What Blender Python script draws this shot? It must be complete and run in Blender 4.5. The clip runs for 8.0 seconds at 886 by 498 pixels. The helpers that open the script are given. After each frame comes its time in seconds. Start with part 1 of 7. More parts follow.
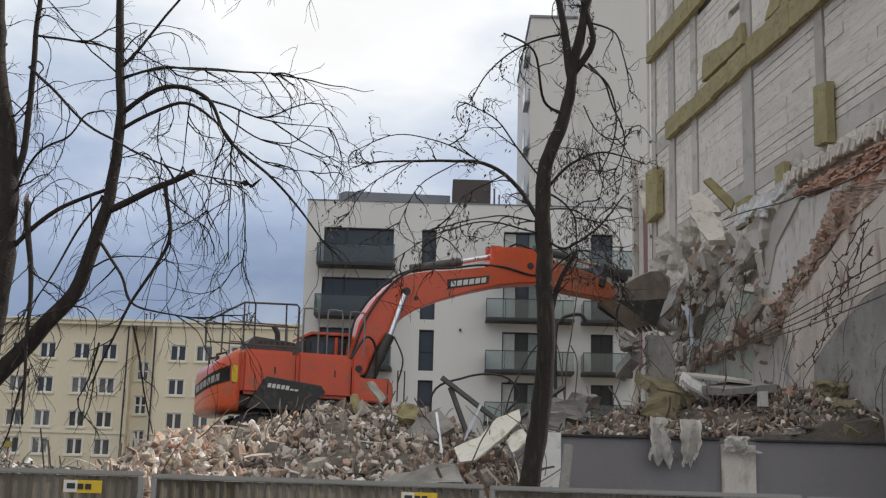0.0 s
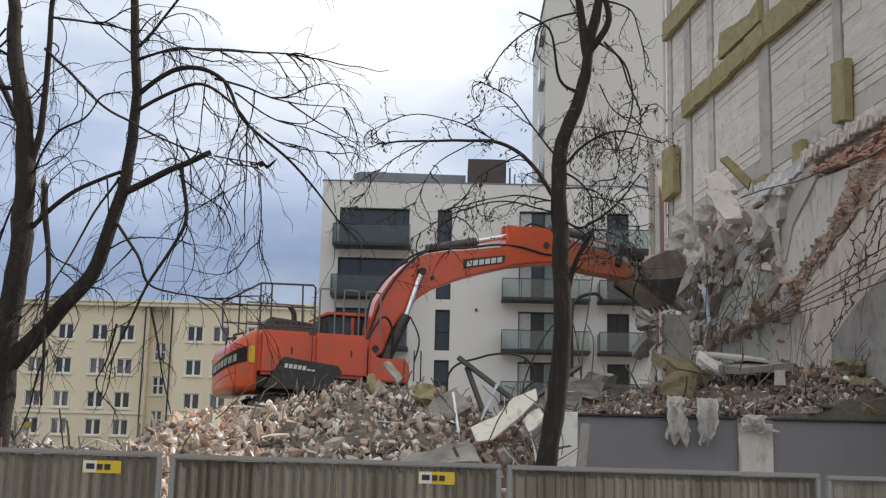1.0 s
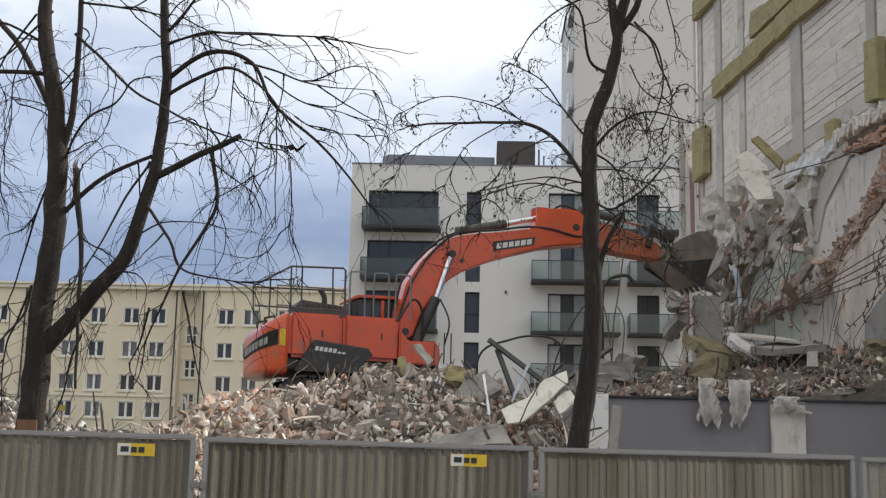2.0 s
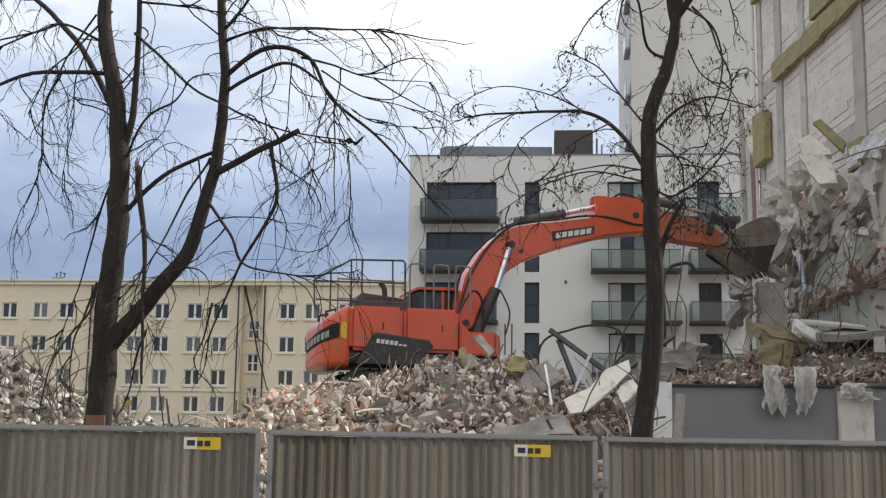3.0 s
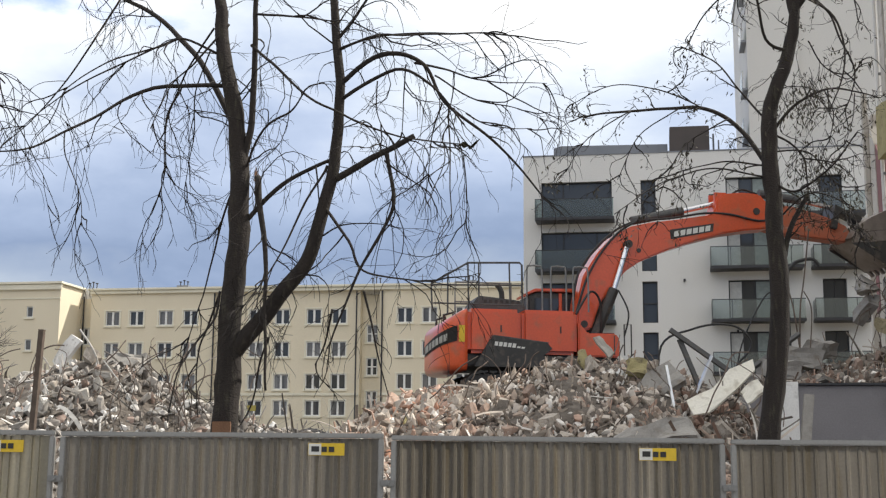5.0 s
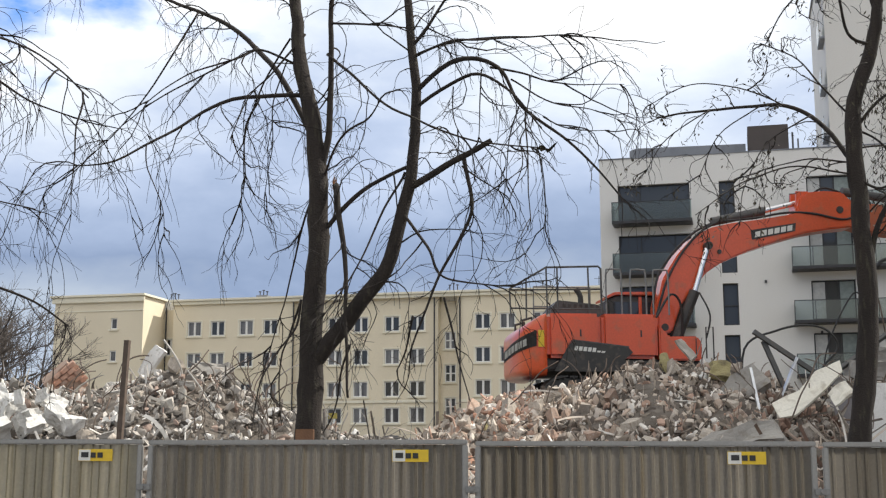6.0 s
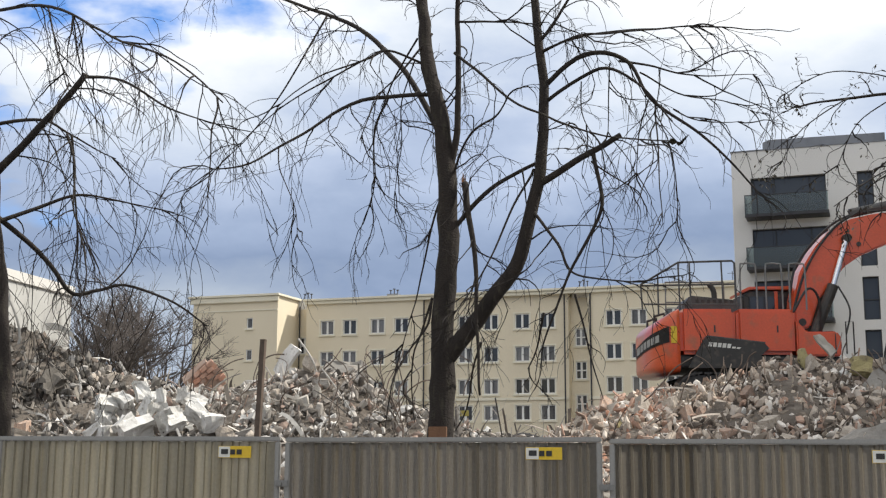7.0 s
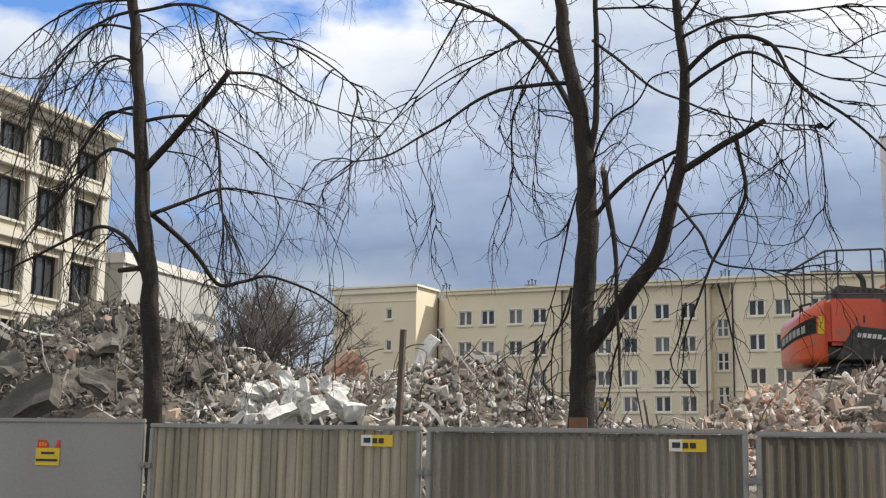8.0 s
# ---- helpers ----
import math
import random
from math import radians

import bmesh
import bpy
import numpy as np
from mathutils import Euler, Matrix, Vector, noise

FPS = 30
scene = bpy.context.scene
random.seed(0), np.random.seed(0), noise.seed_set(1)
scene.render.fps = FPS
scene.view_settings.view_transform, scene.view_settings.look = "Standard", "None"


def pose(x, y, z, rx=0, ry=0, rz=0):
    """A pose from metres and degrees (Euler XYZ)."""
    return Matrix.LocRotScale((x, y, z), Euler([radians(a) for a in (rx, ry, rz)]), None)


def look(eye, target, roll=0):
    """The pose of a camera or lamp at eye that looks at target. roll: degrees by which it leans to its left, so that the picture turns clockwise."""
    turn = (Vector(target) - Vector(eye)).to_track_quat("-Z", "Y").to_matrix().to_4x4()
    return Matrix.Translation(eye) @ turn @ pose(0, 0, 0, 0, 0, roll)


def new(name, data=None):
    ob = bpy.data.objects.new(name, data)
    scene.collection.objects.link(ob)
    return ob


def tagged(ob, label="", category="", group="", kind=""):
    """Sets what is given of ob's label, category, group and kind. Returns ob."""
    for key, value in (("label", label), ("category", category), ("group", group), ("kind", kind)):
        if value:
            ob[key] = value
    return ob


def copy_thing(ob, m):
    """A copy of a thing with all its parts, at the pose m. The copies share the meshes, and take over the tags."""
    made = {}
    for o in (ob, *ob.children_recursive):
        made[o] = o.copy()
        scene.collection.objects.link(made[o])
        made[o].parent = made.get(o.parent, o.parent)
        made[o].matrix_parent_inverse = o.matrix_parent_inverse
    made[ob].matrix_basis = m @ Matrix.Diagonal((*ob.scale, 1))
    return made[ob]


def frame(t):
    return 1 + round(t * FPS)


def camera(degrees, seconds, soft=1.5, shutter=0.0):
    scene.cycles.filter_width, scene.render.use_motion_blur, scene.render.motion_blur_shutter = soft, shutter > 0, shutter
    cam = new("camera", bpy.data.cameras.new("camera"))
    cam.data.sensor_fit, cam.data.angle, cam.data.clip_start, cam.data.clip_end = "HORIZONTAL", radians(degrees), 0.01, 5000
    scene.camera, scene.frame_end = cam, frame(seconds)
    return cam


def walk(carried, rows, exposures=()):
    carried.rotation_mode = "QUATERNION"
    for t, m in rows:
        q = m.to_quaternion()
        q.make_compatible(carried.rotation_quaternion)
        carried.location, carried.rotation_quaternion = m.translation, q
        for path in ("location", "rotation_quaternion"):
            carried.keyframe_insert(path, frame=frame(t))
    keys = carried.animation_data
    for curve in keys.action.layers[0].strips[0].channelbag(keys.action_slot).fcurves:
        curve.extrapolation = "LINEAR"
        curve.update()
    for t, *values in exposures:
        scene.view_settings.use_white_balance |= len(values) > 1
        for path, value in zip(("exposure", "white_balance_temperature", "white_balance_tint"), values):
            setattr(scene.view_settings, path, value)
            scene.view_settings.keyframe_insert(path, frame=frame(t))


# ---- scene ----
# camera
cam = camera(39.40, 8.0, soft=1.25)
# seconds, x, y, z, pitch, roll, yaw
ROWS = [
    (0.0, 0.000, -0.000, 1.800, 11.89, -1.51, -0.50),
    (0.5, -0.006, 0.004, 1.804, 11.44, -1.52, -0.22),
    (1.0, -0.005, 0.010, 1.802, 10.94, -1.40, 0.26),
    (1.5, -0.012, 0.016, 1.805, 10.48, -1.40, 0.80),
    (3.0, -0.024, 0.038, 1.804, 9.64, -0.80, 4.50),
    (3.5, -0.033, 0.045, 1.805, 9.57, -0.40, 6.52),
    (4.0, -0.032, 0.053, 1.805, 9.59, -0.49, 8.78),
    (4.2, -0.028, 0.049, 1.806, 9.59, -0.62, 9.51),
    (5.3, -0.060, 0.079, 1.824, 9.76, -0.28, 10.36),
    (5.5, -0.067, 0.083, 1.817, 9.88, -0.29, 11.12),
    (6.0, -0.083, 0.103, 1.818, 9.94, 0.02, 13.62),
    (6.5, -0.089, 0.111, 1.817, 9.94, 0.04, 16.50),
    (7.0, -0.097, 0.114, 1.820, 9.81, -0.18, 19.63),
    (7.5, -0.107, 0.120, 1.819, 9.60, -0.72, 22.59),
    (8.0, -0.118, 0.130, 1.819, 9.32, -0.84, 25.96),
]
walk(cam, [(t, pose(x, y, z, 90 + pitch, roll, yaw)) for t, x, y, z, pitch, roll, yaw in ROWS],
     exposures=((0.0, -0.17), (0.5, -0.08), (1.0, 0.0), (1.5, 0.02), (3.0, 0.09), (4.0, 0.13), (5.5, 0.14), (6.5, 0.13), (7.0, 0.0), (7.5, -0.07), (8.0, -0.10)))

# ---- sky, sun ----
SUN_AZ, SUN_EL = 57.0, 46.0   # degrees clockwise from +y, and above the horizon


def make_sky():
    w = bpy.data.worlds.new("cloudy_sky")
    scene.world = w
    w.use_nodes = True
    nt = w.node_tree
    for n in list(nt.nodes):
        nt.nodes.remove(n)
    N = lambda kind: nt.nodes.new(kind)
    out, bg = N("ShaderNodeOutputWorld"), N("ShaderNodeBackground")
    nt.links.new(bg.outputs[0], out.inputs[0])
    co = N("ShaderNodeTexCoord")
    sky = N("ShaderNodeTexSky")
    sky.sky_type, sky.sun_disc = "NISHITA", False
    sky.sun_elevation, sky.sun_rotation = radians(SUN_EL), radians(SUN_AZ)
    blue = N("ShaderNodeMix"); blue.data_type, blue.blend_type = "RGBA", "MULTIPLY"
    blue.inputs[0].default_value = 1.0
    blue.inputs[7].default_value = (0.115, 0.165, 0.235, 1)
    nt.links.new(sky.outputs[0], blue.inputs[6])
    sep = N("ShaderNodeSeparateXYZ")
    nt.links.new(co.outputs["Generated"], sep.inputs[0])
    stretch = N("ShaderNodeMapping"); stretch.inputs["Scale"].default_value = (1.6, 1.6, 3.4)
    stretch.inputs["Location"].default_value = (0.3, 1.9, 0.55)
    nt.links.new(co.outputs["Generated"], stretch.inputs[0])
    n1 = N("ShaderNodeTexNoise"); n1.inputs["Scale"].default_value = 1.9
    n1.inputs["Detail"].default_value, n1.inputs["Roughness"].default_value = 9, 0.55
    nt.links.new(stretch.outputs[0], n1.inputs["Vector"])

    def math_node(op, a, b):
        m = N("ShaderNodeMath"); m.operation = op
        for i, v in enumerate((a, b)):
            if isinstance(v, (int, float)):
                m.inputs[i].default_value = v
            else:
                nt.links.new(v, m.inputs[i])
        return m.outputs[0]

    # a slate bank of cloud low over the roofs, thinning into white above it and towards +x
    lift = math_node("MULTIPLY", math_node("SUBTRACT", n1.outputs[0], 0.5), 0.5)
    h = math_node("ADD", math_node("ADD", sep.outputs["Z"], lift), math_node("MULTIPLY", sep.outputs["X"], 0.12))
    # a greyer fold in the high cloud
    fold = math_node("MULTIPLY", math_node("ADD", sep.outputs["X"], 0.26), 11.0)
    fold = math_node("DIVIDE", 1.0, math_node("ADD", math_node("MULTIPLY", fold, fold), 1.0))
    above = math_node("SUBTRACT", math_node("MINIMUM", math_node("MAXIMUM", sep.outputs["Z"], 0.22), 0.36), 0.22)
    h = math_node("SUBTRACT", h, math_node("MULTIPLY", math_node("MULTIPLY", fold, above), 0.75))
    # and a brighter one where the cloud is thin
    thin = math_node("MULTIPLY", math_node("ADD", sep.outputs["X"], 0.46), 14.0)
    thin = math_node("DIVIDE", 1.0, math_node("ADD", math_node("MULTIPLY", thin, thin), 1.0))
    h = math_node("ADD", h, math_node("MULTIPLY", math_node("MULTIPLY", thin, above), 0.8))
    veil = math_node("MULTIPLY", math_node("ADD", sep.outputs["X"], 0.25), 9.0)
    veil = math_node("DIVIDE", 1.0, math_node("ADD", math_node("MULTIPLY", veil, veil), 1.0))
    mid = math_node("SUBTRACT", 0.075, math_node("ABSOLUTE", math_node("SUBTRACT", sep.outputs["Z"], 0.27), 0.0))
    h = math_node("SUBTRACT", h, math_node("MULTIPLY", math_node("MULTIPLY", veil, math_node("MAXIMUM", mid, 0.0)), 1.3))
    bank = math_node("MULTIPLY", math_node("ADD", sep.outputs["X"], 0.60), 8.0)
    bank = math_node("DIVIDE", 1.0, math_node("ADD", math_node("MULTIPLY", bank, bank), 1.0))
    over = math_node("SUBTRACT", math_node("MINIMUM", math_node("MAXIMUM", sep.outputs["Z"], 0.16), 0.30), 0.16)
    h = math_node("ADD", h, math_node("MULTIPLY", math_node("MULTIPLY", bank, over), 0.72))
    ramp = N("ShaderNodeValToRGB")
    stops = [(0.0, (0.50, 0.58, 0.70)), (0.09, (0.30, 0.39, 0.575)), (0.15, (0.405, 0.505, 0.705)), (0.21, (0.56, 0.66, 0.86)), (0.27, (0.80, 0.88, 1.0)), (0.36, (1.18, 1.20, 1.22)), (0.5, (1.08, 1.07, 1.05))]
    cr = ramp.color_ramp
    while len(cr.elements) < len(stops):
        cr.elements.new(0.5)
    for e, (p, c) in zip(cr.elements, stops):
        e.position, e.color = p, (*c, 1)
    nt.links.new(h, ramp.inputs[0])
    n2 = N("ShaderNodeTexNoise"); n2.inputs["Scale"].default_value = 3.1; n2.inputs["Detail"].default_value = 7
    nt.links.new(stretch.outputs[0], n2.inputs["Vector"])
    gap = N("ShaderNodeMapRange"); gap.inputs["From Min"].default_value, gap.inputs["From Max"].default_value = 0.56, 0.66
    west = math_node("MULTIPLY", math_node("SUBTRACT", math_node("MULTIPLY", sep.outputs["X"], -1.0), 0.47), 0.85)
    front = math_node("MULTIPLY", math_node("SUBTRACT", math_node("MINIMUM", sep.outputs["Y"], 0.45), 0.45), 1.3)
    west = math_node("ADD", west, front)
    high = math_node("MULTIPLY", math_node("SUBTRACT", math_node("MINIMUM", sep.outputs["Z"], 0.40), 0.33), 1.0)
    nt.links.new(math_node("ADD", math_node("ADD", n2.outputs[0], west), high), gap.inputs["Value"])
    mix = N("ShaderNodeMix"); mix.data_type = "RGBA"
    nt.links.new(gap.outputs[0], mix.inputs[0])
    nt.links.new(ramp.outputs[0], mix.inputs[6])
    nt.links.new(blue.outputs[2], mix.inputs[7])
    nt.links.new(mix.outputs[2], bg.inputs[0])
    bg.inputs[1].default_value = 0.95


make_sky()
sun = new("sun", bpy.data.lights.new("sun", "SUN"))
sun.data.energy, sun.data.angle, sun.data.color = 4.9, radians(0.6), (1.0, 0.94, 0.84)
_a, _e = radians(SUN_AZ), radians(SUN_EL)
SUN_WAY = Vector((math.sin(_a) * math.cos(_e), math.cos(_a) * math.cos(_e), math.sin(_e)))
sun.matrix_world = look(SUN_WAY * 60, (0, 0, 0))

# ---- materials ----
def mat(name, c1, c2=None, rough=0.8, scale=3.0, grain=40.0, bump=0.15, metal=0.0, vary=0.0, streak=0.0, dirt=None, coat=0.0, relief=0.01):
    """Two colours in large stains and fine grain, with relief; streak: vertical runs; vary: from object to object; dirt: colour of blotches."""
    m = bpy.data.materials.new(name)
    m.use_nodes = True
    nt = m.node_tree
    b = nt.nodes["Principled BSDF"]
    N = lambda kind: nt.nodes.new(kind)
    c2 = c2 or tuple(v * 0.75 for v in c1)
    co = N("ShaderNodeTexCoord")
    vec = co.outputs["Object"]
    if vary:
        info = N("ShaderNodeObjectInfo")
        off = N("ShaderNodeVectorMath"); off.operation = "MULTIPLY_ADD"
        comb = N("ShaderNodeCombineXYZ")
        for i in range(3):
            nt.links.new(info.outputs["Random"], comb.inputs[i])
        nt.links.new(comb.outputs[0], off.inputs[0])
        off.inputs[1].default_value = (37, 53, 71)
        nt.links.new(vec, off.inputs[2])
        vec = off.outputs[0]
    big, fine = N("ShaderNodeTexNoise"), N("ShaderNodeTexNoise")
    big.inputs["Scale"].default_value, big.inputs["Detail"].default_value = scale, 6
    fine.inputs["Scale"].default_value, fine.inputs["Detail"].default_value = grain, 4
    v1 = vec
    if streak:
        mp = N("ShaderNodeMapping"); mp.inputs["Scale"].default_value = (1, 1, streak)
        nt.links.new(vec, mp.inputs[0])
        v1 = mp.outputs[0]
    nt.links.new(v1, big.inputs["Vector"])
    nt.links.new(vec, fine.inputs["Vector"])
    mr = N("ShaderNodeMapRange"); mr.inputs["From Min"].default_value, mr.inputs["From Max"].default_value = 0.32, 0.68
    nt.links.new(big.outputs[0], mr.inputs["Value"])
    mix = N("ShaderNodeMix"); mix.data_type = "RGBA"
    mix.inputs[6].default_value, mix.inputs[7].default_value = (*c1, 1), (*c2, 1)
    nt.links.new(mr.outputs[0], mix.inputs[0])
    col = mix.outputs[2]
    if dirt:
        bl = N("ShaderNodeTexNoise"); bl.inputs["Scale"].default_value, bl.inputs["Detail"].default_value = scale * 2.7, 8
        nt.links.new(v1, bl.inputs["Vector"])
        br = N("ShaderNodeMapRange"); br.inputs["From Min"].default_value, br.inputs["From Max"].default_value = 0.55, 0.72
        nt.links.new(bl.outputs[0], br.inputs["Value"])
        dm = N("ShaderNodeMix"); dm.data_type = "RGBA"; dm.inputs[7].default_value = (*dirt, 1)
        nt.links.new(br.outputs[0], dm.inputs[0]); nt.links.new(col, dm.inputs[6])
        col = dm.outputs[2]
    gv = N("ShaderNodeMapRange"); gv.inputs["To Min"].default_value, gv.inputs["To Max"].default_value = 0.82, 1.16
    nt.links.new(fine.outputs[0], gv.inputs["Value"])
    val = gv.outputs[0]
    if vary:
        vr = N("ShaderNodeMapRange"); vr.inputs["To Min"].default_value, vr.inputs["To Max"].default_value = 1 - vary, 1 + vary
        nt.links.new(info.outputs["Random"], vr.inputs["Value"])
        mu = N("ShaderNodeMath"); mu.operation = "MULTIPLY"
        nt.links.new(vr.outputs[0], mu.inputs[0]); nt.links.new(val, mu.inputs[1])
        val = mu.outputs[0]
    sc = N("ShaderNodeVectorMath"); sc.operation = "SCALE"
    nt.links.new(col, sc.inputs[0]); nt.links.new(val, sc.inputs["Scale"])
    nt.links.new(sc.outputs[0], b.inputs["Base Color"])
    b.inputs["Roughness"].default_value, b.inputs["Metallic"].default_value = rough, metal
    b.inputs["Coat Weight"].default_value = coat
    if bump:
        bp = N("ShaderNodeBump"); bp.inputs["Strength"].default_value, bp.inputs["Distance"].default_value = bump, relief
        ad = N("ShaderNodeMath"); ad.operation = "ADD"
        nt.links.new(big.outputs[0], ad.inputs[0]); nt.links.new(fine.outputs[0], ad.inputs[1])
        nt.links.new(ad.outputs[0], bp.inputs["Height"])
        nt.links.new(bp.outputs[0], b.inputs["Normal"])
    return m


def islands(name, cols, rough=0.9, grain=9.0):
    """For joined rubble: each loose piece takes a colour of its own."""
    m = bpy.data.materials.new(name)
    m.use_nodes = True
    nt = m.node_tree
    b = nt.nodes["Principled BSDF"]
    g, ramp, no, co = (nt.nodes.new("ShaderNode" + k) for k in ("NewGeometry", "ValToRGB", "TexNoise", "TexCoord"))
    cr = ramp.color_ramp
    cr.interpolation = "CONSTANT"
    while len(cr.elements) < len(cols):
        cr.elements.new(0.5)
    for i, (e, c) in enumerate(zip(cr.elements, cols)):
        e.position, e.color = i / len(cols), (*c, 1)
    nt.links.new(g.outputs["Random Per Island"], ramp.inputs[0])
    no.inputs["Scale"].default_value, no.inputs["Detail"].default_value = grain, 6
    nt.links.new(co.outputs["Object"], no.inputs["Vector"])
    mr = nt.nodes.new("ShaderNodeMapRange"); mr.inputs["To Min"].default_value, mr.inputs["To Max"].default_value = 0.6, 1.35
    nt.links.new(no.outputs[0], mr.inputs["Value"])
    sc = nt.nodes.new("ShaderNodeVectorMath"); sc.operation = "SCALE"
    nt.links.new(ramp.outputs[0], sc.inputs[0]); nt.links.new(mr.outputs[0], sc.inputs["Scale"])
    nt.links.new(sc.outputs[0], b.inputs["Base Color"])
    bp = nt.nodes.new("ShaderNodeBump"); bp.inputs["Strength"].default_value, bp.inputs["Distance"].default_value = 0.5, 0.02
    nt.links.new(no.outputs[0], bp.inputs["Height"]); nt.links.new(bp.outputs[0], b.inputs["Normal"])
    b.inputs["Roughness"].default_value = rough
    return m


def glass_mat(name, tint, rough=0.05):
    m = bpy.data.materials.new(name)
    m.use_nodes = True
    b = m.node_tree.nodes["Principled BSDF"]
    b.inputs["Base Color"].default_value = (*tint, 1)
    b.inputs["Roughness"].default_value = rough
    b.inputs["Specular IOR Level"].default_value = 0.6
    return m


def clear_glass(name, tint, milk=0.42):
    m = bpy.data.materials.new(name)
    m.use_nodes = True
    nt = m.node_tree
    nt.nodes.remove(nt.nodes["Principled BSDF"])
    mx, tr, gl, fr = (nt.nodes.new("ShaderNode" + k) for k in ("MixShader", "BsdfTransparent", "BsdfGlossy", "Fresnel"))
    tr.inputs[0].default_value = (*tint, 1)
    gl.inputs["Roughness"].default_value = 0.08
    fr.inputs[0].default_value = 1.5
    nt.links.new(fr.outputs[0], mx.inputs[0])
    nt.links.new(tr.outputs[0], mx.inputs[1]); nt.links.new(gl.outputs[0], mx.inputs[2])
    df, m2 = nt.nodes.new("ShaderNodeBsdfDiffuse"), nt.nodes.new("ShaderNodeMixShader")
    df.inputs[0].default_value = (0.55, 0.58, 0.56, 1)
    m2.inputs[0].default_value = milk
    nt.links.new(mx.outputs[0], m2.inputs[1]); nt.links.new(df.outputs[0], m2.inputs[2])
    nt.links.new(m2.outputs[0], nt.nodes["Material Output"].inputs[0])
    return m


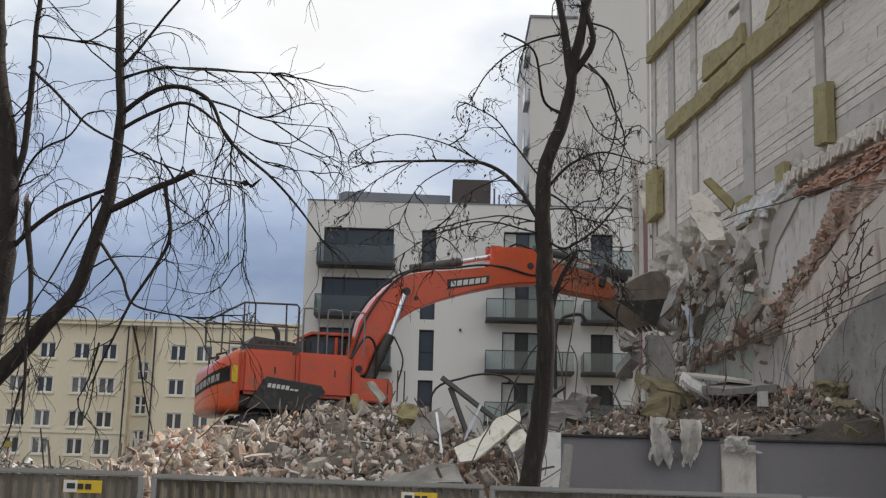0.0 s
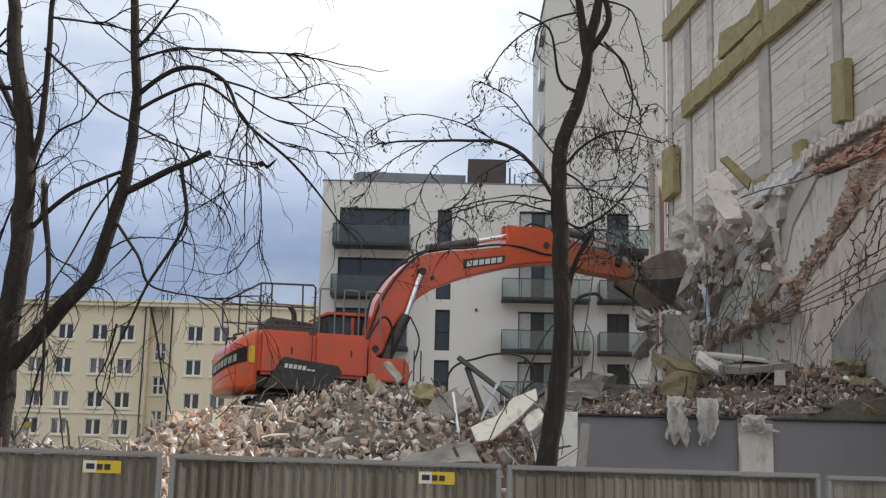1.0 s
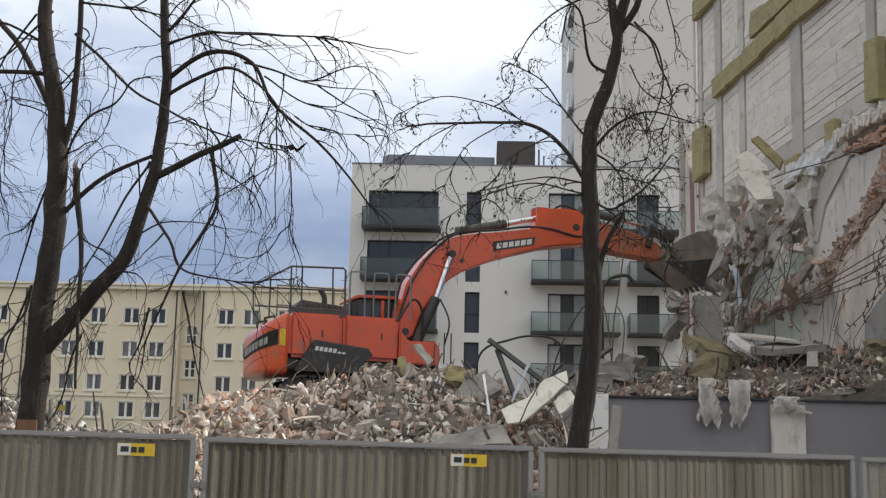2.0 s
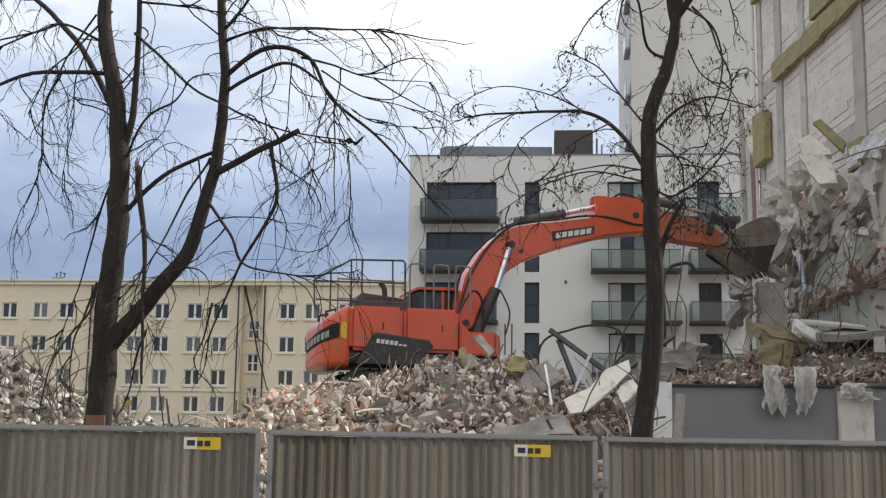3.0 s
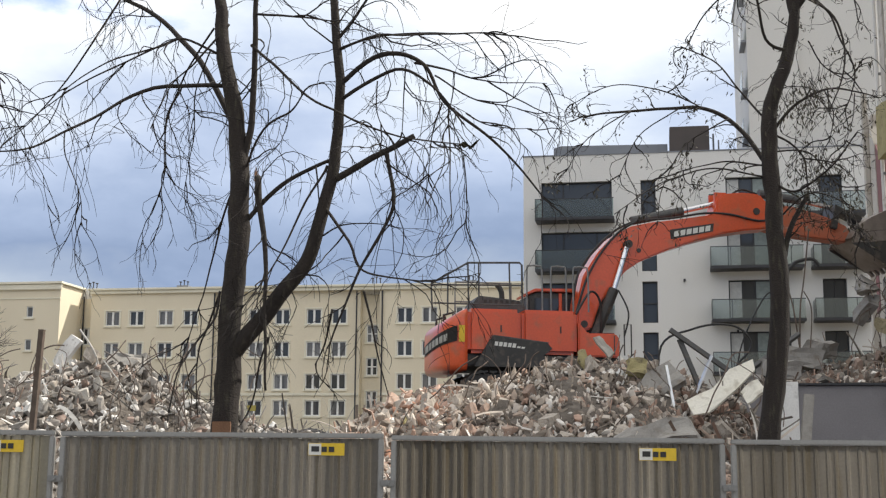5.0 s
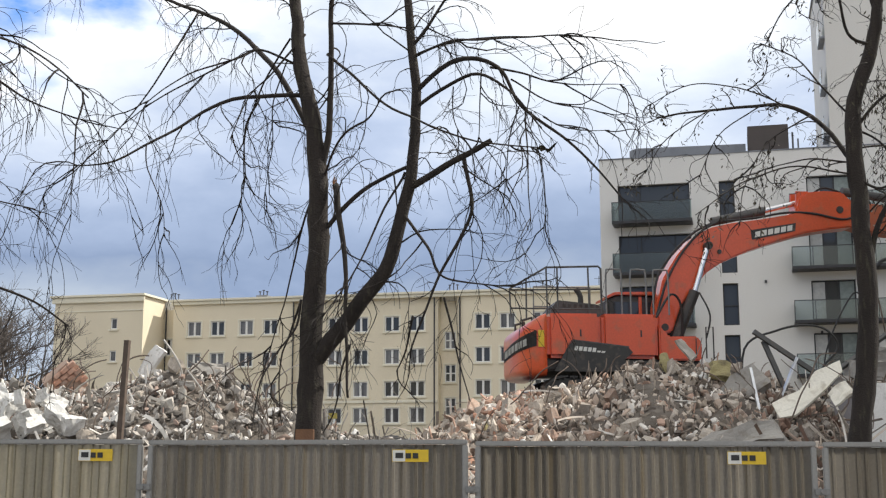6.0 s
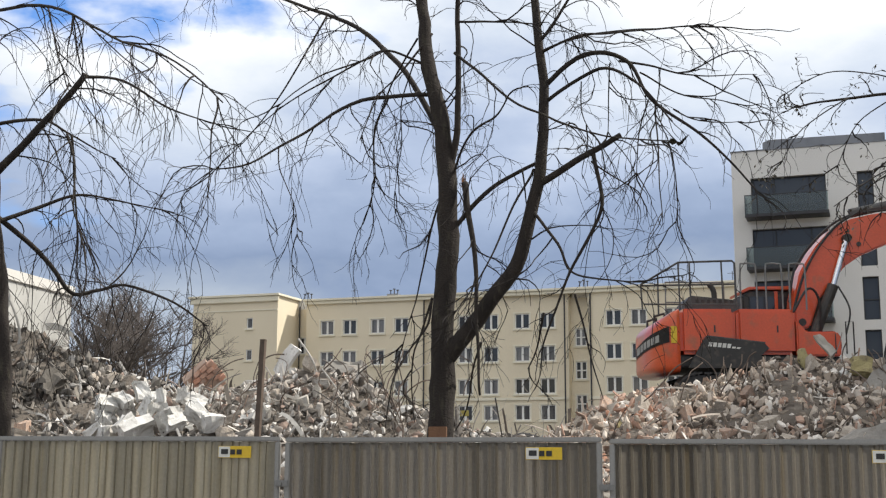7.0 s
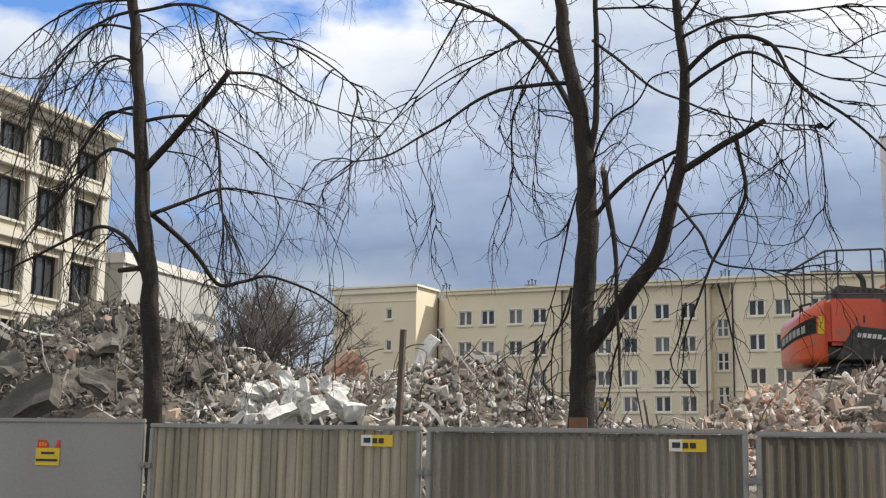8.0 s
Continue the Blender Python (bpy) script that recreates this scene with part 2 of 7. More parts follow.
M = dict(
    soil=mat("soil", (0.16, 0.14, 0.11), (0.10, 0.09, 0.07), 0.95, 0.4, 14, 0.6, dirt=(0.2, 0.18, 0.15)),
    # Besides dirt, the vertical streaks stand in for highlights along the ribs.
    sheet=mat("fence_sheet", (0.40, 0.38, 0.348), (0.265, 0.248, 0.22), 0.38, 6.5, 60, 0.02, 0.0, streak=0.03, dirt=(0.27, 0.232, 0.165)),
    # One panel's warm sky sheen, put into a paler sheet colour.
    sheet_sheen=mat("sheen_fence_sheet", (0.54, 0.505, 0.41), (0.33, 0.308, 0.25), 0.36, 9.0, 60, 0.02, 0.0, streak=0.03, dirt=(0.36, 0.315, 0.215)),
    sheet_flat=mat("flat_fence_sheet", (0.30, 0.298, 0.288), (0.26, 0.257, 0.247), 0.45, 1.5, 60, 0.03, 0.1, streak=0.3),
    galv=mat("galvanised_steel", (0.25, 0.25, 0.245), (0.18, 0.18, 0.175), 0.5, 8, 80, 0.05, 0.3),
    concrete=mat("concrete", (0.36, 0.345, 0.32), (0.27, 0.255, 0.235), 0.9, 2.5, 30, 0.5, vary=0.14, dirt=(0.22, 0.19, 0.16)),
    plaster=mat("old_plaster", (0.56, 0.53, 0.48), (0.45, 0.42, 0.375), 0.9, 0.9, 25, 0.3, vary=0.08, dirt=(0.34, 0.30, 0.25)),
    plaster_grey=mat("grey_plaster", (0.68, 0.64, 0.59), (0.57, 0.535, 0.485), 0.9, 1.4, 25, 0.3, streak=0.45, dirt=(0.33, 0.30, 0.27)),
    plaster_pink=mat("pinkish_plaster", (0.74, 0.66, 0.575), (0.56, 0.49, 0.425), 0.9, 1.3, 25, 0.6, streak=0.3, dirt=(0.33, 0.23, 0.175), relief=0.03),
    plaster_green=mat("pale_green_plaster", (0.50, 0.565, 0.485), (0.53, 0.53, 0.48), 0.9, 0.9, 25, 0.3, dirt=(0.26, 0.25, 0.21)),
    block=mat("whitewashed_block", (0.78, 0.725, 0.65), (0.66, 0.61, 0.545), 0.92, 2.0, 30, 0.7, vary=0.05, dirt=(0.48, 0.435, 0.385), relief=0.02),
    joint=mat("mortar_joint", (0.30, 0.275, 0.24), (0.22, 0.205, 0.178), 0.95, 3, 30, 0.4),
    wool=mat("mineral_wool", (0.40, 0.35, 0.18), (0.33, 0.285, 0.15), 0.98, 2.5, 45, 0.7, dirt=(0.23, 0.195, 0.125), relief=0.03),
    wool_dirty=mat("dirty_mineral_wool", (0.27, 0.23, 0.135), (0.19, 0.16, 0.10), 0.98, 3, 45, 0.8, dirt=(0.13, 0.11, 0.08), relief=0.03),
    tarp=mat("dark_tarpaulin", (0.06, 0.06, 0.062), (0.085, 0.083, 0.08), 0.6, 2, 20, 0.3),
    slab_pale=mat("cream_plaster_board", (0.80, 0.77, 0.68), (0.73, 0.70, 0.61), 0.85, 2.5, 30, 0.3, dirt=(0.5, 0.46, 0.38)),
    red_seam=mat("broken_red_brickwork", (0.56, 0.28, 0.19), (0.52, 0.34, 0.26), 0.95, 4, 30, 0.9, dirt=(0.52, 0.42, 0.36), relief=0.03),
    torn_brown=mat("dusty_torn_brickwork", (0.47, 0.35, 0.275), (0.38, 0.28, 0.225), 0.95, 3, 30, 0.9, streak=0.5, dirt=(0.54, 0.46, 0.39), relief=0.03),
    torn_brick=mat("weathered_brickwork", (0.36, 0.25, 0.195), (0.30, 0.22, 0.175), 0.95, 4, 30, 0.8, vary=0.25, dirt=(0.36, 0.29, 0.24), relief=0.03),
    brick=mat("red_brick", (0.52, 0.27, 0.185), (0.47, 0.33, 0.26), 0.92, 4, 30, 0.5, vary=0.25, dirt=(0.45, 0.38, 0.33)),
    grey_wall=mat("grey_render", (0.235, 0.224, 0.234), (0.205, 0.195, 0.205), 0.85, 0.8, 40, 0.15, dirt=(0.25, 0.24, 0.245)),
    white_paint=mat("white_render", (0.82, 0.81, 0.79), (0.76, 0.75, 0.73), 0.85, 1.2, 40, 0.1, dirt=(0.48, 0.47, 0.44)),
    house_white=mat("white_facade_render", (0.74, 0.73, 0.71), (0.69, 0.68, 0.66), 0.85, 0.25, 20, 0.05, streak=0.3),
    house_grey=mat("tower_render", (0.70, 0.685, 0.655), (0.63, 0.615, 0.585), 0.85, 0.2, 20, 0.05, streak=0.25),
    annex_white=mat("greyish_white_render", (0.50, 0.50, 0.485), (0.43, 0.43, 0.415), 0.88, 0.5, 18, 0.1, streak=0.3, dirt=(0.34, 0.335, 0.32)),
    yellow=mat("yellow_render", (0.755, 0.68, 0.525), (0.695, 0.62, 0.475), 0.88, 0.2, 15, 0.05, streak=0.4),
    yellow_trim=mat("pale_trim", (0.80, 0.76, 0.63), (0.72, 0.68, 0.55), 0.88, 0.4, 15, 0.05),
    cream=mat("cream_stone", (0.52, 0.48, 0.385), (0.45, 0.415, 0.325), 0.85, 0.4, 15, 0.1, streak=0.5),
    cream_light=mat("pale_stone", (0.60, 0.58, 0.515), (0.53, 0.505, 0.44), 0.85, 0.4, 15, 0.1, streak=0.5),
    win_white=mat("white_window_frame", (0.80, 0.80, 0.78), (0.74, 0.74, 0.72), 0.5, 2, 20, 0.0),
    dark_frame=mat("dark_window_frame", (0.035, 0.037, 0.042), (0.028, 0.029, 0.033), 0.5, 2, 20, 0.0),
    pane=glass_mat("window_pane", (0.045, 0.05, 0.056)),
    pane_cur=mat("pane_with_curtain", (0.17, 0.17, 0.17), (0.06, 0.06, 0.065), 0.14, 1.6, 6, 0.0, vary=0.5, streak=0.2),
    curtain_green=mat("grey_green_curtain", (0.30, 0.345, 0.33), (0.22, 0.26, 0.25), 0.5, 4, 20, 0.1),
    curtain=mat("white_curtain", (0.62, 0.62, 0.60), (0.50, 0.50, 0.49), 0.5, 4, 20, 0.1),
    balcony_glass=clear_glass("balcony_glass", (0.78, 0.83, 0.82), 0.12),
    balcony_glass_clear=clear_glass("clear_balcony_glass", (0.60, 0.67, 0.66), 0.08),
    roof_metal=mat("grey_roof_sheet", (0.24, 0.25, 0.27), (0.19, 0.20, 0.22), 0.45, 0.6, 20, 0.05, 0.3),
    dark_metal=mat("dark_metal", (0.05, 0.05, 0.055), (0.035, 0.035, 0.04), 0.5, 3, 30, 0.1, 0.3),
    roof_dark=mat("brown_metal_cladding", (0.075, 0.06, 0.055), (0.06, 0.05, 0.045), 0.6, 1, 20, 0.1),
    orange=mat("orange_machine_paint", (0.70, 0.103, 0.029), (0.62, 0.09, 0.026), 0.30, 1.3, 25, 0.04, coat=0.35, dirt=(0.46, 0.12, 0.05)),
    orange_worn=mat("worn_orange_paint", (0.46, 0.105, 0.04), (0.31, 0.11, 0.065), 0.65, 2.4, 25, 0.2, dirt=(0.23, 0.15, 0.11)),
    machine_black=mat("black_machine_paint", (0.032, 0.031, 0.03), (0.045, 0.042, 0.038), 0.5, 3, 30, 0.1, dirt=(0.09, 0.075, 0.06)),
    machine_grey=mat("grey_machine_paint", (0.09, 0.09, 0.09), (0.07, 0.07, 0.07), 0.6, 3, 30, 0.1, dirt=(0.13, 0.115, 0.10)),
    bucket=mat("worn_bucket_steel", (0.29, 0.25, 0.22), (0.20, 0.165, 0.14), 0.6, 3, 25, 0.3, 0.4, dirt=(0.2, 0.165, 0.14)),
    chrome=mat("chrome_rod", (0.75, 0.75, 0.76), (0.68, 0.68, 0.7), 0.18, 3, 30, 0.0, 1.0),
    rubber=mat("black_hose", (0.02, 0.02, 0.02), (0.03, 0.03, 0.03), 0.6, 5, 40, 0.05),
    sign_yellow=mat("sign_yellow", (0.72, 0.50, 0.03), (0.66, 0.45, 0.03), 0.5, 5, 40, 0.0),
    sign_olive=mat("faded_sign_yellow", (0.42, 0.35, 0.08), (0.34, 0.28, 0.07), 0.6, 5, 40, 0.0),
    sign_orange=mat("sign_orange", (0.75, 0.28, 0.03), (0.72, 0.26, 0.03), 0.5, 5, 40, 0.0),
    sign_red=mat("sign_red", (0.6, 0.04, 0.02), (0.55, 0.04, 0.02), 0.5, 5, 40, 0.0),
    sign_white=mat("sign_white", (0.72, 0.72, 0.68), (0.66, 0.66, 0.62), 0.5, 5, 40, 0.0),
    sign_black=mat("sign_black", (0.02, 0.02, 0.02), (0.03, 0.03, 0.03), 0.5, 5, 40, 0.0),
    bark=mat("tree_bark", (0.034, 0.027, 0.0235), (0.020, 0.016, 0.0145), 0.95, 9, 60, 0.6, streak=0.2, dirt=(0.055, 0.049, 0.036), relief=0.02),
    twig=mat("twig_bark", (0.022, 0.017, 0.015), (0.015, 0.012, 0.011), 0.9, 6, 30, 0.2),
    old_board=mat("weathered_board", (0.25, 0.135, 0.075), (0.18, 0.095, 0.055), 0.9, 8, 60, 0.5, streak=0.15),
    raw_wood=mat("torn_wood", (0.42, 0.22, 0.11), (0.30, 0.15, 0.08), 0.9, 8, 60, 0.5, streak=0.15),
    leaf=mat("dry_leaf", (0.075, 0.065, 0.04), (0.05, 0.042, 0.03), 0.8, 20, 60, 0.1),
    far_twig=mat("far_twigs", (0.12, 0.104, 0.097), (0.092, 0.08, 0.075), 0.95, 2, 10, 0.1),
    rust=mat("rusty_bar", (0.17, 0.13, 0.105), (0.11, 0.085, 0.07), 0.8, 8, 50, 0.2, 0.3),
    foil=mat("torn_foil", (0.62, 0.62, 0.62), (0.5, 0.5, 0.5), 0.35, 4, 20, 0.6, 0.5, relief=0.03),
    styro=mat("white_foam_board", (0.70, 0.695, 0.675), (0.58, 0.575, 0.555), 0.85, 5, 40, 0.4, vary=0.1, dirt=(0.36, 0.34, 0.31)),
    rag=mat("dusty_white_felt", (0.80, 0.775, 0.73), (0.66, 0.635, 0.595), 0.95, 4, 30, 0.3, dirt=(0.42, 0.395, 0.36), relief=0.008),
    # Dust kept dark so that gaps between the pieces look shaded.
    gap_dust=mat("dark_gap_dust", (0.145, 0.125, 0.105), (0.10, 0.085, 0.072), 0.95, 1.2, 12, 0.9, dirt=(0.19, 0.165, 0.14), relief=0.04),
    chunk=mat("rubble_concrete", (0.48, 0.43, 0.375), (0.33, 0.29, 0.245), 0.92, 5, 30, 0.6, vary=0.32, dirt=(0.25, 0.21, 0.175)),
    # Grey darkened to carry the shade on the long heap's left end.
    chunk_grey=mat("darkened_grey_concrete", (0.15, 0.138, 0.124), (0.10, 0.091, 0.08), 0.92, 5, 30, 0.6, vary=0.35, dirt=(0.115, 0.104, 0.09)),
    chunk_brown=mat("rubble_brick_dusty", (0.42, 0.29, 0.22), (0.36, 0.27, 0.22), 0.92, 5, 30, 0.6, vary=0.28, dirt=(0.46, 0.41, 0.36)),
    pipe_white=mat("white_drain_pipe", (0.66, 0.65, 0.63), (0.58, 0.57, 0.55), 0.5, 2, 30, 0.05),
    red_cloth=mat("faded_red_render", (0.27, 0.13, 0.13), (0.24, 0.13, 0.13), 0.85, 2, 30, 0.2),
    zinc=mat("bright_zinc_sheet", (0.72, 0.73, 0.74), (0.6, 0.61, 0.62), 0.3, 4, 20, 0.2, 0.8),
)
M["mix"] = islands("mixed_rubble", [(0.48, 0.42, 0.36), (0.22, 0.185, 0.15), (0.64, 0.575, 0.51), (0.42, 0.285, 0.22), (0.12, 0.10, 0.085), (0.50, 0.425, 0.35), (0.76, 0.72, 0.665), (0.31, 0.26, 0.22), (0.43, 0.34, 0.275)])
# Shade on the long heap's left end is put into these colours.
M["mix_grey_shade"] = islands("shaded_concrete_rubble", [(0.165, 0.15, 0.135), (0.11, 0.10, 0.087), (0.20, 0.187, 0.17), (0.078, 0.07, 0.06), (0.145, 0.133, 0.12), (0.36, 0.345, 0.325), (0.12, 0.107, 0.092), (0.17, 0.138, 0.115)])
M["mix_brown"] = islands("mixed_brown_rubble", [(0.16, 0.125, 0.10), (0.21, 0.15, 0.115), (0.12, 0.10, 0.085), (0.25, 0.19, 0.15), (0.10, 0.085, 0.07), (0.30, 0.27, 0.23), (0.19, 0.12, 0.09)])
M["mix_shred"] = islands("mixed_shreds", [(0.12, 0.11, 0.10), (0.22, 0.205, 0.185), (0.42, 0.41, 0.39), (0.17, 0.15, 0.13), (0.08, 0.07, 0.062), (0.36, 0.33, 0.29)], 0.7)
M["mix_pale"] = islands("mixed_pale_rubble", [(0.42, 0.39, 0.355), (0.20, 0.18, 0.16), (0.58, 0.55, 0.515), (0.36, 0.27, 0.225), (0.11, 0.10, 0.09), (0.45, 0.415, 0.375), (0.72, 0.70, 0.67), (0.27, 0.245, 0.22), (0.33, 0.295, 0.26)])
M["mix_red"] = islands("mixed_brick_rubble", [(0.43, 0.28, 0.21), (0.46, 0.35, 0.28), (0.40, 0.22, 0.15), (0.50, 0.46, 0.41), (0.34, 0.29, 0.25), (0.48, 0.32, 0.25)])


# ---- building blocks ----
def thing(name, label, category, m=None, group="", kind=""):
    ob = tagged(new(name), label, category, group, kind)
    if m is not None:
        ob.matrix_world = m
    return ob


def part(name, bm, material, parent=None, label="", smooth=False, kind=""):
    me = bpy.data.meshes.new(name)
    bm.normal_update()
    bm.to_mesh(me)
    bm.free()
    me.materials.append(M[material])
    if smooth:
        for p in me.polygons:
            p.use_smooth = True
    ob = new(name, me)
    if parent is not None:
        ob.parent = parent
    return tagged(ob, label=label, kind=kind)


def share(name, me, m, parent=None):
    ob = new(name, me)
    if parent is not None:
        ob.parent = parent
    ob.matrix_basis = m
    return ob


def hexa(bm, c):
    v = [bm.verts.new(p) for p in c]
    for f in ((3, 2, 1, 0), (4, 5, 6, 7), (0, 1, 5, 4), (1, 2, 6, 5), (2, 3, 7, 6), (3, 0, 4, 7)):
        bm.faces.new([v[i] for i in f])
    return v


def bx(bm, x0, x1, y0, y1, z0, z1):
    return hexa(bm, [(x0, y0, z0), (x1, y0, z0), (x1, y1, z0), (x0, y1, z0), (x0, y0, z1), (x1, y0, z1), (x1, y1, z1), (x0, y1, z1)])


def box(x0, x1, y0, y1, z0, z1, bevel=0.0):
    bm = bmesh.new()
    bx(bm, x0, x1, y0, y1, z0, z1)
    if bevel:
        bmesh.ops.bevel(bm, geom=bm.edges[:], offset=bevel, segments=2, affect="EDGES")
    return bm


def extrude(pts, y0, y1, bevel=0.0, seg=2):
    """A profile in x and z, drawn out from y0 to y1."""
    bm = bmesh.new()
    a = [bm.verts.new((x, y0, z)) for x, z in pts]
    b = [bm.verts.new((x, y1, z)) for x, z in pts]
    bm.faces.new(a)
    bm.faces.new(b[::-1])
    for i in range(len(pts)):
        j = (i + 1) % len(pts)
        bm.faces.new((a[j], a[i], b[i], b[j]))
    bmesh.ops.recalc_face_normals(bm, faces=bm.faces[:])
    if bevel:
        bmesh.ops.bevel(bm, geom=bm.edges[:], offset=bevel, segments=seg, affect="EDGES")
    return bm


def plan_extrude(pts, z0, z1, bevel=0.0):
    bm = extrude(pts, -z1, -z0, bevel)
    bmesh.ops.rotate(bm, verts=bm.verts[:], cent=(0, 0, 0), matrix=Matrix.Rotation(radians(-90), 3, "X"))
    bmesh.ops.recalc_face_normals(bm, faces=bm.faces[:])
    return bm


def tube(bm, pts, r0, r1=None, n=6, cap=True):
    r1 = r0 if r1 is None else r1
    pts = [Vector(p) for p in pts]
    rings, k = [], len(pts)
    up = Vector((0.31, 0.87, 0.37))
    for i, p in enumerate(pts):
        d = (pts[min(i + 1, k - 1)] - pts[max(i - 1, 0)])
        d = d.normalized() if d.length > 1e-9 else Vector((0, 0, 1))
        a = d.cross(up)
        a = a.normalized() if a.length > 1e-3 else d.orthogonal().normalized()
        b = d.cross(a)
        r = r0 + (r1 - r0) * i / (k - 1)
        rings.append([bm.verts.new(p + (a * math.cos(t) + b * math.sin(t)) * r) for t in (2 * math.pi * j / n for j in range(n))])
    for i in range(k - 1):
        for j in range(n):
            bm.faces.new((rings[i][j], rings[i][(j + 1) % n], rings[i + 1][(j + 1) % n], rings[i + 1][j]))
    if cap and n > 2:
        bm.faces.new(rings[0][::-1])
        bm.faces.new(rings[-1])
    return bm


def smooth_line(pts, per=5):
    pts = [Vector(p) for p in pts]
    out = []
    for i in range(len(pts) - 1):
        p0, p1, p2, p3 = pts[max(i - 1, 0)], pts[i], pts[i + 1], pts[min(i + 2, len(pts) - 1)]
        for j in range(per):
            t = j / per
            out.append(0.5 * ((2 * p1) + (p2 - p0) * t + (2 * p0 - 5 * p1 + 4 * p2 - p3) * t * t + (3 * p1 - p0 - 3 * p2 + p3) * t ** 3))
    return out + [pts[-1]]

# ---- ground ----
def make_ground():
    bm = bmesh.new()
    n = 60
    def axis(k):
        u = k / n * 2 - 1
        return 900 * math.copysign(abs(u) ** 2.6, u)
    grid = [[bm.verts.new((axis(i), axis(j) + 20, -0.04 + 0.02 * noise.noise((axis(i) * 0.3, axis(j) * 0.3, 0)))) for i in range(n + 1)] for j in range(n + 1)]
    for j in range(n):
        for i in range(n):
            bm.faces.new((grid[j][i], grid[j][i + 1], grid[j + 1][i + 1], grid[j + 1][i]))
    return part("ground", bm, "soil", None, "bare trodden earth of the demolition site", kind="structure")


make_ground()


# ---- houses ----
def white_house():
    """Seven-storey block of flats, rendered white, with glazed balconies; a taller wing rises at its end."""
    Y = 71.7
    h = thing("apartment_building", "modern white-rendered block of flats with glazed balconies", "building", pose(0, Y, 0))
    holes = []   # x0, x1, z0, z1
    tops = [18.05, 15.05, 12.05, 9.1, 6.1, 3.1]
    for z in tops:
        holes += [(-6.85, -2.7, z - 2.25, z), (-1.03, -0.17, z - 2.4, z), (3.82, 6.2, z - 2.2, z), (9.0, 10.3, z - 2.2, z)]
    xs = sorted({-7.9, 13.5} | {v for q in holes for v in q[:2]})
    bm = bmesh.new()
    cols = {}
    for q in holes:
        cols.setdefault(q[:2], []).append(q[2:])
    for a, b in zip(xs, xs[1:]):
        spans = sorted(cols.get((a, b), []))
        z = 0.0
        for s0, s1 in spans + [(19.65, None)]:
            if s0 > z:
                bx(bm, a, b, 0, 0.4, z, s0)
            z = s1
    bx(bm, -7.9, -7.5, 0.4, 12, 0, 19.65)
    bx(bm, -7.9, 13.5, 11.6, 12.0, 0, 19.65)
    bx(bm, 13.1, 13.5, 0.4, 11.6, 0, 19.65)
    part("wall", bm, "house_white", h)
    part("roof", box(-7.5, 13.1, 0.4, 11.6, 19.1, 19.4), "roof_metal", h)
    part("coping", box(-7.95, 13.55, -0.05, 0.45, 19.65, 19.72, 0.01), "roof_metal", h)
    pent = part("penthouse", extrude([(-6.3, 19.4), (-6.3, 20.75), (-5.9, 20.9), (0.6, 20.8), (0.6, 19.4)], 2.5, 9.0), "roof_metal", h, "low grey sheet-metal roof storey")
    for k in range(9):
        part("seam", box(-6.0 + k * 0.75, -5.96 + k * 0.75, 2.46, 2.5, 19.4, 20.8), "roof_metal", pent)
    part("plant_room", box(0.72, 3.05, 1.5, 4.5, 19.4, 21.6, 0.03), "roof_dark", h, "dark brown lift housing")
    bm = bmesh.new()
    tube(bm, [(3.3, 2, 19.4), (3.3, 2, 21.2)], 0.06)
    tube(bm, [(3.6, 2, 19.4), (3.6, 2, 20.8)], 0.05)
    part("vent_pipe", bm, "roof_metal", h)
    for x0, x1, z0, z1 in holes:
        w = part("window", box(x0, x1, 0.34, 0.4, z0, z1), "pane", h)
        bm = bmesh.new()
        split = {(-6.85, -2.7): [x0 + 1.25, x0 + 3.2], (3.82, 6.2): [x0 + 0.75, x0 + 1.45], (9.0, 10.3): [x0 + 0.65]}.get((x0, x1), [])
        for a in [x0, *split, x1 - 0.07]:
            bx(bm, a, a + 0.07, 0.26, 0.335, z0, z1)
        bx(bm, x0 + 0.07, x1 - 0.07, 0.26, 0.333, z1 - 0.07, z1)
        bx(bm, x0 + 0.07, x1 - 0.07, 0.26, 0.333, z0, z0 + 0.07)
        if x1 - x0 < 1:
            bx(bm, x0 + 0.07, x1 - 0.07, 0.26, 0.333, z0 + 1.1, z0 + 1.17)
        part("window_frame", bm, "dark_frame", w)
        if (x0, x1) == (3.82, 6.2):
            part("curtain", box(x0 + 0.08, x0 + 0.74, 0.29, 0.31, z0 + 0.08, z1 - 0.08), "curtain", w, "drawn white curtain")
            part("curtain", box(x0 + 1.54, x1 - 0.08, 0.29, 0.31, z0 + 0.08, z1 - 0.08), "curtain_green", w, "grey-green drawn curtain")
    for i, z in enumerate(tops):
        for x0, x1, white in ((-7.1, -2.55, False), (2.8, 7.9 if i else 11.4, True), (8.4, 11.4, True)):
            if white and i == 0 and x0 > 8:
                continue
            zb = z - 2.35
            b = part("balcony", box(x0, x1, -1.35, -0.003, zb - 0.17, zb, 0.01), "dark_metal", h, "dark-edged balcony with a glass parapet")
            part("balustrade_glass", box(x0 + 0.03, x1 - 0.03, -1.33, -1.315, zb + 0.003, zb + 1.05), "balcony_glass" if white else "balcony_glass_clear", b)
            part("side_glass", box(x0 + 0.02, x0 + 0.035, -1.31, -0.01, zb + 0.003, zb + 1.05), "balcony_glass_clear", b)
            bm = bmesh.new()
            bx(bm, x0, x1, -1.345, -1.30, zb + 1.055, zb + 1.10)
            for k in range(int((x1 - x0) / 1.1) + 1):
                xx = min(x0 + k * 1.1, x1 - 0.04)
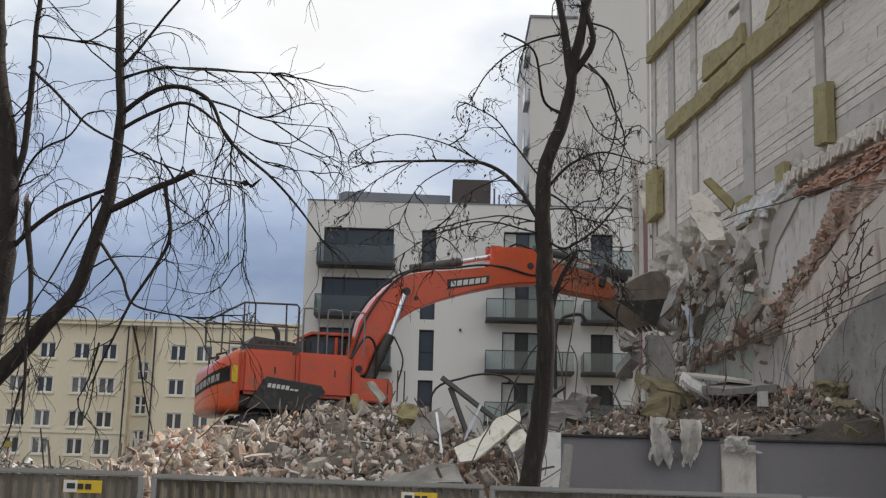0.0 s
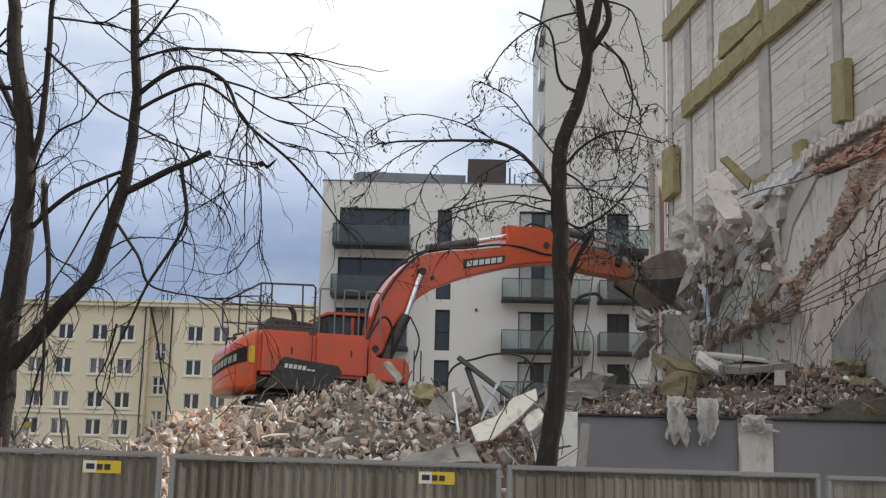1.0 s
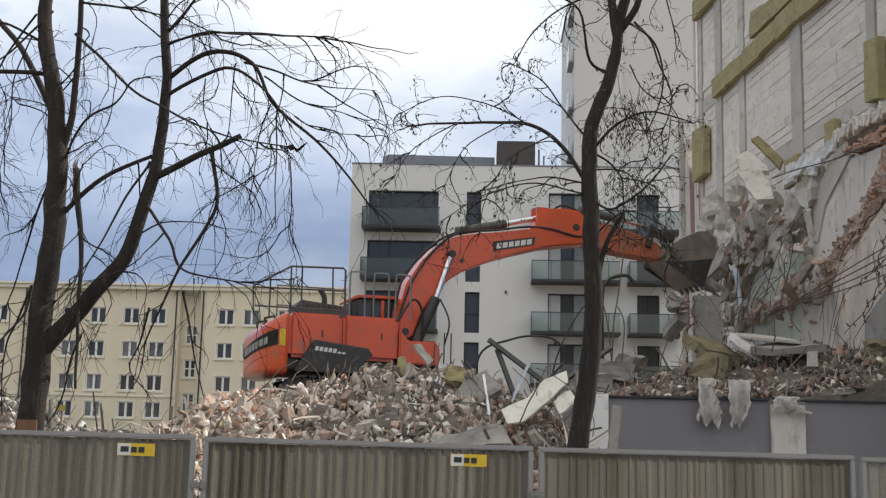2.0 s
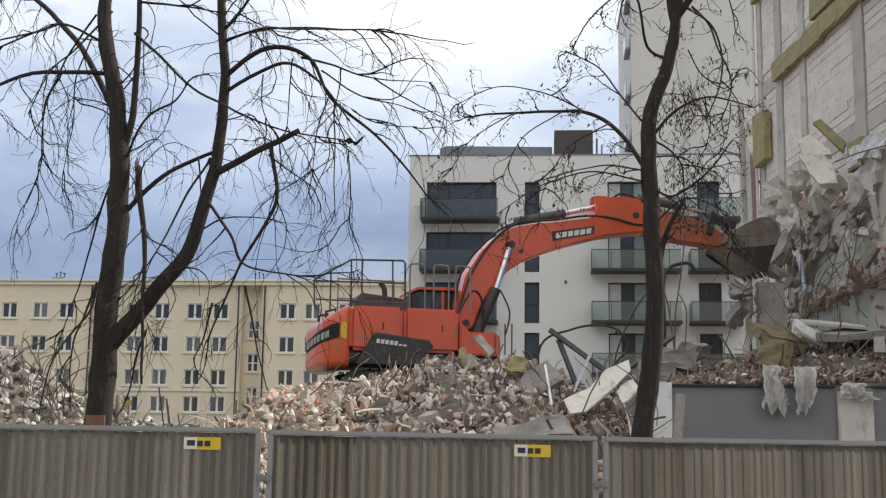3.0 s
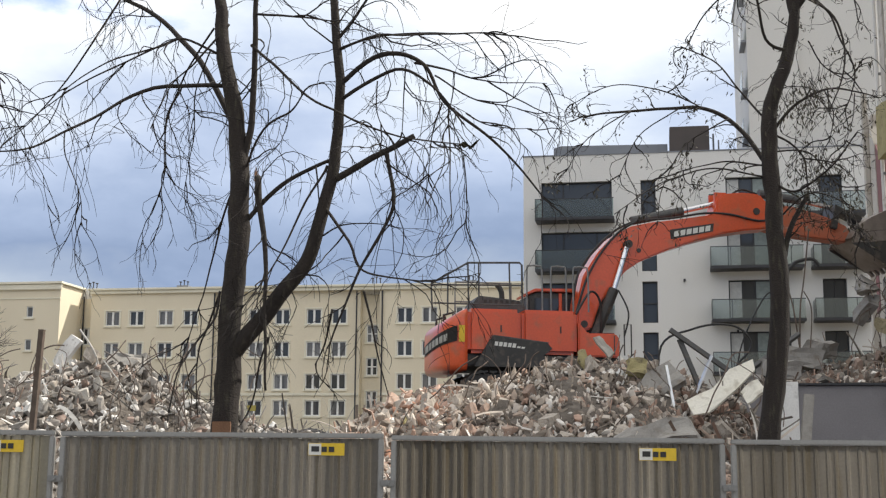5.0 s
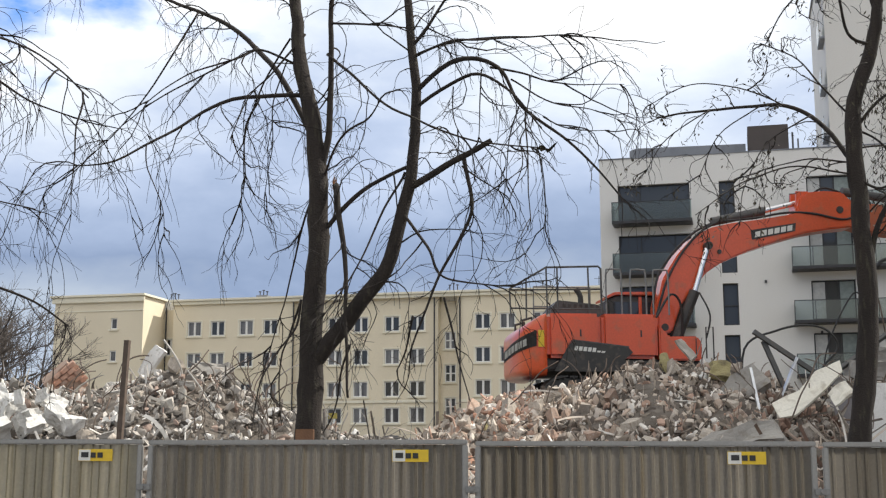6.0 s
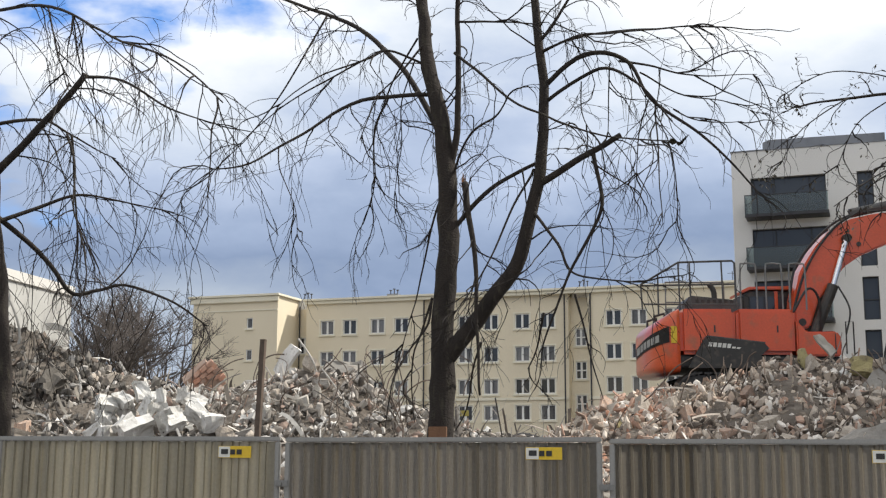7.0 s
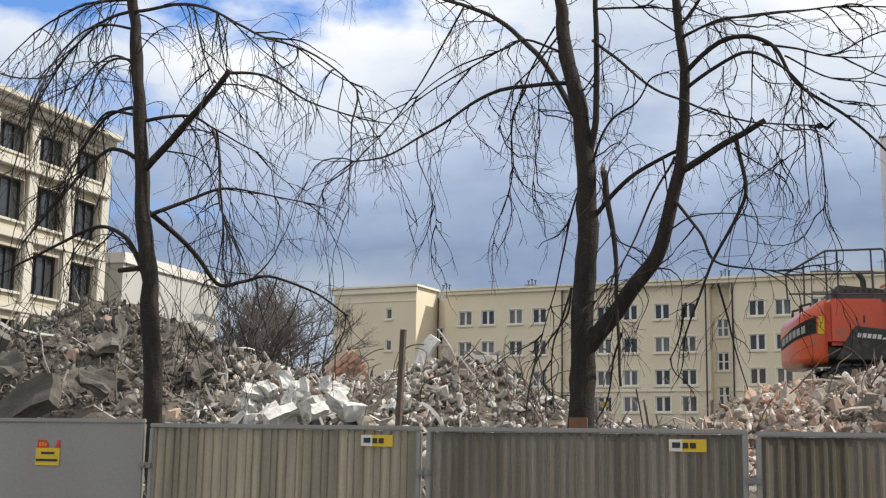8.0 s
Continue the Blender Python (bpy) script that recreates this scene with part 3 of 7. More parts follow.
                bx(bm, xx, xx + 0.04, -1.312, -1.272, zb + 0.002, zb + 1.053)
            part("handrail", bm, "dark_frame", b)
    for k in range(5):
        part("wall_lamp", box(1.3 + 2.9 * (k % 2), 1.42 + 2.9 * (k % 2), -0.12, -0.002, 17.9 - 2.95 * k, 18.05 - 2.95 * k, 0.01), "dark_metal", h)

    t = thing("tower_block", "tall pale grey-rendered tower with a narrow balcony stack", "building", pose(0, 72.6, 0))
    part("wall", box(8.3, 24, 0.35, 14, 19.72, 44), "house_grey", t)
    part("side_wing", box(5.35, 8.296, 0.0, 12, 19.75, 32.0), "house_grey", t)
    part("roof", box(5.25, 8.29, -0.1, 12.1, 32.0, 32.15), "roof_metal", t)
    for k in range(4):
        zb = 20.6 + k * 2.95
        b = part("balcony", box(5.05, 5.345, 0.1, 2.2, zb, zb + 0.12), "roof_metal", t)
        part("railing", box(5.03, 5.06, 0.1, 2.2, zb + 0.12, zb + 1.2), "balcony_glass", b)


def yellow_house():
    """Long five-storey block, yellow render, small white twin-casement windows, two stair recesses."""
    Y = 105.0
    h = thing("apartment_house", "long five-storey pale yellow block of flats with white windows", "building", pose(0, Y, 0))
    tops = [14.9, 12.0, 9.15, 6.85, 3.95]
    cols = [-49.05, -46.75, -43.95, -41.6, -35.5, -33.1, -30.2, -27.9, -21.95, -19.75, -16.8, -14.4, -11.4, -9.0, -6.2, -3.8]
    stair = [(-52.6, -51.2), (-26.0, -24.2)]
    edges = [-51.2, -39.45, -26.0, -24.2, -1.0]
    wall = bmesh.new()

    def bay(a, b, y, wins, z1=16.75):
        xs = sorted({a, b} | {v for x0, x1, _ in wins for v in (x0, x1)})
        for p, q in zip(xs, xs[1:]):
            w = [zs for x0, x1, zs in wins if x0 == p and x1 == q]
            z = 0.0
            for s0, s1 in (sorted(w[0]) if w else []) + [(z1, None)]:
                if s0 > z:
                    bx(wall, p, q, y, y + 0.35, z, s0)
                z = s1
    spans = [(z - 1.35, z) for z in tops]
    todo = []

    def wins_for(a, b):
        r = []
        for c in cols:
            if a < c < b:
                r.append((c - 0.68, c + 0.68, spans))
        return r
    for a, b in ((-51.2, -39.45), (-39.45, -26.0), (-24.2, -1.0)):
        y = 0.0 if a != -39.45 else 0.25
        w = wins_for(a, b)
        bay(a, b, y, w)
        todo += [(x0, x1, z0, z1, y, False) for x0, x1, zs in w for z0, z1 in zs]
    sspans = [(11.95, 13.5), (9.05, 10.6), (6.15, 7.7), (3.3, 4.85)]
    for a, b in stair:
        c = (a + b) / 2
        w = [(c - 0.5, c + 0.5, sspans)]
        bay(a, b, 1.1, w, 16.2)
        todo += [(c - 0.5, c + 0.5, z0, z1, 1.1, True) for z0, z1 in sspans]
    for a, b in ((-51.2, -50.9), (-26.3, -26.0), (-24.2, -23.9)):
        bx(wall, a + 0.002, b - 0.002, 0.36, 1.09, 0, 16.74)
    # projecting end bay with its own small windows
    w = [(-55.8, -55.15, [(z - 1.0, z) for z in (15.05, 12.1, 9.2, 6.3, 3.4)])]
    bay(-61.5, -52.6, -3.2, w, 17.0)
    todo += [(x0, x1, z0, z1, -3.2, None) for x0, x1, zs in w for z0, z1 in zs]
    bx(wall, -52.9, -52.6, -2.849, 1.09, 0, 17.0)
    bx(wall, -61.5, -61.2, -2.849, 9.6, 0, 17.0)
    bx(wall, -61.5, -1.0, 9.6, 9.95, 0, 16.74)
    part("wall", wall, "yellow", h)
    part("roof", box(-51.4, -0.8, -0.45, 10.2, 16.76, 16.95, 0.02), "yellow_trim", h)
    part("roof", box(-61.9, -52.35, -3.6, 10.2, 17.02, 17.22, 0.02), "yellow_trim", h)
    part("cornice", box(-51.3, -0.9, -0.28, -0.005, 16.45, 16.755, 0.03), "yellow_trim", h)
    part("cornice", box(-61.75, -52.45, -3.45, -3.205, 16.5, 17.015, 0.05), "yellow_trim", h)
    part("string_course", box(-61.55, -52.6, -3.27, -3.204, 14.95 + 0.75, 15.05 + 0.75), "yellow_trim", h)
    for a, b in ((-51.15, -39.5), (-24.15, -1.1)):
        part("string_course", box(a, b, -0.1, -0.004, 7.25, 7.5, 0.02), "yellow_trim", h)
    part("string_course", box(-39.4, -26.05, 0.13, 0.245, 7.25, 7.5, 0.02), "yellow_trim", h)
    for x in (-39.35, -26.25, -23.95, -52.35):
        bm = bmesh.new()
        tube(bm, [(x, -0.12 if x > -50 else 0.9, 0), (x, -0.12 if x > -50 else 0.9, 16.4)], 0.07, n=8)
        part("downpipe", bm, "dark_metal", h)
    for x0, x1, z0, z1, y, st in todo:
        rr = random.random()
        w = part("window", box(x0, x1, y + 0.18, y + 0.22, z0, z1), "pane" if rr < 0.55 else "pane_cur", h)
        bm = bmesh.new()
        m = (x0 + x1) / 2
        bars = [(x0, x0 + 0.09), (x1 - 0.09, x1)] + ([(m - 0.09, m + 0.09)] if st is not None else [])
        for a, b in bars:
            bx(bm, a, b, y + 0.08, y + 0.178, z0, z1)
        for a, b in ((z0, z0 + 0.09), (z1 - 0.09, z1)) + (((z0 + 0.72, z0 + 0.82),) if st else ()):
            bx(bm, x0 + 0.09, x1 - 0.09, y + 0.085, y + 0.175, a, b)
        part("window_frame", bm, "win_white", w)
        part("window_sill", box(x0 - 0.16, x1 + 0.16, y - 0.14, y + 0.075, z0 - 0.16, z0 - 0.003, 0.015), "yellow_trim", w)
        if st is not None:
            bm = bmesh.new()
            for a, b in ((x0 - 0.13, x0 - 0.002), (x1 + 0.002, x1 + 0.13)):
                bx(bm, a, b, y - 0.04, y - 0.002, z0, z1 + 0.12)
            bx(bm, x0 - 0.0, x1 + 0.0, y - 0.045, y - 0.002, z1 + 0.004, z1 + 0.12)
            part("surround", bm, "yellow_trim", w)
    # what stands on the roof
    for x, s in ((-51.9, 0.9), (-43.0, 0.55), (-24.9, 1.0), (-16.5, 0.6)):
        c = part("chimney", box(x - s, x + s, 1.2, 2.6, 15.6 if s > 0.8 else 16.95, 17.2 if s > 0.8 else 17.35, 0.02), "white_paint" if s > 0.8 else "roof_metal", h)
        bm = bmesh.new()
        for k in range(3):
            tube(bm, [(x - 0.4 + k * 0.35, 1.8, 17.1), (x - 0.4 + k * 0.35, 1.8, 17.75 + 0.12 * (k % 2))], 0.05, n=5)
            bx(bm, x - 0.5 + k * 0.35, x - 0.3 + k * 0.35, 1.7, 1.9, 17.7 + 0.12 * (k % 2), 17.78 + 0.12 * (k % 2))
        part("flue", bm, "dark_metal", c)
    for x in (-47.2, -33.5, -20.8, -12.0):
        bm = bmesh.new()
        tube(bm, [(x, 2, 16.9), (x, 2, 18.1)], 0.03, n=5)
        tube(bm, [(x - 0.4, 2, 17.9), (x + 0.4, 2, 17.9)], 0.02, n=4)
        part("antenna", bm, "dark_metal", h)


def stone_house():
    """Cream block on the far left: deep cornice, pilasters between tall dark windows."""
    m = Matrix.Translation((-36.6, 41.0, 0)) @ Matrix.Rotation(radians(90 + 7.8), 4, "Z")
    # local x runs away from the far corner towards the camera when negative; the face looks along -y
    h = thing("office_building", "cream stone building with pilasters, deep cornices and dark windows", "building", m)
    L = 40.0
    wall = bmesh.new()
    pitch, n = 2.5, 15
    rows = [(13.1, 14.25), (10.45, 12.1), (7.7, 9.4), (4.9, 6.6), (2.1, 3.8)]
    for k in range(n):
        a = -0.4 - pitch * k
        w0, w1 = a - 1.8, a
        nxt = -0.4 - pitch * (k + 1)
        z = 0.0
        for s0, s1 in sorted(rows) + [(14.75, None)]:
            bx(wall, w0, w1, 0.0, 0.4, z, s0)
            z = s1
        bx(wall, nxt, w0, 0.0, 0.4, 0, 14.75)
    bx(wall, -0.4, 0, 0.0, 0.4, 0, 14.75)
    bx(wall, -0.35, 0, 0.402, 14, 0, 14.75)
    bx(wall, -37.9, -37.6, 0.402, 14, 0, 14.75)
    bx(wall, -38, 0, 14.002, 14.3, 0, 14.75)
    part("wall", wall, "cream", h)
    part("roof", box(-38.2, 0.1, 0.6, 14.2, 15.66, 15.78), "roof_metal", h)
    part("attic", box(-38.1, 0.0, 0.5, 13.9, 15.25, 15.65, 0.03), "cream_light", h)
    for z0, z1, d in ((14.75, 15.0, 0.45), (15.0, 15.25, 0.7), (12.45, 12.85, 0.3), (9.7, 10.05, 0.2), (14.4, 14.55, 0.1), (6.9, 7.2, 0.2), (4.1, 4.35, 0.2)):
        part("cornice", box(-38.2, 0.0 + d * 0.3, -d, -0.002, z0, z1 - 0.003, 0.03), "cream_light", h)
    for k in range(n + 1):
        x = -0.05 - pitch * k
        for z0, z1 in ((0, 4.09), (4.36, 6.89), (7.21, 9.69), (10.06, 12.44), (12.86, 14.39)):
            part("pilaster", box(x - 0.27, x + 0.27, -0.16, -0.004, z0, z1, 0.02), "cream_light", h)
    for k in range(n):
        a = -0.4 - pitch * k
        for z0, z1 in rows:
            w = part("window", box(a - 1.8, a, 0.26, 0.3, z0, z1), "pane", h)
            bm = bmesh.new()
            for x in (a - 1.8, a - 1.22, a - 0.62, a - 0.08):
                bx(bm, x, x + 0.08, 0.18, 0.258, z0, z1)
            bx(bm, a - 1.72, a - 0.08, 0.185, 0.256, z1 - 0.08, z1)
            bx(bm, a - 1.72, a - 0.08, 0.185, 0.256, z0, z0 + 0.08)
            part("window_frame", bm, "dark_frame", w)
            part("window_sill", box(a - 1.82, a + 0.02, -0.12, 0.17, z0 - 0.1, z0 - 0.003), "cream_light", w)
    m = Matrix.Translation((-37.7, 46.7, 0)) @ Matrix.Rotation(radians(90 + 7.8), 4, "Z")
    g = thing("annex_building", "plain white flat-roofed annex behind the rubble", "building", m)
    part("wall", box(-3.5, 5.3, 0, 9, 0, 10.0), "annex_white", g)
    part("roof_edge", box(-3.6, 5.4, -0.12, 9.1, 10.005, 10.5, 0.02), "house_grey", g)
    part("door_frame", box(-3.0, -2.2, -0.06, -0.002, 4.5, 7.2), "roof_metal", g)


# ---- the party wall that the demolition has laid bare ----
WALL = Matrix.Translation((6.23, 35.46, 0)) @ Matrix.Rotation(radians(-82.2), 4, "Z")
# local x runs along the wall from its far end towards the camera, local -y looks at the site


def party_wall():
    g = tagged(new("wall_party"), "bare party wall of whitewashed blocks with concrete posts", "wall", kind="structure")
    g.matrix_world = WALL
    # Unseen: the 25 m depth, and tops stepped to let sun reach the heap.
    part("wall_core", box(0, 5.5, 0.16, 25, 0, 20.6), "joint", g)
    part("wall_core", box(5.502, 16.5, 0.16, 25, 0, 14.6), "joint", g)
    posts = [(0.0, 0.35), (1.54, 2.04), (3.45, 3.87), (7.04, 7.66), (11.07, 11.45), (15.0, 15.5)]
    for a, b in posts:
        part("post", box(a, b, 0.03, 0.158, 3, 20.4 if a < 5 else 14.5, 0.006), "plaster", g)
        part("post_joint", box(b + 0.004, b + 0.03, 0.135, 0.157, 3, 20.4 if a < 5 else 14.5), "machine_black", g)
    beams = [6.35, 9.25, 12.2, 15.1, 18.0]
    for z in beams:
        for (a, b), (c, d) in zip(posts, posts[1:]):
            if z > 13 and a > 3:
                continue
            part("beam", box(b + 0.002, c - 0.002, 0.06, 0.158, z, z + 0.42, 0.006), "plaster", g)
    # block courses between posts and beams
    rnd = random.Random(5)
    lib = []
    for k in range(6):
        bm = bmesh.new()
        gap = 0.045 if k < 3 else 0.003
        bx(bm, 0.003, 0.997, -0.5, 0.5, gap, 1 - gap)
        for v in bm.verts:
            v.co.x += rnd.uniform(-0.002, 0.002)
            v.co.z += rnd.uniform(-0.025, 0.025) * (1 if k < 3 else 0.2)
        ob = part("block", bm, "block")
        lib.append(ob.data)
        bpy.data.objects.remove(ob)
    rest_v, rest_f = [], []
    near = 0
    cells = []
    for (a, b), (c, d) in zip(posts, posts[1:]):
        for z0, z1 in zip([3.0] + [z + 0.43 for z in beams], beams + [20.4]):
            if z0 > 13 and a > 3:
                z1 = min(z1, 14.5)
                if z0 > 14.4:
                    continue
            rows = max(1, round((z1 - z0) / 0.205))
            rh = (z1 - z0) / rows
            low, high = rnd.randint(1, 3), rnd.randint(2, 4)   # courses with raked joints; between them the joints are slushed full
            for r in range(rows):
                x = b + 0.035
                raked = r < low or r >= rows - high or rnd.random() < 0.03
                while x < c - 0.02:
                    w = rnd.uniform(0.7, 2.2)
                    w = min(w, c - 0.01 - x)
                    if w > 0.05 and rnd.random() > 0.006:
                        cells.append((x, z0 + r * rh, w, rh, 0.115 + rnd.uniform(-0.005, 0.005) - (0.02 if rnd.random() < 0.05 else 0), raked))
                    x += w
    for x, z, w, rh, y, raked in cells:
        if near < 290 and 6.0 < x < 15.0 and 9.6 < z < 13.2:
            near += 1
            share("block", lib[near % 3 + (0 if raked else 3)], Matrix.Translation((x, y, z)) @ Matrix.Diagonal((w, 0.085, rh, 1)), g)
        else:
            k = len(rest_v)
            e = 0.009 if raked else 0.0006
            j = [rnd.uniform(-0.005, 0.005) * (1 if raked else 0.15) for _ in range(8)]
            y0, y1, x0, x1, z0, z1 = y - 0.043, y + 0.042, x + 0.002, x + w - 0.002, z + e, z + rh - e
            rest_v += [(x0, y0, z0 + j[0]), (x1, y0, z0 + j[1]), (x1, y1, z0), (x0, y1, z0), (x0, y0, z1 + j[2]), (x1, y0, z1 + j[3]), (x1, y1, z1), (x0, y1, z1)]
            rest_f += [tuple(k + i for i in f) for f in ((3, 2, 1, 0), (4, 5, 6, 7), (0, 1, 5, 4), (1, 2, 6, 5), (2, 3, 7, 6), (3, 0, 4, 7))]
    me = bpy.data.meshes.new("block_courses")
    me.from_pydata(rest_v, [], rest_f)
    me.materials.append(M["block"])
    ob = new("block_courses", me)
    ob.parent = g
    tagged(ob, kind="stuff")

    def slab_of_wool(name, pts, depth, label, lift=0.0):
        bm = extrude(pts, -depth, 0.02)
        bmesh.ops.subdivide_edges(bm, edges=bm.edges[:], cuts=3, use_grid_fill=True)
        for v in bm.verts:
            n = noise.noise_vector(v.co * 2.3) * 0.025 + noise.noise_vector(v.co * 8) * 0.018
            v.co += n
        part(name, bm, "wool", g, label)
    lab = "torn yellow mineral-wool strip stuck to the wall"
    x = -0.02
    for w in (1.25, 1.1, 1.3, 1.2):
        slab_of_wool("insulation_strip", [(x, 15.18), (x + w, 15.2), (x + w, 15.76), (x + 0.01, 15.78)], 0.12, lab)
        x += w + 0.01
    x = 1.66
    hs = (12.76, 12.75, 12.77, 12.8, 12.84, 12.92, 13.0, 12.82, 12.78, 12.77, 12.8)
    for k, w in enumerate((1.2, 1.25, 1.2, 1.15, 1.25, 1.2, 1.2, 1.2, 1.25, 1.2, 1.2)):
        slab_of_wool("insulation_strip", [(x, 12.26 + 0.03 * (k % 2)), (x + w, 12.25 + (0.09 if k in (3, 4) else 0)), (x + w, hs[k]), (x + 0.01, hs[k] + 0.03)], 0.12, lab)
        x += w + 0.01
    slab_of_wool("insulation_patch", [(4.75, 12.92), (6.2, 12.93), (7.5, 12.95), (7.45, 13.5), (6.9, 13.35), (6.2, 13.42), (4.85, 13.62)], 0.12, "ragged yellow wool batt above the strip")
    slab_of_wool("insulation_patch", [(8.9, 12.95), (9.8, 12.95), (9.75, 13.9), (9.45, 13.6)], 0.14, "peeling yellow wool batt")
    slab_of_wool("insulation_pad", [(0.02, 10.2), (1.05, 10.25), (1.06, 11.65), (0.05, 11.72)], 0.18, "upright yellow wool pad on the wall")
    slab_of_wool("insulation_pad", [(11.3, 9.25), (11.85, 9.2), (11.9, 10.45), (11.34, 10.52)], 0.16, "upright yellow wool pad on the wall")
    slab_of_wool("insulation_pad", [(6.95, 8.45), (7.85, 8.45), (7.8, 9.1), (7.0, 9.14)], 0.16, "stained yellow wool pad")
    slab_of_wool("insulation_pad", [(9.25, 8.9), (9.75, 8.9), (9.75, 9.4), (9.25, 9.4)], 0.14, "stained yellow wool pad")
    slab_of_wool("insulation_pad", [(0.3, 7.6), (1.0, 7.5), (1.0, 8.6), (0.35, 8.6)], 0.14, "stained yellow wool pad")
    # drain pipe and the strip of red cladding at the far corner
    t = thing("drain_pipe", "thin white drain pipe down the wall's corner", "pipe", WALL)
    bm = bmesh.new()
    tube(bm, [(-0.12, -0.02, 3.0), (-0.12, -0.02, 20.4)], 0.055, n=8)
    part("pipe", bm, "pipe_white", t)
    for k in range(6):
        part("pipe_clip", box(-0.19, -0.02, -0.03, 0.05, 4 + k * 2.9, 4.06 + k * 2.9), "galv", t)
    t = thing("cladding_strip", "faded red and pale cladding beyond the wall", "cladding", WALL)
    part("panel", box(-2.2, -1.3, 0.1, 0.4, 2, 11.9, 0.02), "plaster_grey", t)
    part("panel", extrude([(-1.25, 3), (-0.5, 3), (-0.5, 8.55), (-0.78, 8.7), (-0.86, 10.9), (-1.2, 11.5)], 0.0, 0.2), "plaster", t)
    part("panel", extrude([(-0.77, 8.72), (-0.49, 8.58), (-0.45, 10.9), (-0.6, 10.6), (-0.84, 10.86)], 0.02, 0.2), "red_cloth", t, "faded red strip")
    part("panel", extrude([(-1.22, 6.0), (-0.95, 6.1), (-0.98, 7.5), (-1.2, 7.3)], -0.03, -0.004), "red_cloth", t, "faded red scrap")
    part("panel", box(-1.75, -1.6, -0.05, 0.09, 2, 12.6), "plaster", t)


white_house()
yellow_house()
stone_house()
party_wall()

# ---- fence ----
TURN = 6.7
FX, FY, PITCH = -1.775, 7.94, 2.16
_c, _s = math.cos(radians(TURN)), math.sin(radians(TURN))


def fence_panel(flat=False, deep=0.007):
    p = thing("hoarding", "plain grey sheet-steel hoarding panel in a tube frame" if flat else "corrugated grey-beige steel hoarding panel in a tube frame", "fence", group="hoarding panels along the site")
    w, h = 2.115, 2.0
    if flat:
        sheet = box(0.03, w - 0.03, -0.004, 0.004, 0.08, h - 0.03)
    else:
        sheet = bmesh.new()
        xs, x, k = [], 0.03, 0
        while x < w - 0.06:
            step = (0.048, 0.005, 0.017, 0.005)[k % 4] if (k // 4) % 3 else (0.022, 0.005, 0.014, 0.005)[k % 4]
            xs.append((x, -deep if k % 4 in (0, 1) else deep))
            x += step
            k += 1
        xs.append((w - 0.03, -deep))
        a = [[sheet.verts.new((px, py + dy, z)) for px, py in xs] for dy, z in ((0, 0.08), (0, h - 0.03))]
        for i in range(len(xs) - 1):
            sheet.faces.new((a[0][i], a[0][i + 1], a[1][i + 1], a[1][i]))
        bmesh.ops.solidify(sheet, geom=sheet.faces[:], thickness=0.002)
    part("sheet", sheet, "sheet_flat" if flat else "sheet", p)
    part("top_rail", box(0.0, w, -0.018, 0.018, h - 0.028, h + 0.004, 0.006), "sheet_flat", p)
    part("bottom_rail", box(0.0, w, -0.02, 0.02, 0.045, 0.085, 0.006), "galv", p)
    for x in (-0.002, w - 0.034):
        part("post", box(x, x + 0.036, -0.017, 0.018, 0.0, h - 0.03, 0.006), "sheet_flat", p)
    return p


def maker_sign(parent, x, z):
    s = part("sign_plate", box(x, x + 0.235, -0.024, -0.0185, z, z + 0.078), "sign_yellow", parent, "small yellow and white maker's plate")
    part("white_field", box(x + 0.003, x + 0.085, -0.0262, -0.0242, z + 0.003, z + 0.075), "sign_white", s)
    for a, b, c, d in ((0.022, 0.072, 0.024, 0.058), (0.088, 0.122, 0.022, 0.056), (0.134, 0.17, 0.022, 0.056)):
        part("mark", box(x + a, x + b, -0.0285, -0.0264, z + c, z + d), "sign_black", s)


def fence_at(k, dz=0.0):
    z = -0.03 - 0.012 * (k - 2) + dz
    return pose(FX + (k - 2) * PITCH * _c, FY + (k - 2) * PITCH * _s, z, 0, random.Random(k).uniform(0.02, 0.22), TURN)


proto, shallow = fence_panel(), fence_panel(deep=0.0028)
signed = []
for k in range(9):
    if k == 1:
        ob = proto
        ob.matrix_world = fence_at(k)
    elif k == 3:
        ob = shallow
        ob.matrix_world = fence_at(k)
    else:
        ob = copy_thing(proto if k < 3 else shallow, fence_at(k))
    if k == 0:   # a panel whose bright warm sheen is put into its colour
        for child in ob.children:
            if child.name.startswith("sheet"):
                child.data = child.data.copy()
                child.data.materials[0] = M["sheet_sheen"]
    if k < 3:
        signed.append(ob)
for ob, x in zip(signed, (1.68, 1.63, 1.575)):
    maker_sign(ob, x, 1.862)
flat_proto = fence_panel(True)
flat_proto.matrix_world = fence_at(-1, 0.02)
for k in (-2, -3, -4):
    copy_thing(flat_proto, fence_at(k, 0.02))
ws = part("warning_sign", box(1.176, 1.39, -0.012, -0.0065, 1.652, 1.782), "sign_yellow", flat_proto, "torn yellow and red warning notice")
part("red_field", extrude([(1.184, 1.784), (1.288, 1.784), (1.283, 1.81), (1.262, 1.838), (1.19, 1.84)], -0.012, -0.0065), "sign_red", ws)
part("emblem", extrude([(1.345, 1.784), (1.386, 1.784), (1.386, 1.842), (1.372, 1.84)], -0.012, -0.0065), "sign_red", ws)
for a, b, c, d in ((1.205, 1.222, 1.795, 1.825), (1.23, 1.247, 1.795, 1.825), (1.254, 1.271, 1.795, 1.82)):
    part("text_bar", box(a, b, -0.0145, -0.0125, c, d), "sign_orange", ws)
for a, b, c, d in ((1.225, 1.345, 1.735, 1.752), (1.182, 1.375, 1.682, 1.70)):
    part("text_bar", box(a, b, -0.0145, -0.0125, c, d), "sign_black", ws)


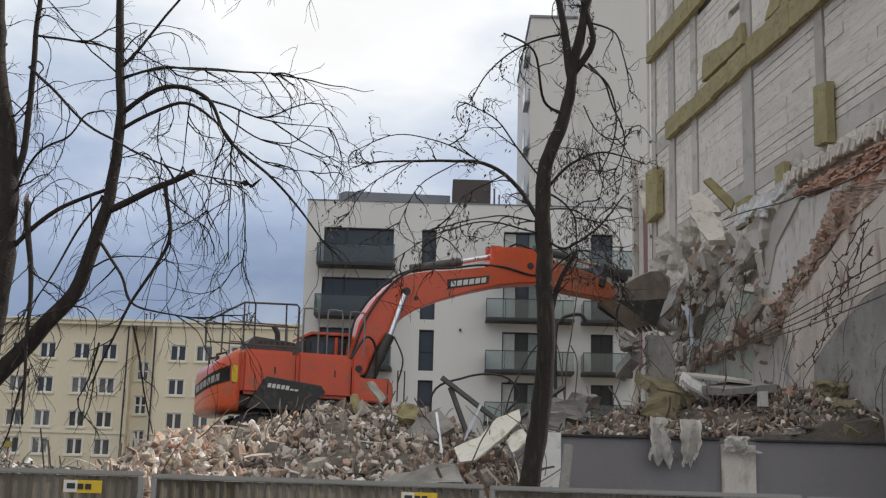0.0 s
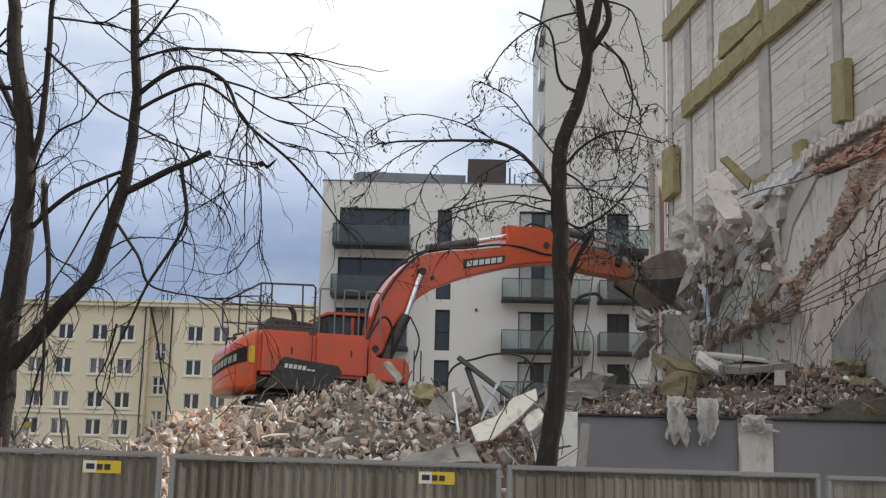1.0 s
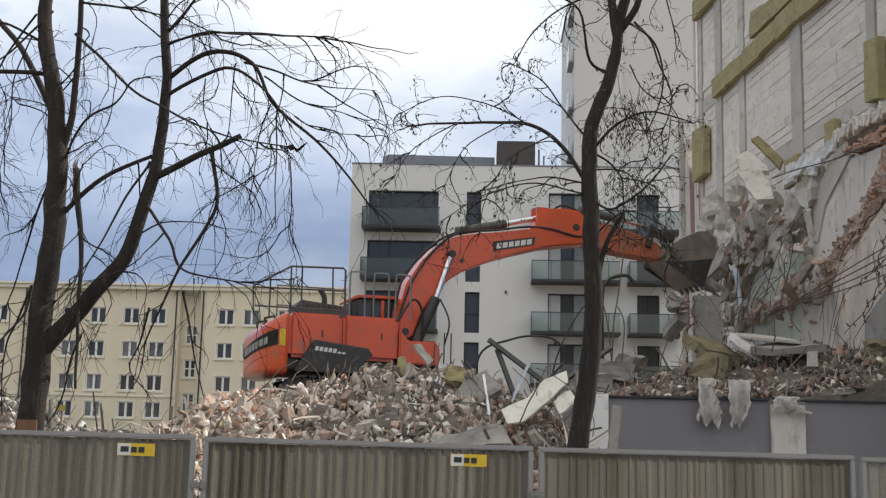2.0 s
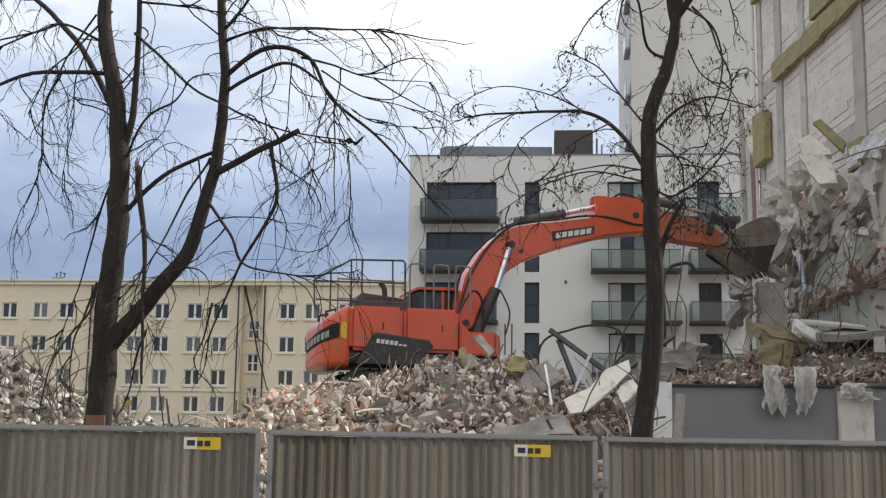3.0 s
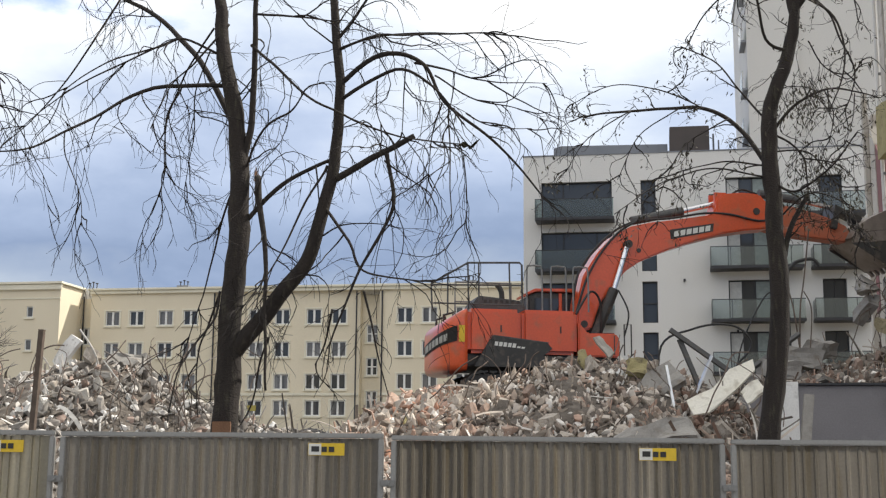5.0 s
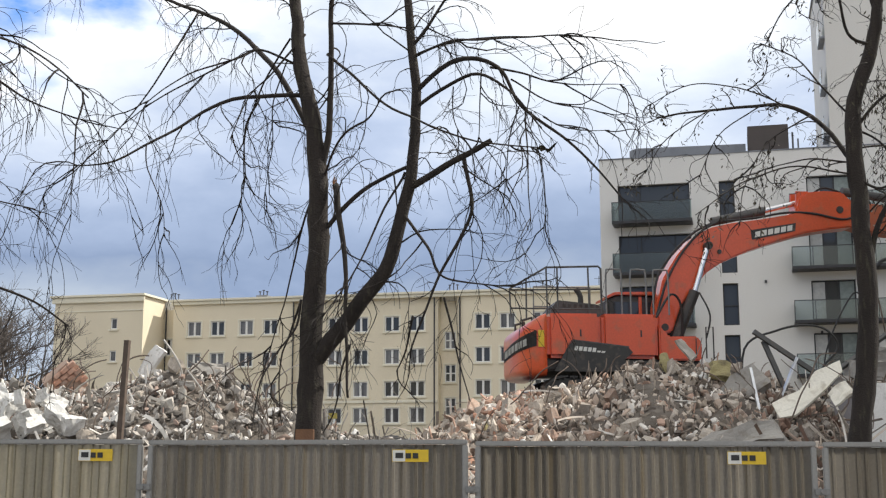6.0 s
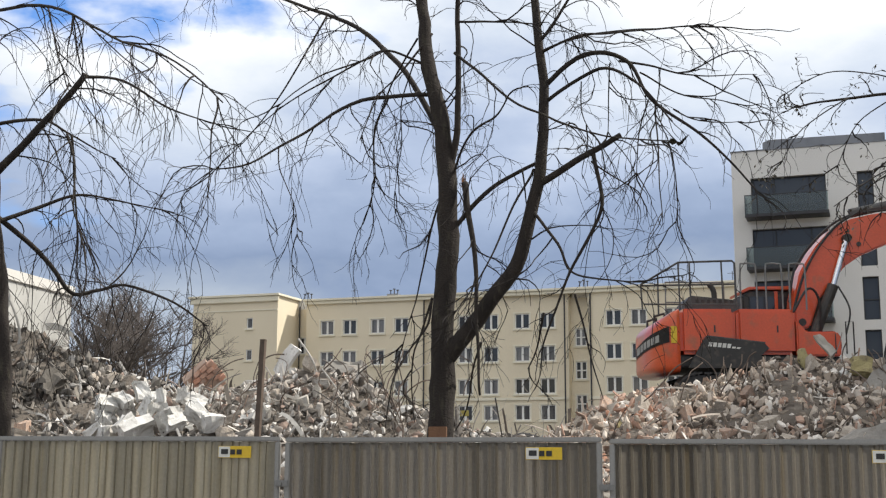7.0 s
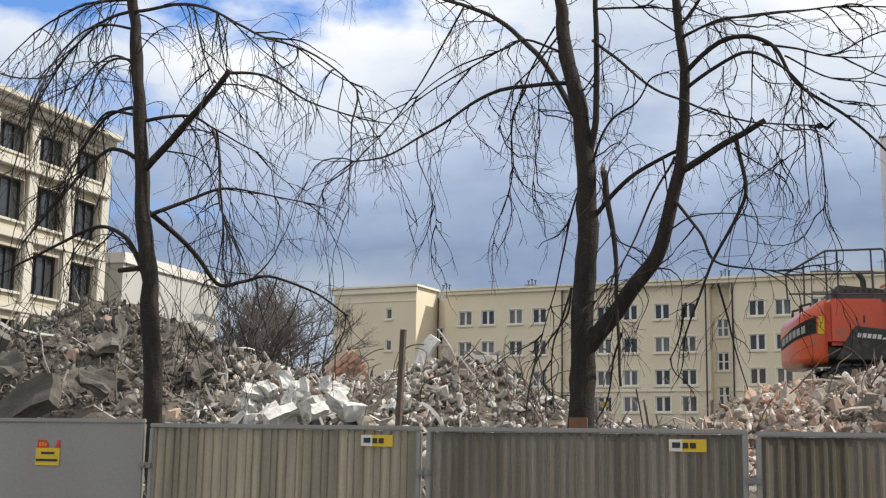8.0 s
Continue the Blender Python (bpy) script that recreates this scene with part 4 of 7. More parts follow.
def fence_foot(k):
    t = thing("ballast_block", "grey concrete fence foot under a panel joint", "ballast block", fence_at(k) @ pose(-0.02, 0, 0), "concrete feet of the hoarding")
    part("block", extrude([(-0.12, 0.0), (0.12, 0.0), (0.09, 0.14), (-0.09, 0.14)], -0.35, 0.35, 0.015), "concrete", t)
    c = part("clamp", box(-0.045, 0.05, -0.04, -0.025, 1.68, 1.72, 0.004), "galv", t, "steel clamp joining two panels")
    part("clamp", box(-0.045, 0.05, -0.04, -0.025, 0.5, 0.54, 0.004), "galv", t)
    bm = bmesh.new()
    tube(bm, [(0.002, -0.055, 1.7), (0.002, -0.02, 1.7)], 0.012, n=6)
    part("bolt", bm, "galv", c)


for k in range(-3, 9):
    fence_foot(k)

# ---- rubble ----
RND = random.Random(11)


def chunk_mesh(kind, seed, rough=False):
    r = random.Random(seed)
    bm = bmesh.new()
    sx, sy, sz = (1, r.uniform(0.6, 1), r.uniform(0.4, 0.85)) if kind != "flat" else (1, r.uniform(0.5, 0.9), r.uniform(0.14, 0.28))
    if kind == "block":
        v = hexa(bm, [(-.5, -.5, -.5), (.5, -.5, -.5), (.5, .5, -.5), (-.5, .5, -.5), (-.5, -.5, .5), (.5, -.5, .5), (.5, .5, .5), (-.5, .5, .5)])
        for q in v:
            q.co = Vector((q.co.x * sx, q.co.y * sy * 0.75, q.co.z * sz * 0.7)) * r.uniform(0.8, 1.08)
    else:
        for _ in range(17):
            q = Vector((r.gauss(0, 1), r.gauss(0, 1), r.gauss(0, 1))).normalized() * r.uniform(0.44, 0.56)
            bm.verts.new((q.x * sx, q.y * sy, q.z * sz))
        res = bmesh.ops.convex_hull(bm, input=bm.verts[:])
        junk = [g for g in res["geom_interior"] if isinstance(g, bmesh.types.BMVert)]
        bmesh.ops.delete(bm, geom=junk, context="VERTS")
    if rough:
        bmesh.ops.triangulate(bm, faces=bm.faces[:])
        bmesh.ops.subdivide_edges(bm, edges=bm.edges[:], cuts=1)
        for v in bm.verts:
            v.co += noise.noise_vector(v.co * 2.6 + Vector((seed, 0, 0))) * 0.10 + noise.noise_vector(v.co * 6.0) * 0.05
    bmesh.ops.recalc_face_normals(bm, faces=bm.faces[:])
    return bm


CHUNKS = {}
for mname in ("chunk", "chunk_brown", "styro", "brick", "concrete", "wool", "chunk_grey", "plaster", "block"):
    for k in range(7):
        kind = ("lump", "lump", "block", "flat", "lump", "block", "flat")[k]
        ob = part("chunk_form", chunk_mesh(kind, 100 + k, True), mname)
        CHUNKS.setdefault(mname, []).append(ob.data)
        bpy.data.objects.remove(ob)
FORMS = []
for q in range(2):
    a, b = 0.07 + 0.02 * q, 0.05
    FORMS.append((np.array([(-1, -a, -b), (1, -a * 0.8, -b), (0.94, a, -b), (-0.96, a, -b), (-1, -a, b), (1, -a, b * 0.6), (0.92, a, b), (-0.97, a, b)]), [[3, 2, 1, 0], [4, 5, 6, 7], [0, 1, 5, 4], [1, 2, 6, 5], [2, 3, 7, 6], [3, 0, 4, 7]]))
for k in range(12):
    bm = chunk_mesh(("lump", "lump", "flat", "lump", "lump", "lump")[k % 6], 300 + k)
    bm.verts.ensure_lookup_table()
    bm.verts.index_update()
    FORMS.append((np.array([v.co[:] for v in bm.verts]), [[v.index for v in f.verts] for f in bm.faces]))
    bm.free()


def spin(r):
    return Euler((r.uniform(0, 6.28), r.uniform(0, 6.28), r.uniform(0, 6.28))).to_matrix()


def core_mesh(heap, height, x0, x1, y0, y1, step, material="gap_dust"):
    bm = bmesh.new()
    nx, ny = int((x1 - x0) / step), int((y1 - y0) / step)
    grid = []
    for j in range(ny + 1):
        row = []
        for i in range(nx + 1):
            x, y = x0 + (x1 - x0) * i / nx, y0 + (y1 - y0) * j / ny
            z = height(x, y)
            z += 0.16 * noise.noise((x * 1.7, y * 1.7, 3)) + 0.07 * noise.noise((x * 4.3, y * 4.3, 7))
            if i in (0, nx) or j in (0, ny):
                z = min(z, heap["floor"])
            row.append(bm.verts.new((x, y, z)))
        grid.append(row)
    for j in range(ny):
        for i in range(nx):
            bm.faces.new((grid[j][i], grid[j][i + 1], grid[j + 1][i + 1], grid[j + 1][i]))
    # the bed's dark colour stands for shade between the pieces
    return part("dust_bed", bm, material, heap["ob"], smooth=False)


def scatter(heap, height, place, count, sizes, mats, small, small_sizes, material="mix"):
    """count pieces as parts, small ones joined. place(r) gives x, y; sizes: least and most."""
    r = heap["rnd"]
    for _ in range(count):
        x, y = place(r)
        s = sizes[0] + (sizes[1] - sizes[0]) * r.random() ** 2.2
        mname = r.choices([m for m, _ in mats], [w for _, w in mats])[0]
        me = r.choice(CHUNKS[mname])
        m = Matrix.Translation((x, y, height(x, y) + s * 0.12)) @ spin(r).to_4x4() @ Matrix.Diagonal((s * r.uniform(0.8, 1.5), s * r.uniform(0.8, 1.2), s, 1))
        share({"styro": "foam_chunk", "brick": "brick_chunk", "wool": "wool_scrap"}.get(mname, "rubble_chunk"), me, m, heap["ob"])
    vs, fs, base = [], [], 0
    for _ in range(small):
        x, y = place(r)
        s = small_sizes[0] + (small_sizes[1] - small_sizes[0]) * r.random() ** 1.9
        V, F = FORMS[r.randrange(len(FORMS))]
        R = np.array(spin(r)) @ np.diag((r.uniform(0.8, 1.6), 1, r.uniform(0.65, 1.1)))
        vs.append(V @ R.T * s + np.array((x, y, height(x, y) + s * r.uniform(0.0, 0.35))))
        fs += [[base + i for i in f] for f in F]
        base += len(V)
    me = bpy.data.meshes.new("loose_rubble")
    me.from_pydata(np.concatenate(vs).tolist(), [], fs)
    me.materials.append(M[material])
    ob = new("loose_rubble", me)
    ob.parent = heap["ob"]
    tagged(ob, kind="stuff")


def shreds(heap, height, place, count, length, material, thin=1.0):
    """Bent strips of lath, sheet and wire that stick out of a heap, joined."""
    r = heap["rnd"]
    bm = bmesh.new()
    for _ in range(count):
        x, y = place(r)
        L, w = r.uniform(*length), r.uniform(0.006, 0.03) * thin
        p = Vector((x, y, height(x, y) - 0.05))
        d = Vector((r.gauss(0, 1), r.gauss(-0.3, 0.6), r.gauss(0.35, 0.5))).normalized()
        side = d.orthogonal().normalized() * w
        turn = Vector((r.gauss(0, 0.22), r.gauss(0, 0.22), r.gauss(-0.12, 0.22)))
        prev = None
        for i in range(6):
            a, b, c = bm.verts.new(p + side), bm.verts.new(p - side), bm.verts.new(p + side.cross(d) * 0.4)
            if prev:
                for k in range(3):
                    q = (a, b, c)
                    bm.faces.new((prev[k], prev[(k + 1) % 3], q[(k + 1) % 3], q[k]))
            prev = (a, b, c)
            d = (d + turn).normalized()
            p = p + d * L / 5
    part("shredded_scrap", bm, material, heap["ob"], kind="stuff")


def lerp_list(x, xs, zs):
    return float(np.interp(x, xs, zs))


# the heap in front of the machine, with the bed on which it stands
AX = (-7.6, -6.6, -5.4, -4.4, -2.8, -1.8, -0.7, 0.3, 1.2, 1.6, 2.1, 3.2)
AZ = (0.3, 1.5, 2.35, 2.9, 3.12, 3.5, 3.45, 3.2, 2.75, 2.3, 1.3, 0.4)


def heap_a(x, y):
    c = lerp_list(x, AX, AZ)
    if y < 21.0:
        u = max(0.0, (y - 15.2) / 5.8)
        return -0.1 + (c + 0.1) * (u ** 0.75)
    bed = min(c, 2.62)
    if y < 22.6:
        return c + (bed - c) * (y - 21.0) / 1.6
    if y < 32.5:
        return bed
    return max(-0.1, bed - (y - 32.5) * 0.9)


def heap(name, label, floor, seed):
    return dict(ob=thing(name, label, "rubble"), floor=floor, rnd=random.Random(seed))


A = heap("rubble_heap", "heap of broken concrete and pinkish brick rubble below the excavator", -0.15, 21)
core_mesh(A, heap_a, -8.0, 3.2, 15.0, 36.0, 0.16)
placeA = lambda r: (r.uniform(-6.9, 2.2), 15.8 + 6.0 * r.random())
scatter(A, heap_a, placeA, 290, (0.13, 0.42), (("chunk", 6), ("chunk_brown", 3.2), ("styro", 0.25), ("wool", 0.15)), 9500, (0.05, 0.2))
placeA2 = lambda r: (r.uniform(-6.9, -3.4), 16.5 + 5.0 * r.random())
B2 = dict(A)
scatter(B2, heap_a, placeA2, 0, (0.1, 0.3), (("brick", 1),), 1500, (0.06, 0.24), "mix_red")
placeA3 = lambda r: (r.uniform(-6.9, 2.2), r.uniform(22, 33))
scatter(A, heap_a, placeA3, 0, (0.1, 0.3), (("brick", 1),), 900, (0.1, 0.35))

shreds(A, heap_a, placeA, 260, (0.25, 0.9), "mix")
placeA4 = lambda r: (r.uniform(0.2, 2.0), 17.0 + 3.6 * r.random())
scatter(A, heap_a, placeA4, 0, (0.1, 0.3), (("brick", 1),), 900, (0.06, 0.26), "mix_brown")
shreds(A, heap_a, placeA4, 120, (0.4, 1.1), "mix_brown")

# the long heap on the left
BX = (-19.0, -15.9, -14.1, -13.2, -12.0, -10.6, -9.65, -8.95, -7.7, -6.9, -6.07, -5.0, -4.0, -2.8)
BZ = (3.2, 3.65, 4.1, 4.05, 3.65, 3.05, 2.85, 2.75, 3.05, 3.0, 2.5, 2.2, 2.05, 0.8)


def heap_b(x, y):
    c = lerp_list(x, BX, BZ)
    yc = 15.5
    if y < yc:
        u = max(0.0, (y - 10.6) / (yc - 10.6))
        return -0.1 + (c + 0.1) * u ** 0.8
    return max(-0.1, c - (y - yc) * 0.55)


B = heap("rubble_heap", "long sunlit heap of concrete, plaster and foam rubble", -0.15, 22)
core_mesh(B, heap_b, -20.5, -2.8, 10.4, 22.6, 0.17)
placeB = lambda r: (r.uniform(-10.9, -3.4), 11.6 + 4.6 * r.random() ** 0.75)
scatter(B, heap_b, placeB, 165, (0.12, 0.38), (("chunk", 3.5), ("plaster", 1.5), ("concrete", 2), ("chunk_brown", 1.0), ("styro", 0.7), ("brick", 0.3)), 7000, (0.04, 0.17), "mix_pale")
# left end: its shade is in the darker rubble colours
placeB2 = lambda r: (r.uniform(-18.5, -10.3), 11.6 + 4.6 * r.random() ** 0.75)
scatter(B, heap_b, placeB2, 130, (0.11, 0.38), (("chunk_grey", 8), ("concrete", 0.8), ("chunk_brown", 0.9)), 8500, (0.035, 0.17), "mix_grey_shade")

shreds(B, heap_b, placeB, 420, (0.2, 0.8), "mix_shred")
shreds(B, heap_b, lambda r: (r.uniform(-6.6, -3.9), 12.0 + 4.0 * r.random()), 420, (0.3, 1.0), "mix_shred", 0.35)
shreds(B, heap_b, placeB2, 520, (0.2, 0.8), "mix_shred")

# rubble lying on the cut-off ground floor
CX = (0.4, 1.5, 2.6, 4.45, 6.05, 7.2, 9.0, 11)
CZ = (2.6, 2.9, 3.45, 4.05, 4.4, 4.3, 4.45, 4.5)


def heap_c(x, y):
    c = lerp_list(x, CX, CZ)
    if y < 25.0:
        u = max(0.0, (y - 21.25) / 3.75)
        steep = 0.9 if x < 6.0 else max(0.4, 0.9 - (x - 6.0) * 0.6)
        return 3.06 + (c - 3.06) * u ** steep if x > 1.2 else c - 0.5 * (1 - u)
    return max(2.4, c - (y - 25.0) * 0.12)


C = heap("rubble_heap", "brown rubble and torn boards on the cut-off ground floor", 2.4, 23)
core_mesh(C, heap_c, 0.8, 10.5, 21.28, 35.0, 0.17)
placeC = lambda r: (lambda y: (r.uniform(1.0, 9.5 - (y - 21) * 0.15), y))(21.5 + 5.5 * r.random() ** 1.2)
scatter(C, heap_c, placeC, 200, (0.12, 0.36), (("chunk", 1.6), ("chunk_grey", 4), ("chunk_brown", 2.4), ("wool", 0.3), ("brick", 0.3), ("styro", 0.3)), 2600, (0.04, 0.17))
scatter(C, heap_c, placeC, 0, (0.1, 0.2), (("brick", 1),), 4200, (0.04, 0.2), "mix_brown")
shreds(C, heap_c, lambda r: (r.uniform(1.2, 9.0), r.uniform(22.2, 26.5)), 300, (0.25, 0.9), "mix_brown")
placeC2 = lambda r: (r.uniform(0.9, 7.5), r.uniform(26, 34))
scatter(C, heap_c, placeC2, 0, (0.1, 0.2), (("brick", 1),), 900, (0.1, 0.4))


# the grey ground-floor wall under it
def plinth_wall():
    t = tagged(new("wall_plinth"), "dark grey rendered ground-floor wall left standing", "wall", kind="structure")
    part("wall", box(1.78, 14, 21.1, 21.4, -0.1, 3.06), "grey_wall", t)
    part("broken_end", extrude([(0.95, -0.1), (1.776, -0.1), (1.776, 2.95), (1.6, 2.88), (1.35, 2.92), (1.1, 2.6), (0.98, 2.7)], 21.12, 21.4), "grey_wall", t)
    part("pilaster", box(1.78, 2.14, 21.03, 21.097, -0.1, 3.12, 0.006), "white_paint", t, "white-painted pilaster")
    part("pilaster", box(4.84, 5.42, 21.03, 21.097, -0.1, 3.0, 0.006), "plaster_grey", t, "light grey pilaster")
    part("coping", box(2.15, 4.83, 21.04, 21.45, 3.065, 3.1, 0.005), "dark_metal", t)
    part("coping", box(5.43, 14, 21.04, 21.45, 3.065, 3.1, 0.005), "dark_metal", t)
    part("floor_slab", box(1.0, 10.5, 21.41, 36, 2.2, 2.9), "concrete", t)


plinth_wall()


def crumple(bm, amp, freq, cuts=3):
    bmesh.ops.subdivide_edges(bm, edges=bm.edges[:], cuts=cuts, use_grid_fill=True)
    for v in bm.verts:
        v.co += noise.noise_vector(v.co * freq) * amp + noise.noise_vector(v.co * freq * 3.1) * amp * 0.35
    return bm


def board(name, label, category, m, sx, sy, sz, material, amp=0.03, cut=None):
    t = thing(name, label, category, m)
    pts = cut or [(-sx / 2, -sy / 2), (sx / 2, -sy / 2 * 0.9), (sx / 2 * 0.93, sy / 2), (-sx / 2 * 0.9, sy / 2 * 0.95)]
    bm = bmesh.new()
    lo = [bm.verts.new((x, y, -sz / 2)) for x, y in pts]
    hi = [bm.verts.new((x, y, sz / 2)) for x, y in pts]
    bm.faces.new(lo[::-1]); bm.faces.new(hi)
    for i in range(len(pts)):
        j = (i + 1) % len(pts)
        bm.faces.new((lo[i], lo[j], hi[j], hi[i]))
    part("board", crumple(bm, amp, 3.2 / max(0.5, sx)), material, t)
    return t


# large broken pieces that stand out of the heaps
board("concrete_slab", "tilted pale slab of broken wall beside the tree", "slab", pose(0.86, 19.5, 2.93, 52, -20, 14), 1.35, 0.42, 0.05, "slab_pale", 0.02, [(-0.62, -0.30), (-0.40, -0.34), (0.22, -0.10), (0.60, 0.10), (0.66, 0.30), (0.25, 0.26), (-0.15, 0.05), (-0.60, 0.0)])
board("concrete_slab", "small pale broken slab leaning on the wall end", "slab", pose(1.3, 19.3, 2.86, 60, -34, 10), 0.36, 0.24, 0.07, "slab_pale", 0.03)
board("concrete_slab", "large grey slab half buried in the heap", "slab", pose(-0.25, 18.2, 2.16, 52, -12, 10), 1.25, 0.36, 0.14, "concrete", 0.16)
board("concrete_slab", "rough brown slab on the heap's shoulder", "slab", pose(-0.1, 20.2, 3.0, 62, -36, 15), 0.8, 0.45, 0.14, "concrete", 0.08)
board("wool_slab", "stained yellow wool lump in the rubble", "insulation", pose(-0.45, 20.3, 3.3, 60, 12, 20), 0.32, 0.3, 0.12, "wool", 0.05)
board("concrete_splinter", "pale splinter standing on the heap's top", "slab", pose(-1.0, 20.9, 3.72, 80, 50, 10), 0.42, 0.13, 0.06, "plaster", 0.03)
board("foam_board", "bright white board on the long heap", "board", pose(-8.95, 17.6, 3.38, 65, -55, 12), 0.55, 0.24, 0.06, "styro", 0.03)
def brick_lump(m):
    """A tumbled piece of brick wall: courses of bricks on a mortar core, some knocked off at the corners."""
    r = random.Random(9)
    t = thing("brick_block", "tumbled block of red brickwork", "brickwork", m)
    part("mortar", crumple(box(-0.22, 0.22, -0.16, 0.16, -0.2, 0.2), 0.03, 3.0), "chunk_brown", t)
    me = None
    for row in range(6):
        for col in range(4):
            for y in (-0.17, 0.16):
                if r.random() < 0.16 + 0.2 * (row in (0, 5)):
                    continue
                x = -0.24 + 0.125 * col + 0.06 * (row % 2)
                b = Matrix.Translation((x + 0.05, y + r.uniform(-0.015, 0.015), -0.2 + row * 0.072)) @ Euler((r.gauss(0, .06), r.gauss(0, .06), r.gauss(0, .06))).to_matrix().to_4x4()
                if me is None:
                    ob = part("brick", box(-0.056, 0.056, -0.05, 0.05, -0.03, 0.03, 0.006), "brick", t)
                    ob.matrix_basis = b
                    me = ob.data
                else:
                    share("brick", me, b, t)


brick_lump(pose(-9.85, 16.6, 3.05, 20, -42, 25))
board("plaster_lump", "grey rounded lump of concrete", "slab", pose(-7.4, 16.4, 3.05, 30, 10, 0), 0.55, 0.36, 0.3, "concrete", 0.1)
for i, (x, y, z, s, a) in enumerate(((-9.4, 14.3, 2.75, 0.5, 70), (-9.1, 14.0, 2.5, 0.45, -60), (-8.6, 14.3, 2.6, 0.5, 30), (-8.45, 13.6, 2.3, 0.45, -10), (-9.75, 14.0, 2.4, 0.5, 20), (-8.9, 14.5, 2.7, 0.4, 80), (-9.6, 14.2, 2.55, 0.75, 40), (-9.2, 14.4, 2.6, 0.6, -20), (-8.75, 14.0, 2.35, 0.8, 15), (-8.3, 13.9, 2.4, 0.7, -35), (-9.9, 14.6, 2.5, 0.6, 60), (-8.0, 13.8, 2.3, 0.55, 5), (-9.0, 13.6, 2.2, 0.9, 25))):
    board("foam_board", "broken white foam insulation board in the rubble", "board", pose(x, y, z, 50 + 9 * (i % 3), a, 20 * i), s * 0.5, s * 0.36, 0.16, "styro", 0.045)
for i in range(16):
    board("foam_board", "small broken scrap of white foam in the rubble", "board", pose(RND.uniform(-9.9, -7.6), RND.uniform(13.3, 14.4), RND.uniform(2.15, 2.7), RND.uniform(0, 180), RND.uniform(0, 180), RND.uniform(0, 180)), RND.uniform(0.14, 0.3), RND.uniform(0.12, 0.22), 0.1, "styro", 0.03)
# slabs of the left end take the darkened grey, shade included
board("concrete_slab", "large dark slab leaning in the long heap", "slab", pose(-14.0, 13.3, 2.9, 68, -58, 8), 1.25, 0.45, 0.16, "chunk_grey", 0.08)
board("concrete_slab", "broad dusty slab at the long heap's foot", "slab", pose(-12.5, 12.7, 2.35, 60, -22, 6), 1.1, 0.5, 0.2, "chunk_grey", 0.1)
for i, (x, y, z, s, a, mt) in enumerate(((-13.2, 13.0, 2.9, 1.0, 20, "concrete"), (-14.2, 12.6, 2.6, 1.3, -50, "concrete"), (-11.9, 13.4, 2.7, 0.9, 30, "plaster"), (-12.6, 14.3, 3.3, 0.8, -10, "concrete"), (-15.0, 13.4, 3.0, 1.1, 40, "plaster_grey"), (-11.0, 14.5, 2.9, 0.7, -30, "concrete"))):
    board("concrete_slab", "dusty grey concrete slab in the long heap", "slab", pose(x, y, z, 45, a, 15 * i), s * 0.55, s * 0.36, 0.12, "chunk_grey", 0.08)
t = thing("zinc_strip", "bright bent strip of sheet metal on the heap", "metal sheet")
bm = bmesh.new()
ln = smooth_line([(-13.5, 17.6, 4.02), (-13.1, 17.4, 3.98), (-12.7, 17.3, 3.8), (-12.35, 17.2, 3.4)], 5)
vv = [(bm.verts.new(p), bm.verts.new(p + Vector((0.03, -0.1, 0.11)))) for p in ln]
for p, q in zip(vv, vv[1:]):
    bm.faces.new((p[0], q[0], q[1], p[1]))
bmesh.ops.solidify(bm, geom=bm.faces[:], thickness=0.006)
part("strip", bm, "zinc", t)
t = thing("steel_post", "dark rusty steel post leaning out of the rubble", "post", pose(-6.5, 12.0, 0.7, 0, 2.2, 0))
bm = bmesh.new()
bx(bm, -0.028, 0.028, -0.005, 0.005, 0, 2.42); bx(bm, -0.028, -0.02, 0.006, 0.045, 0, 2.42); bx(bm, 0.02, 0.028, 0.006, 0.045, 0, 2.42)
part("channel", bm, "rust", t)
part("end_plate", box(-0.03, 0.03, -0.006, 0.047, 2.422, 2.43), "rust", t)
t = thing("white_trim", "two thin white laths stuck in the rubble", "lath")
bm = bmesh.new()
tube(bm, [(0.15, 19.6, 2.5), (0.02, 19.7, 3.3)], 0.03, n=4)
part("lath", bm, "zinc", t)
bm = bmesh.new()
tube(bm, [(0.35, 20.0, 2.6), (0.75, 20.4, 3.5)], 0.025, n=4)
part("lath", bm, "zinc", t)
t = thing("roof_truss", "bent dark steel angle rising from the rubble", "steelwork")
for a, b in (((0.1, 20.6, 3.95), (1.3, 20.9, 3.1)), ((0.25, 20.7, 3.8), (0.6, 20.7, 2.9)), ((0.9, 22.5, 3.0), (2.4, 23.0, 4.1))):
    bm = bmesh.new()
    tube(bm, [a, b], 0.05, n=4)
    part("angle", bm, "machine_grey", t)


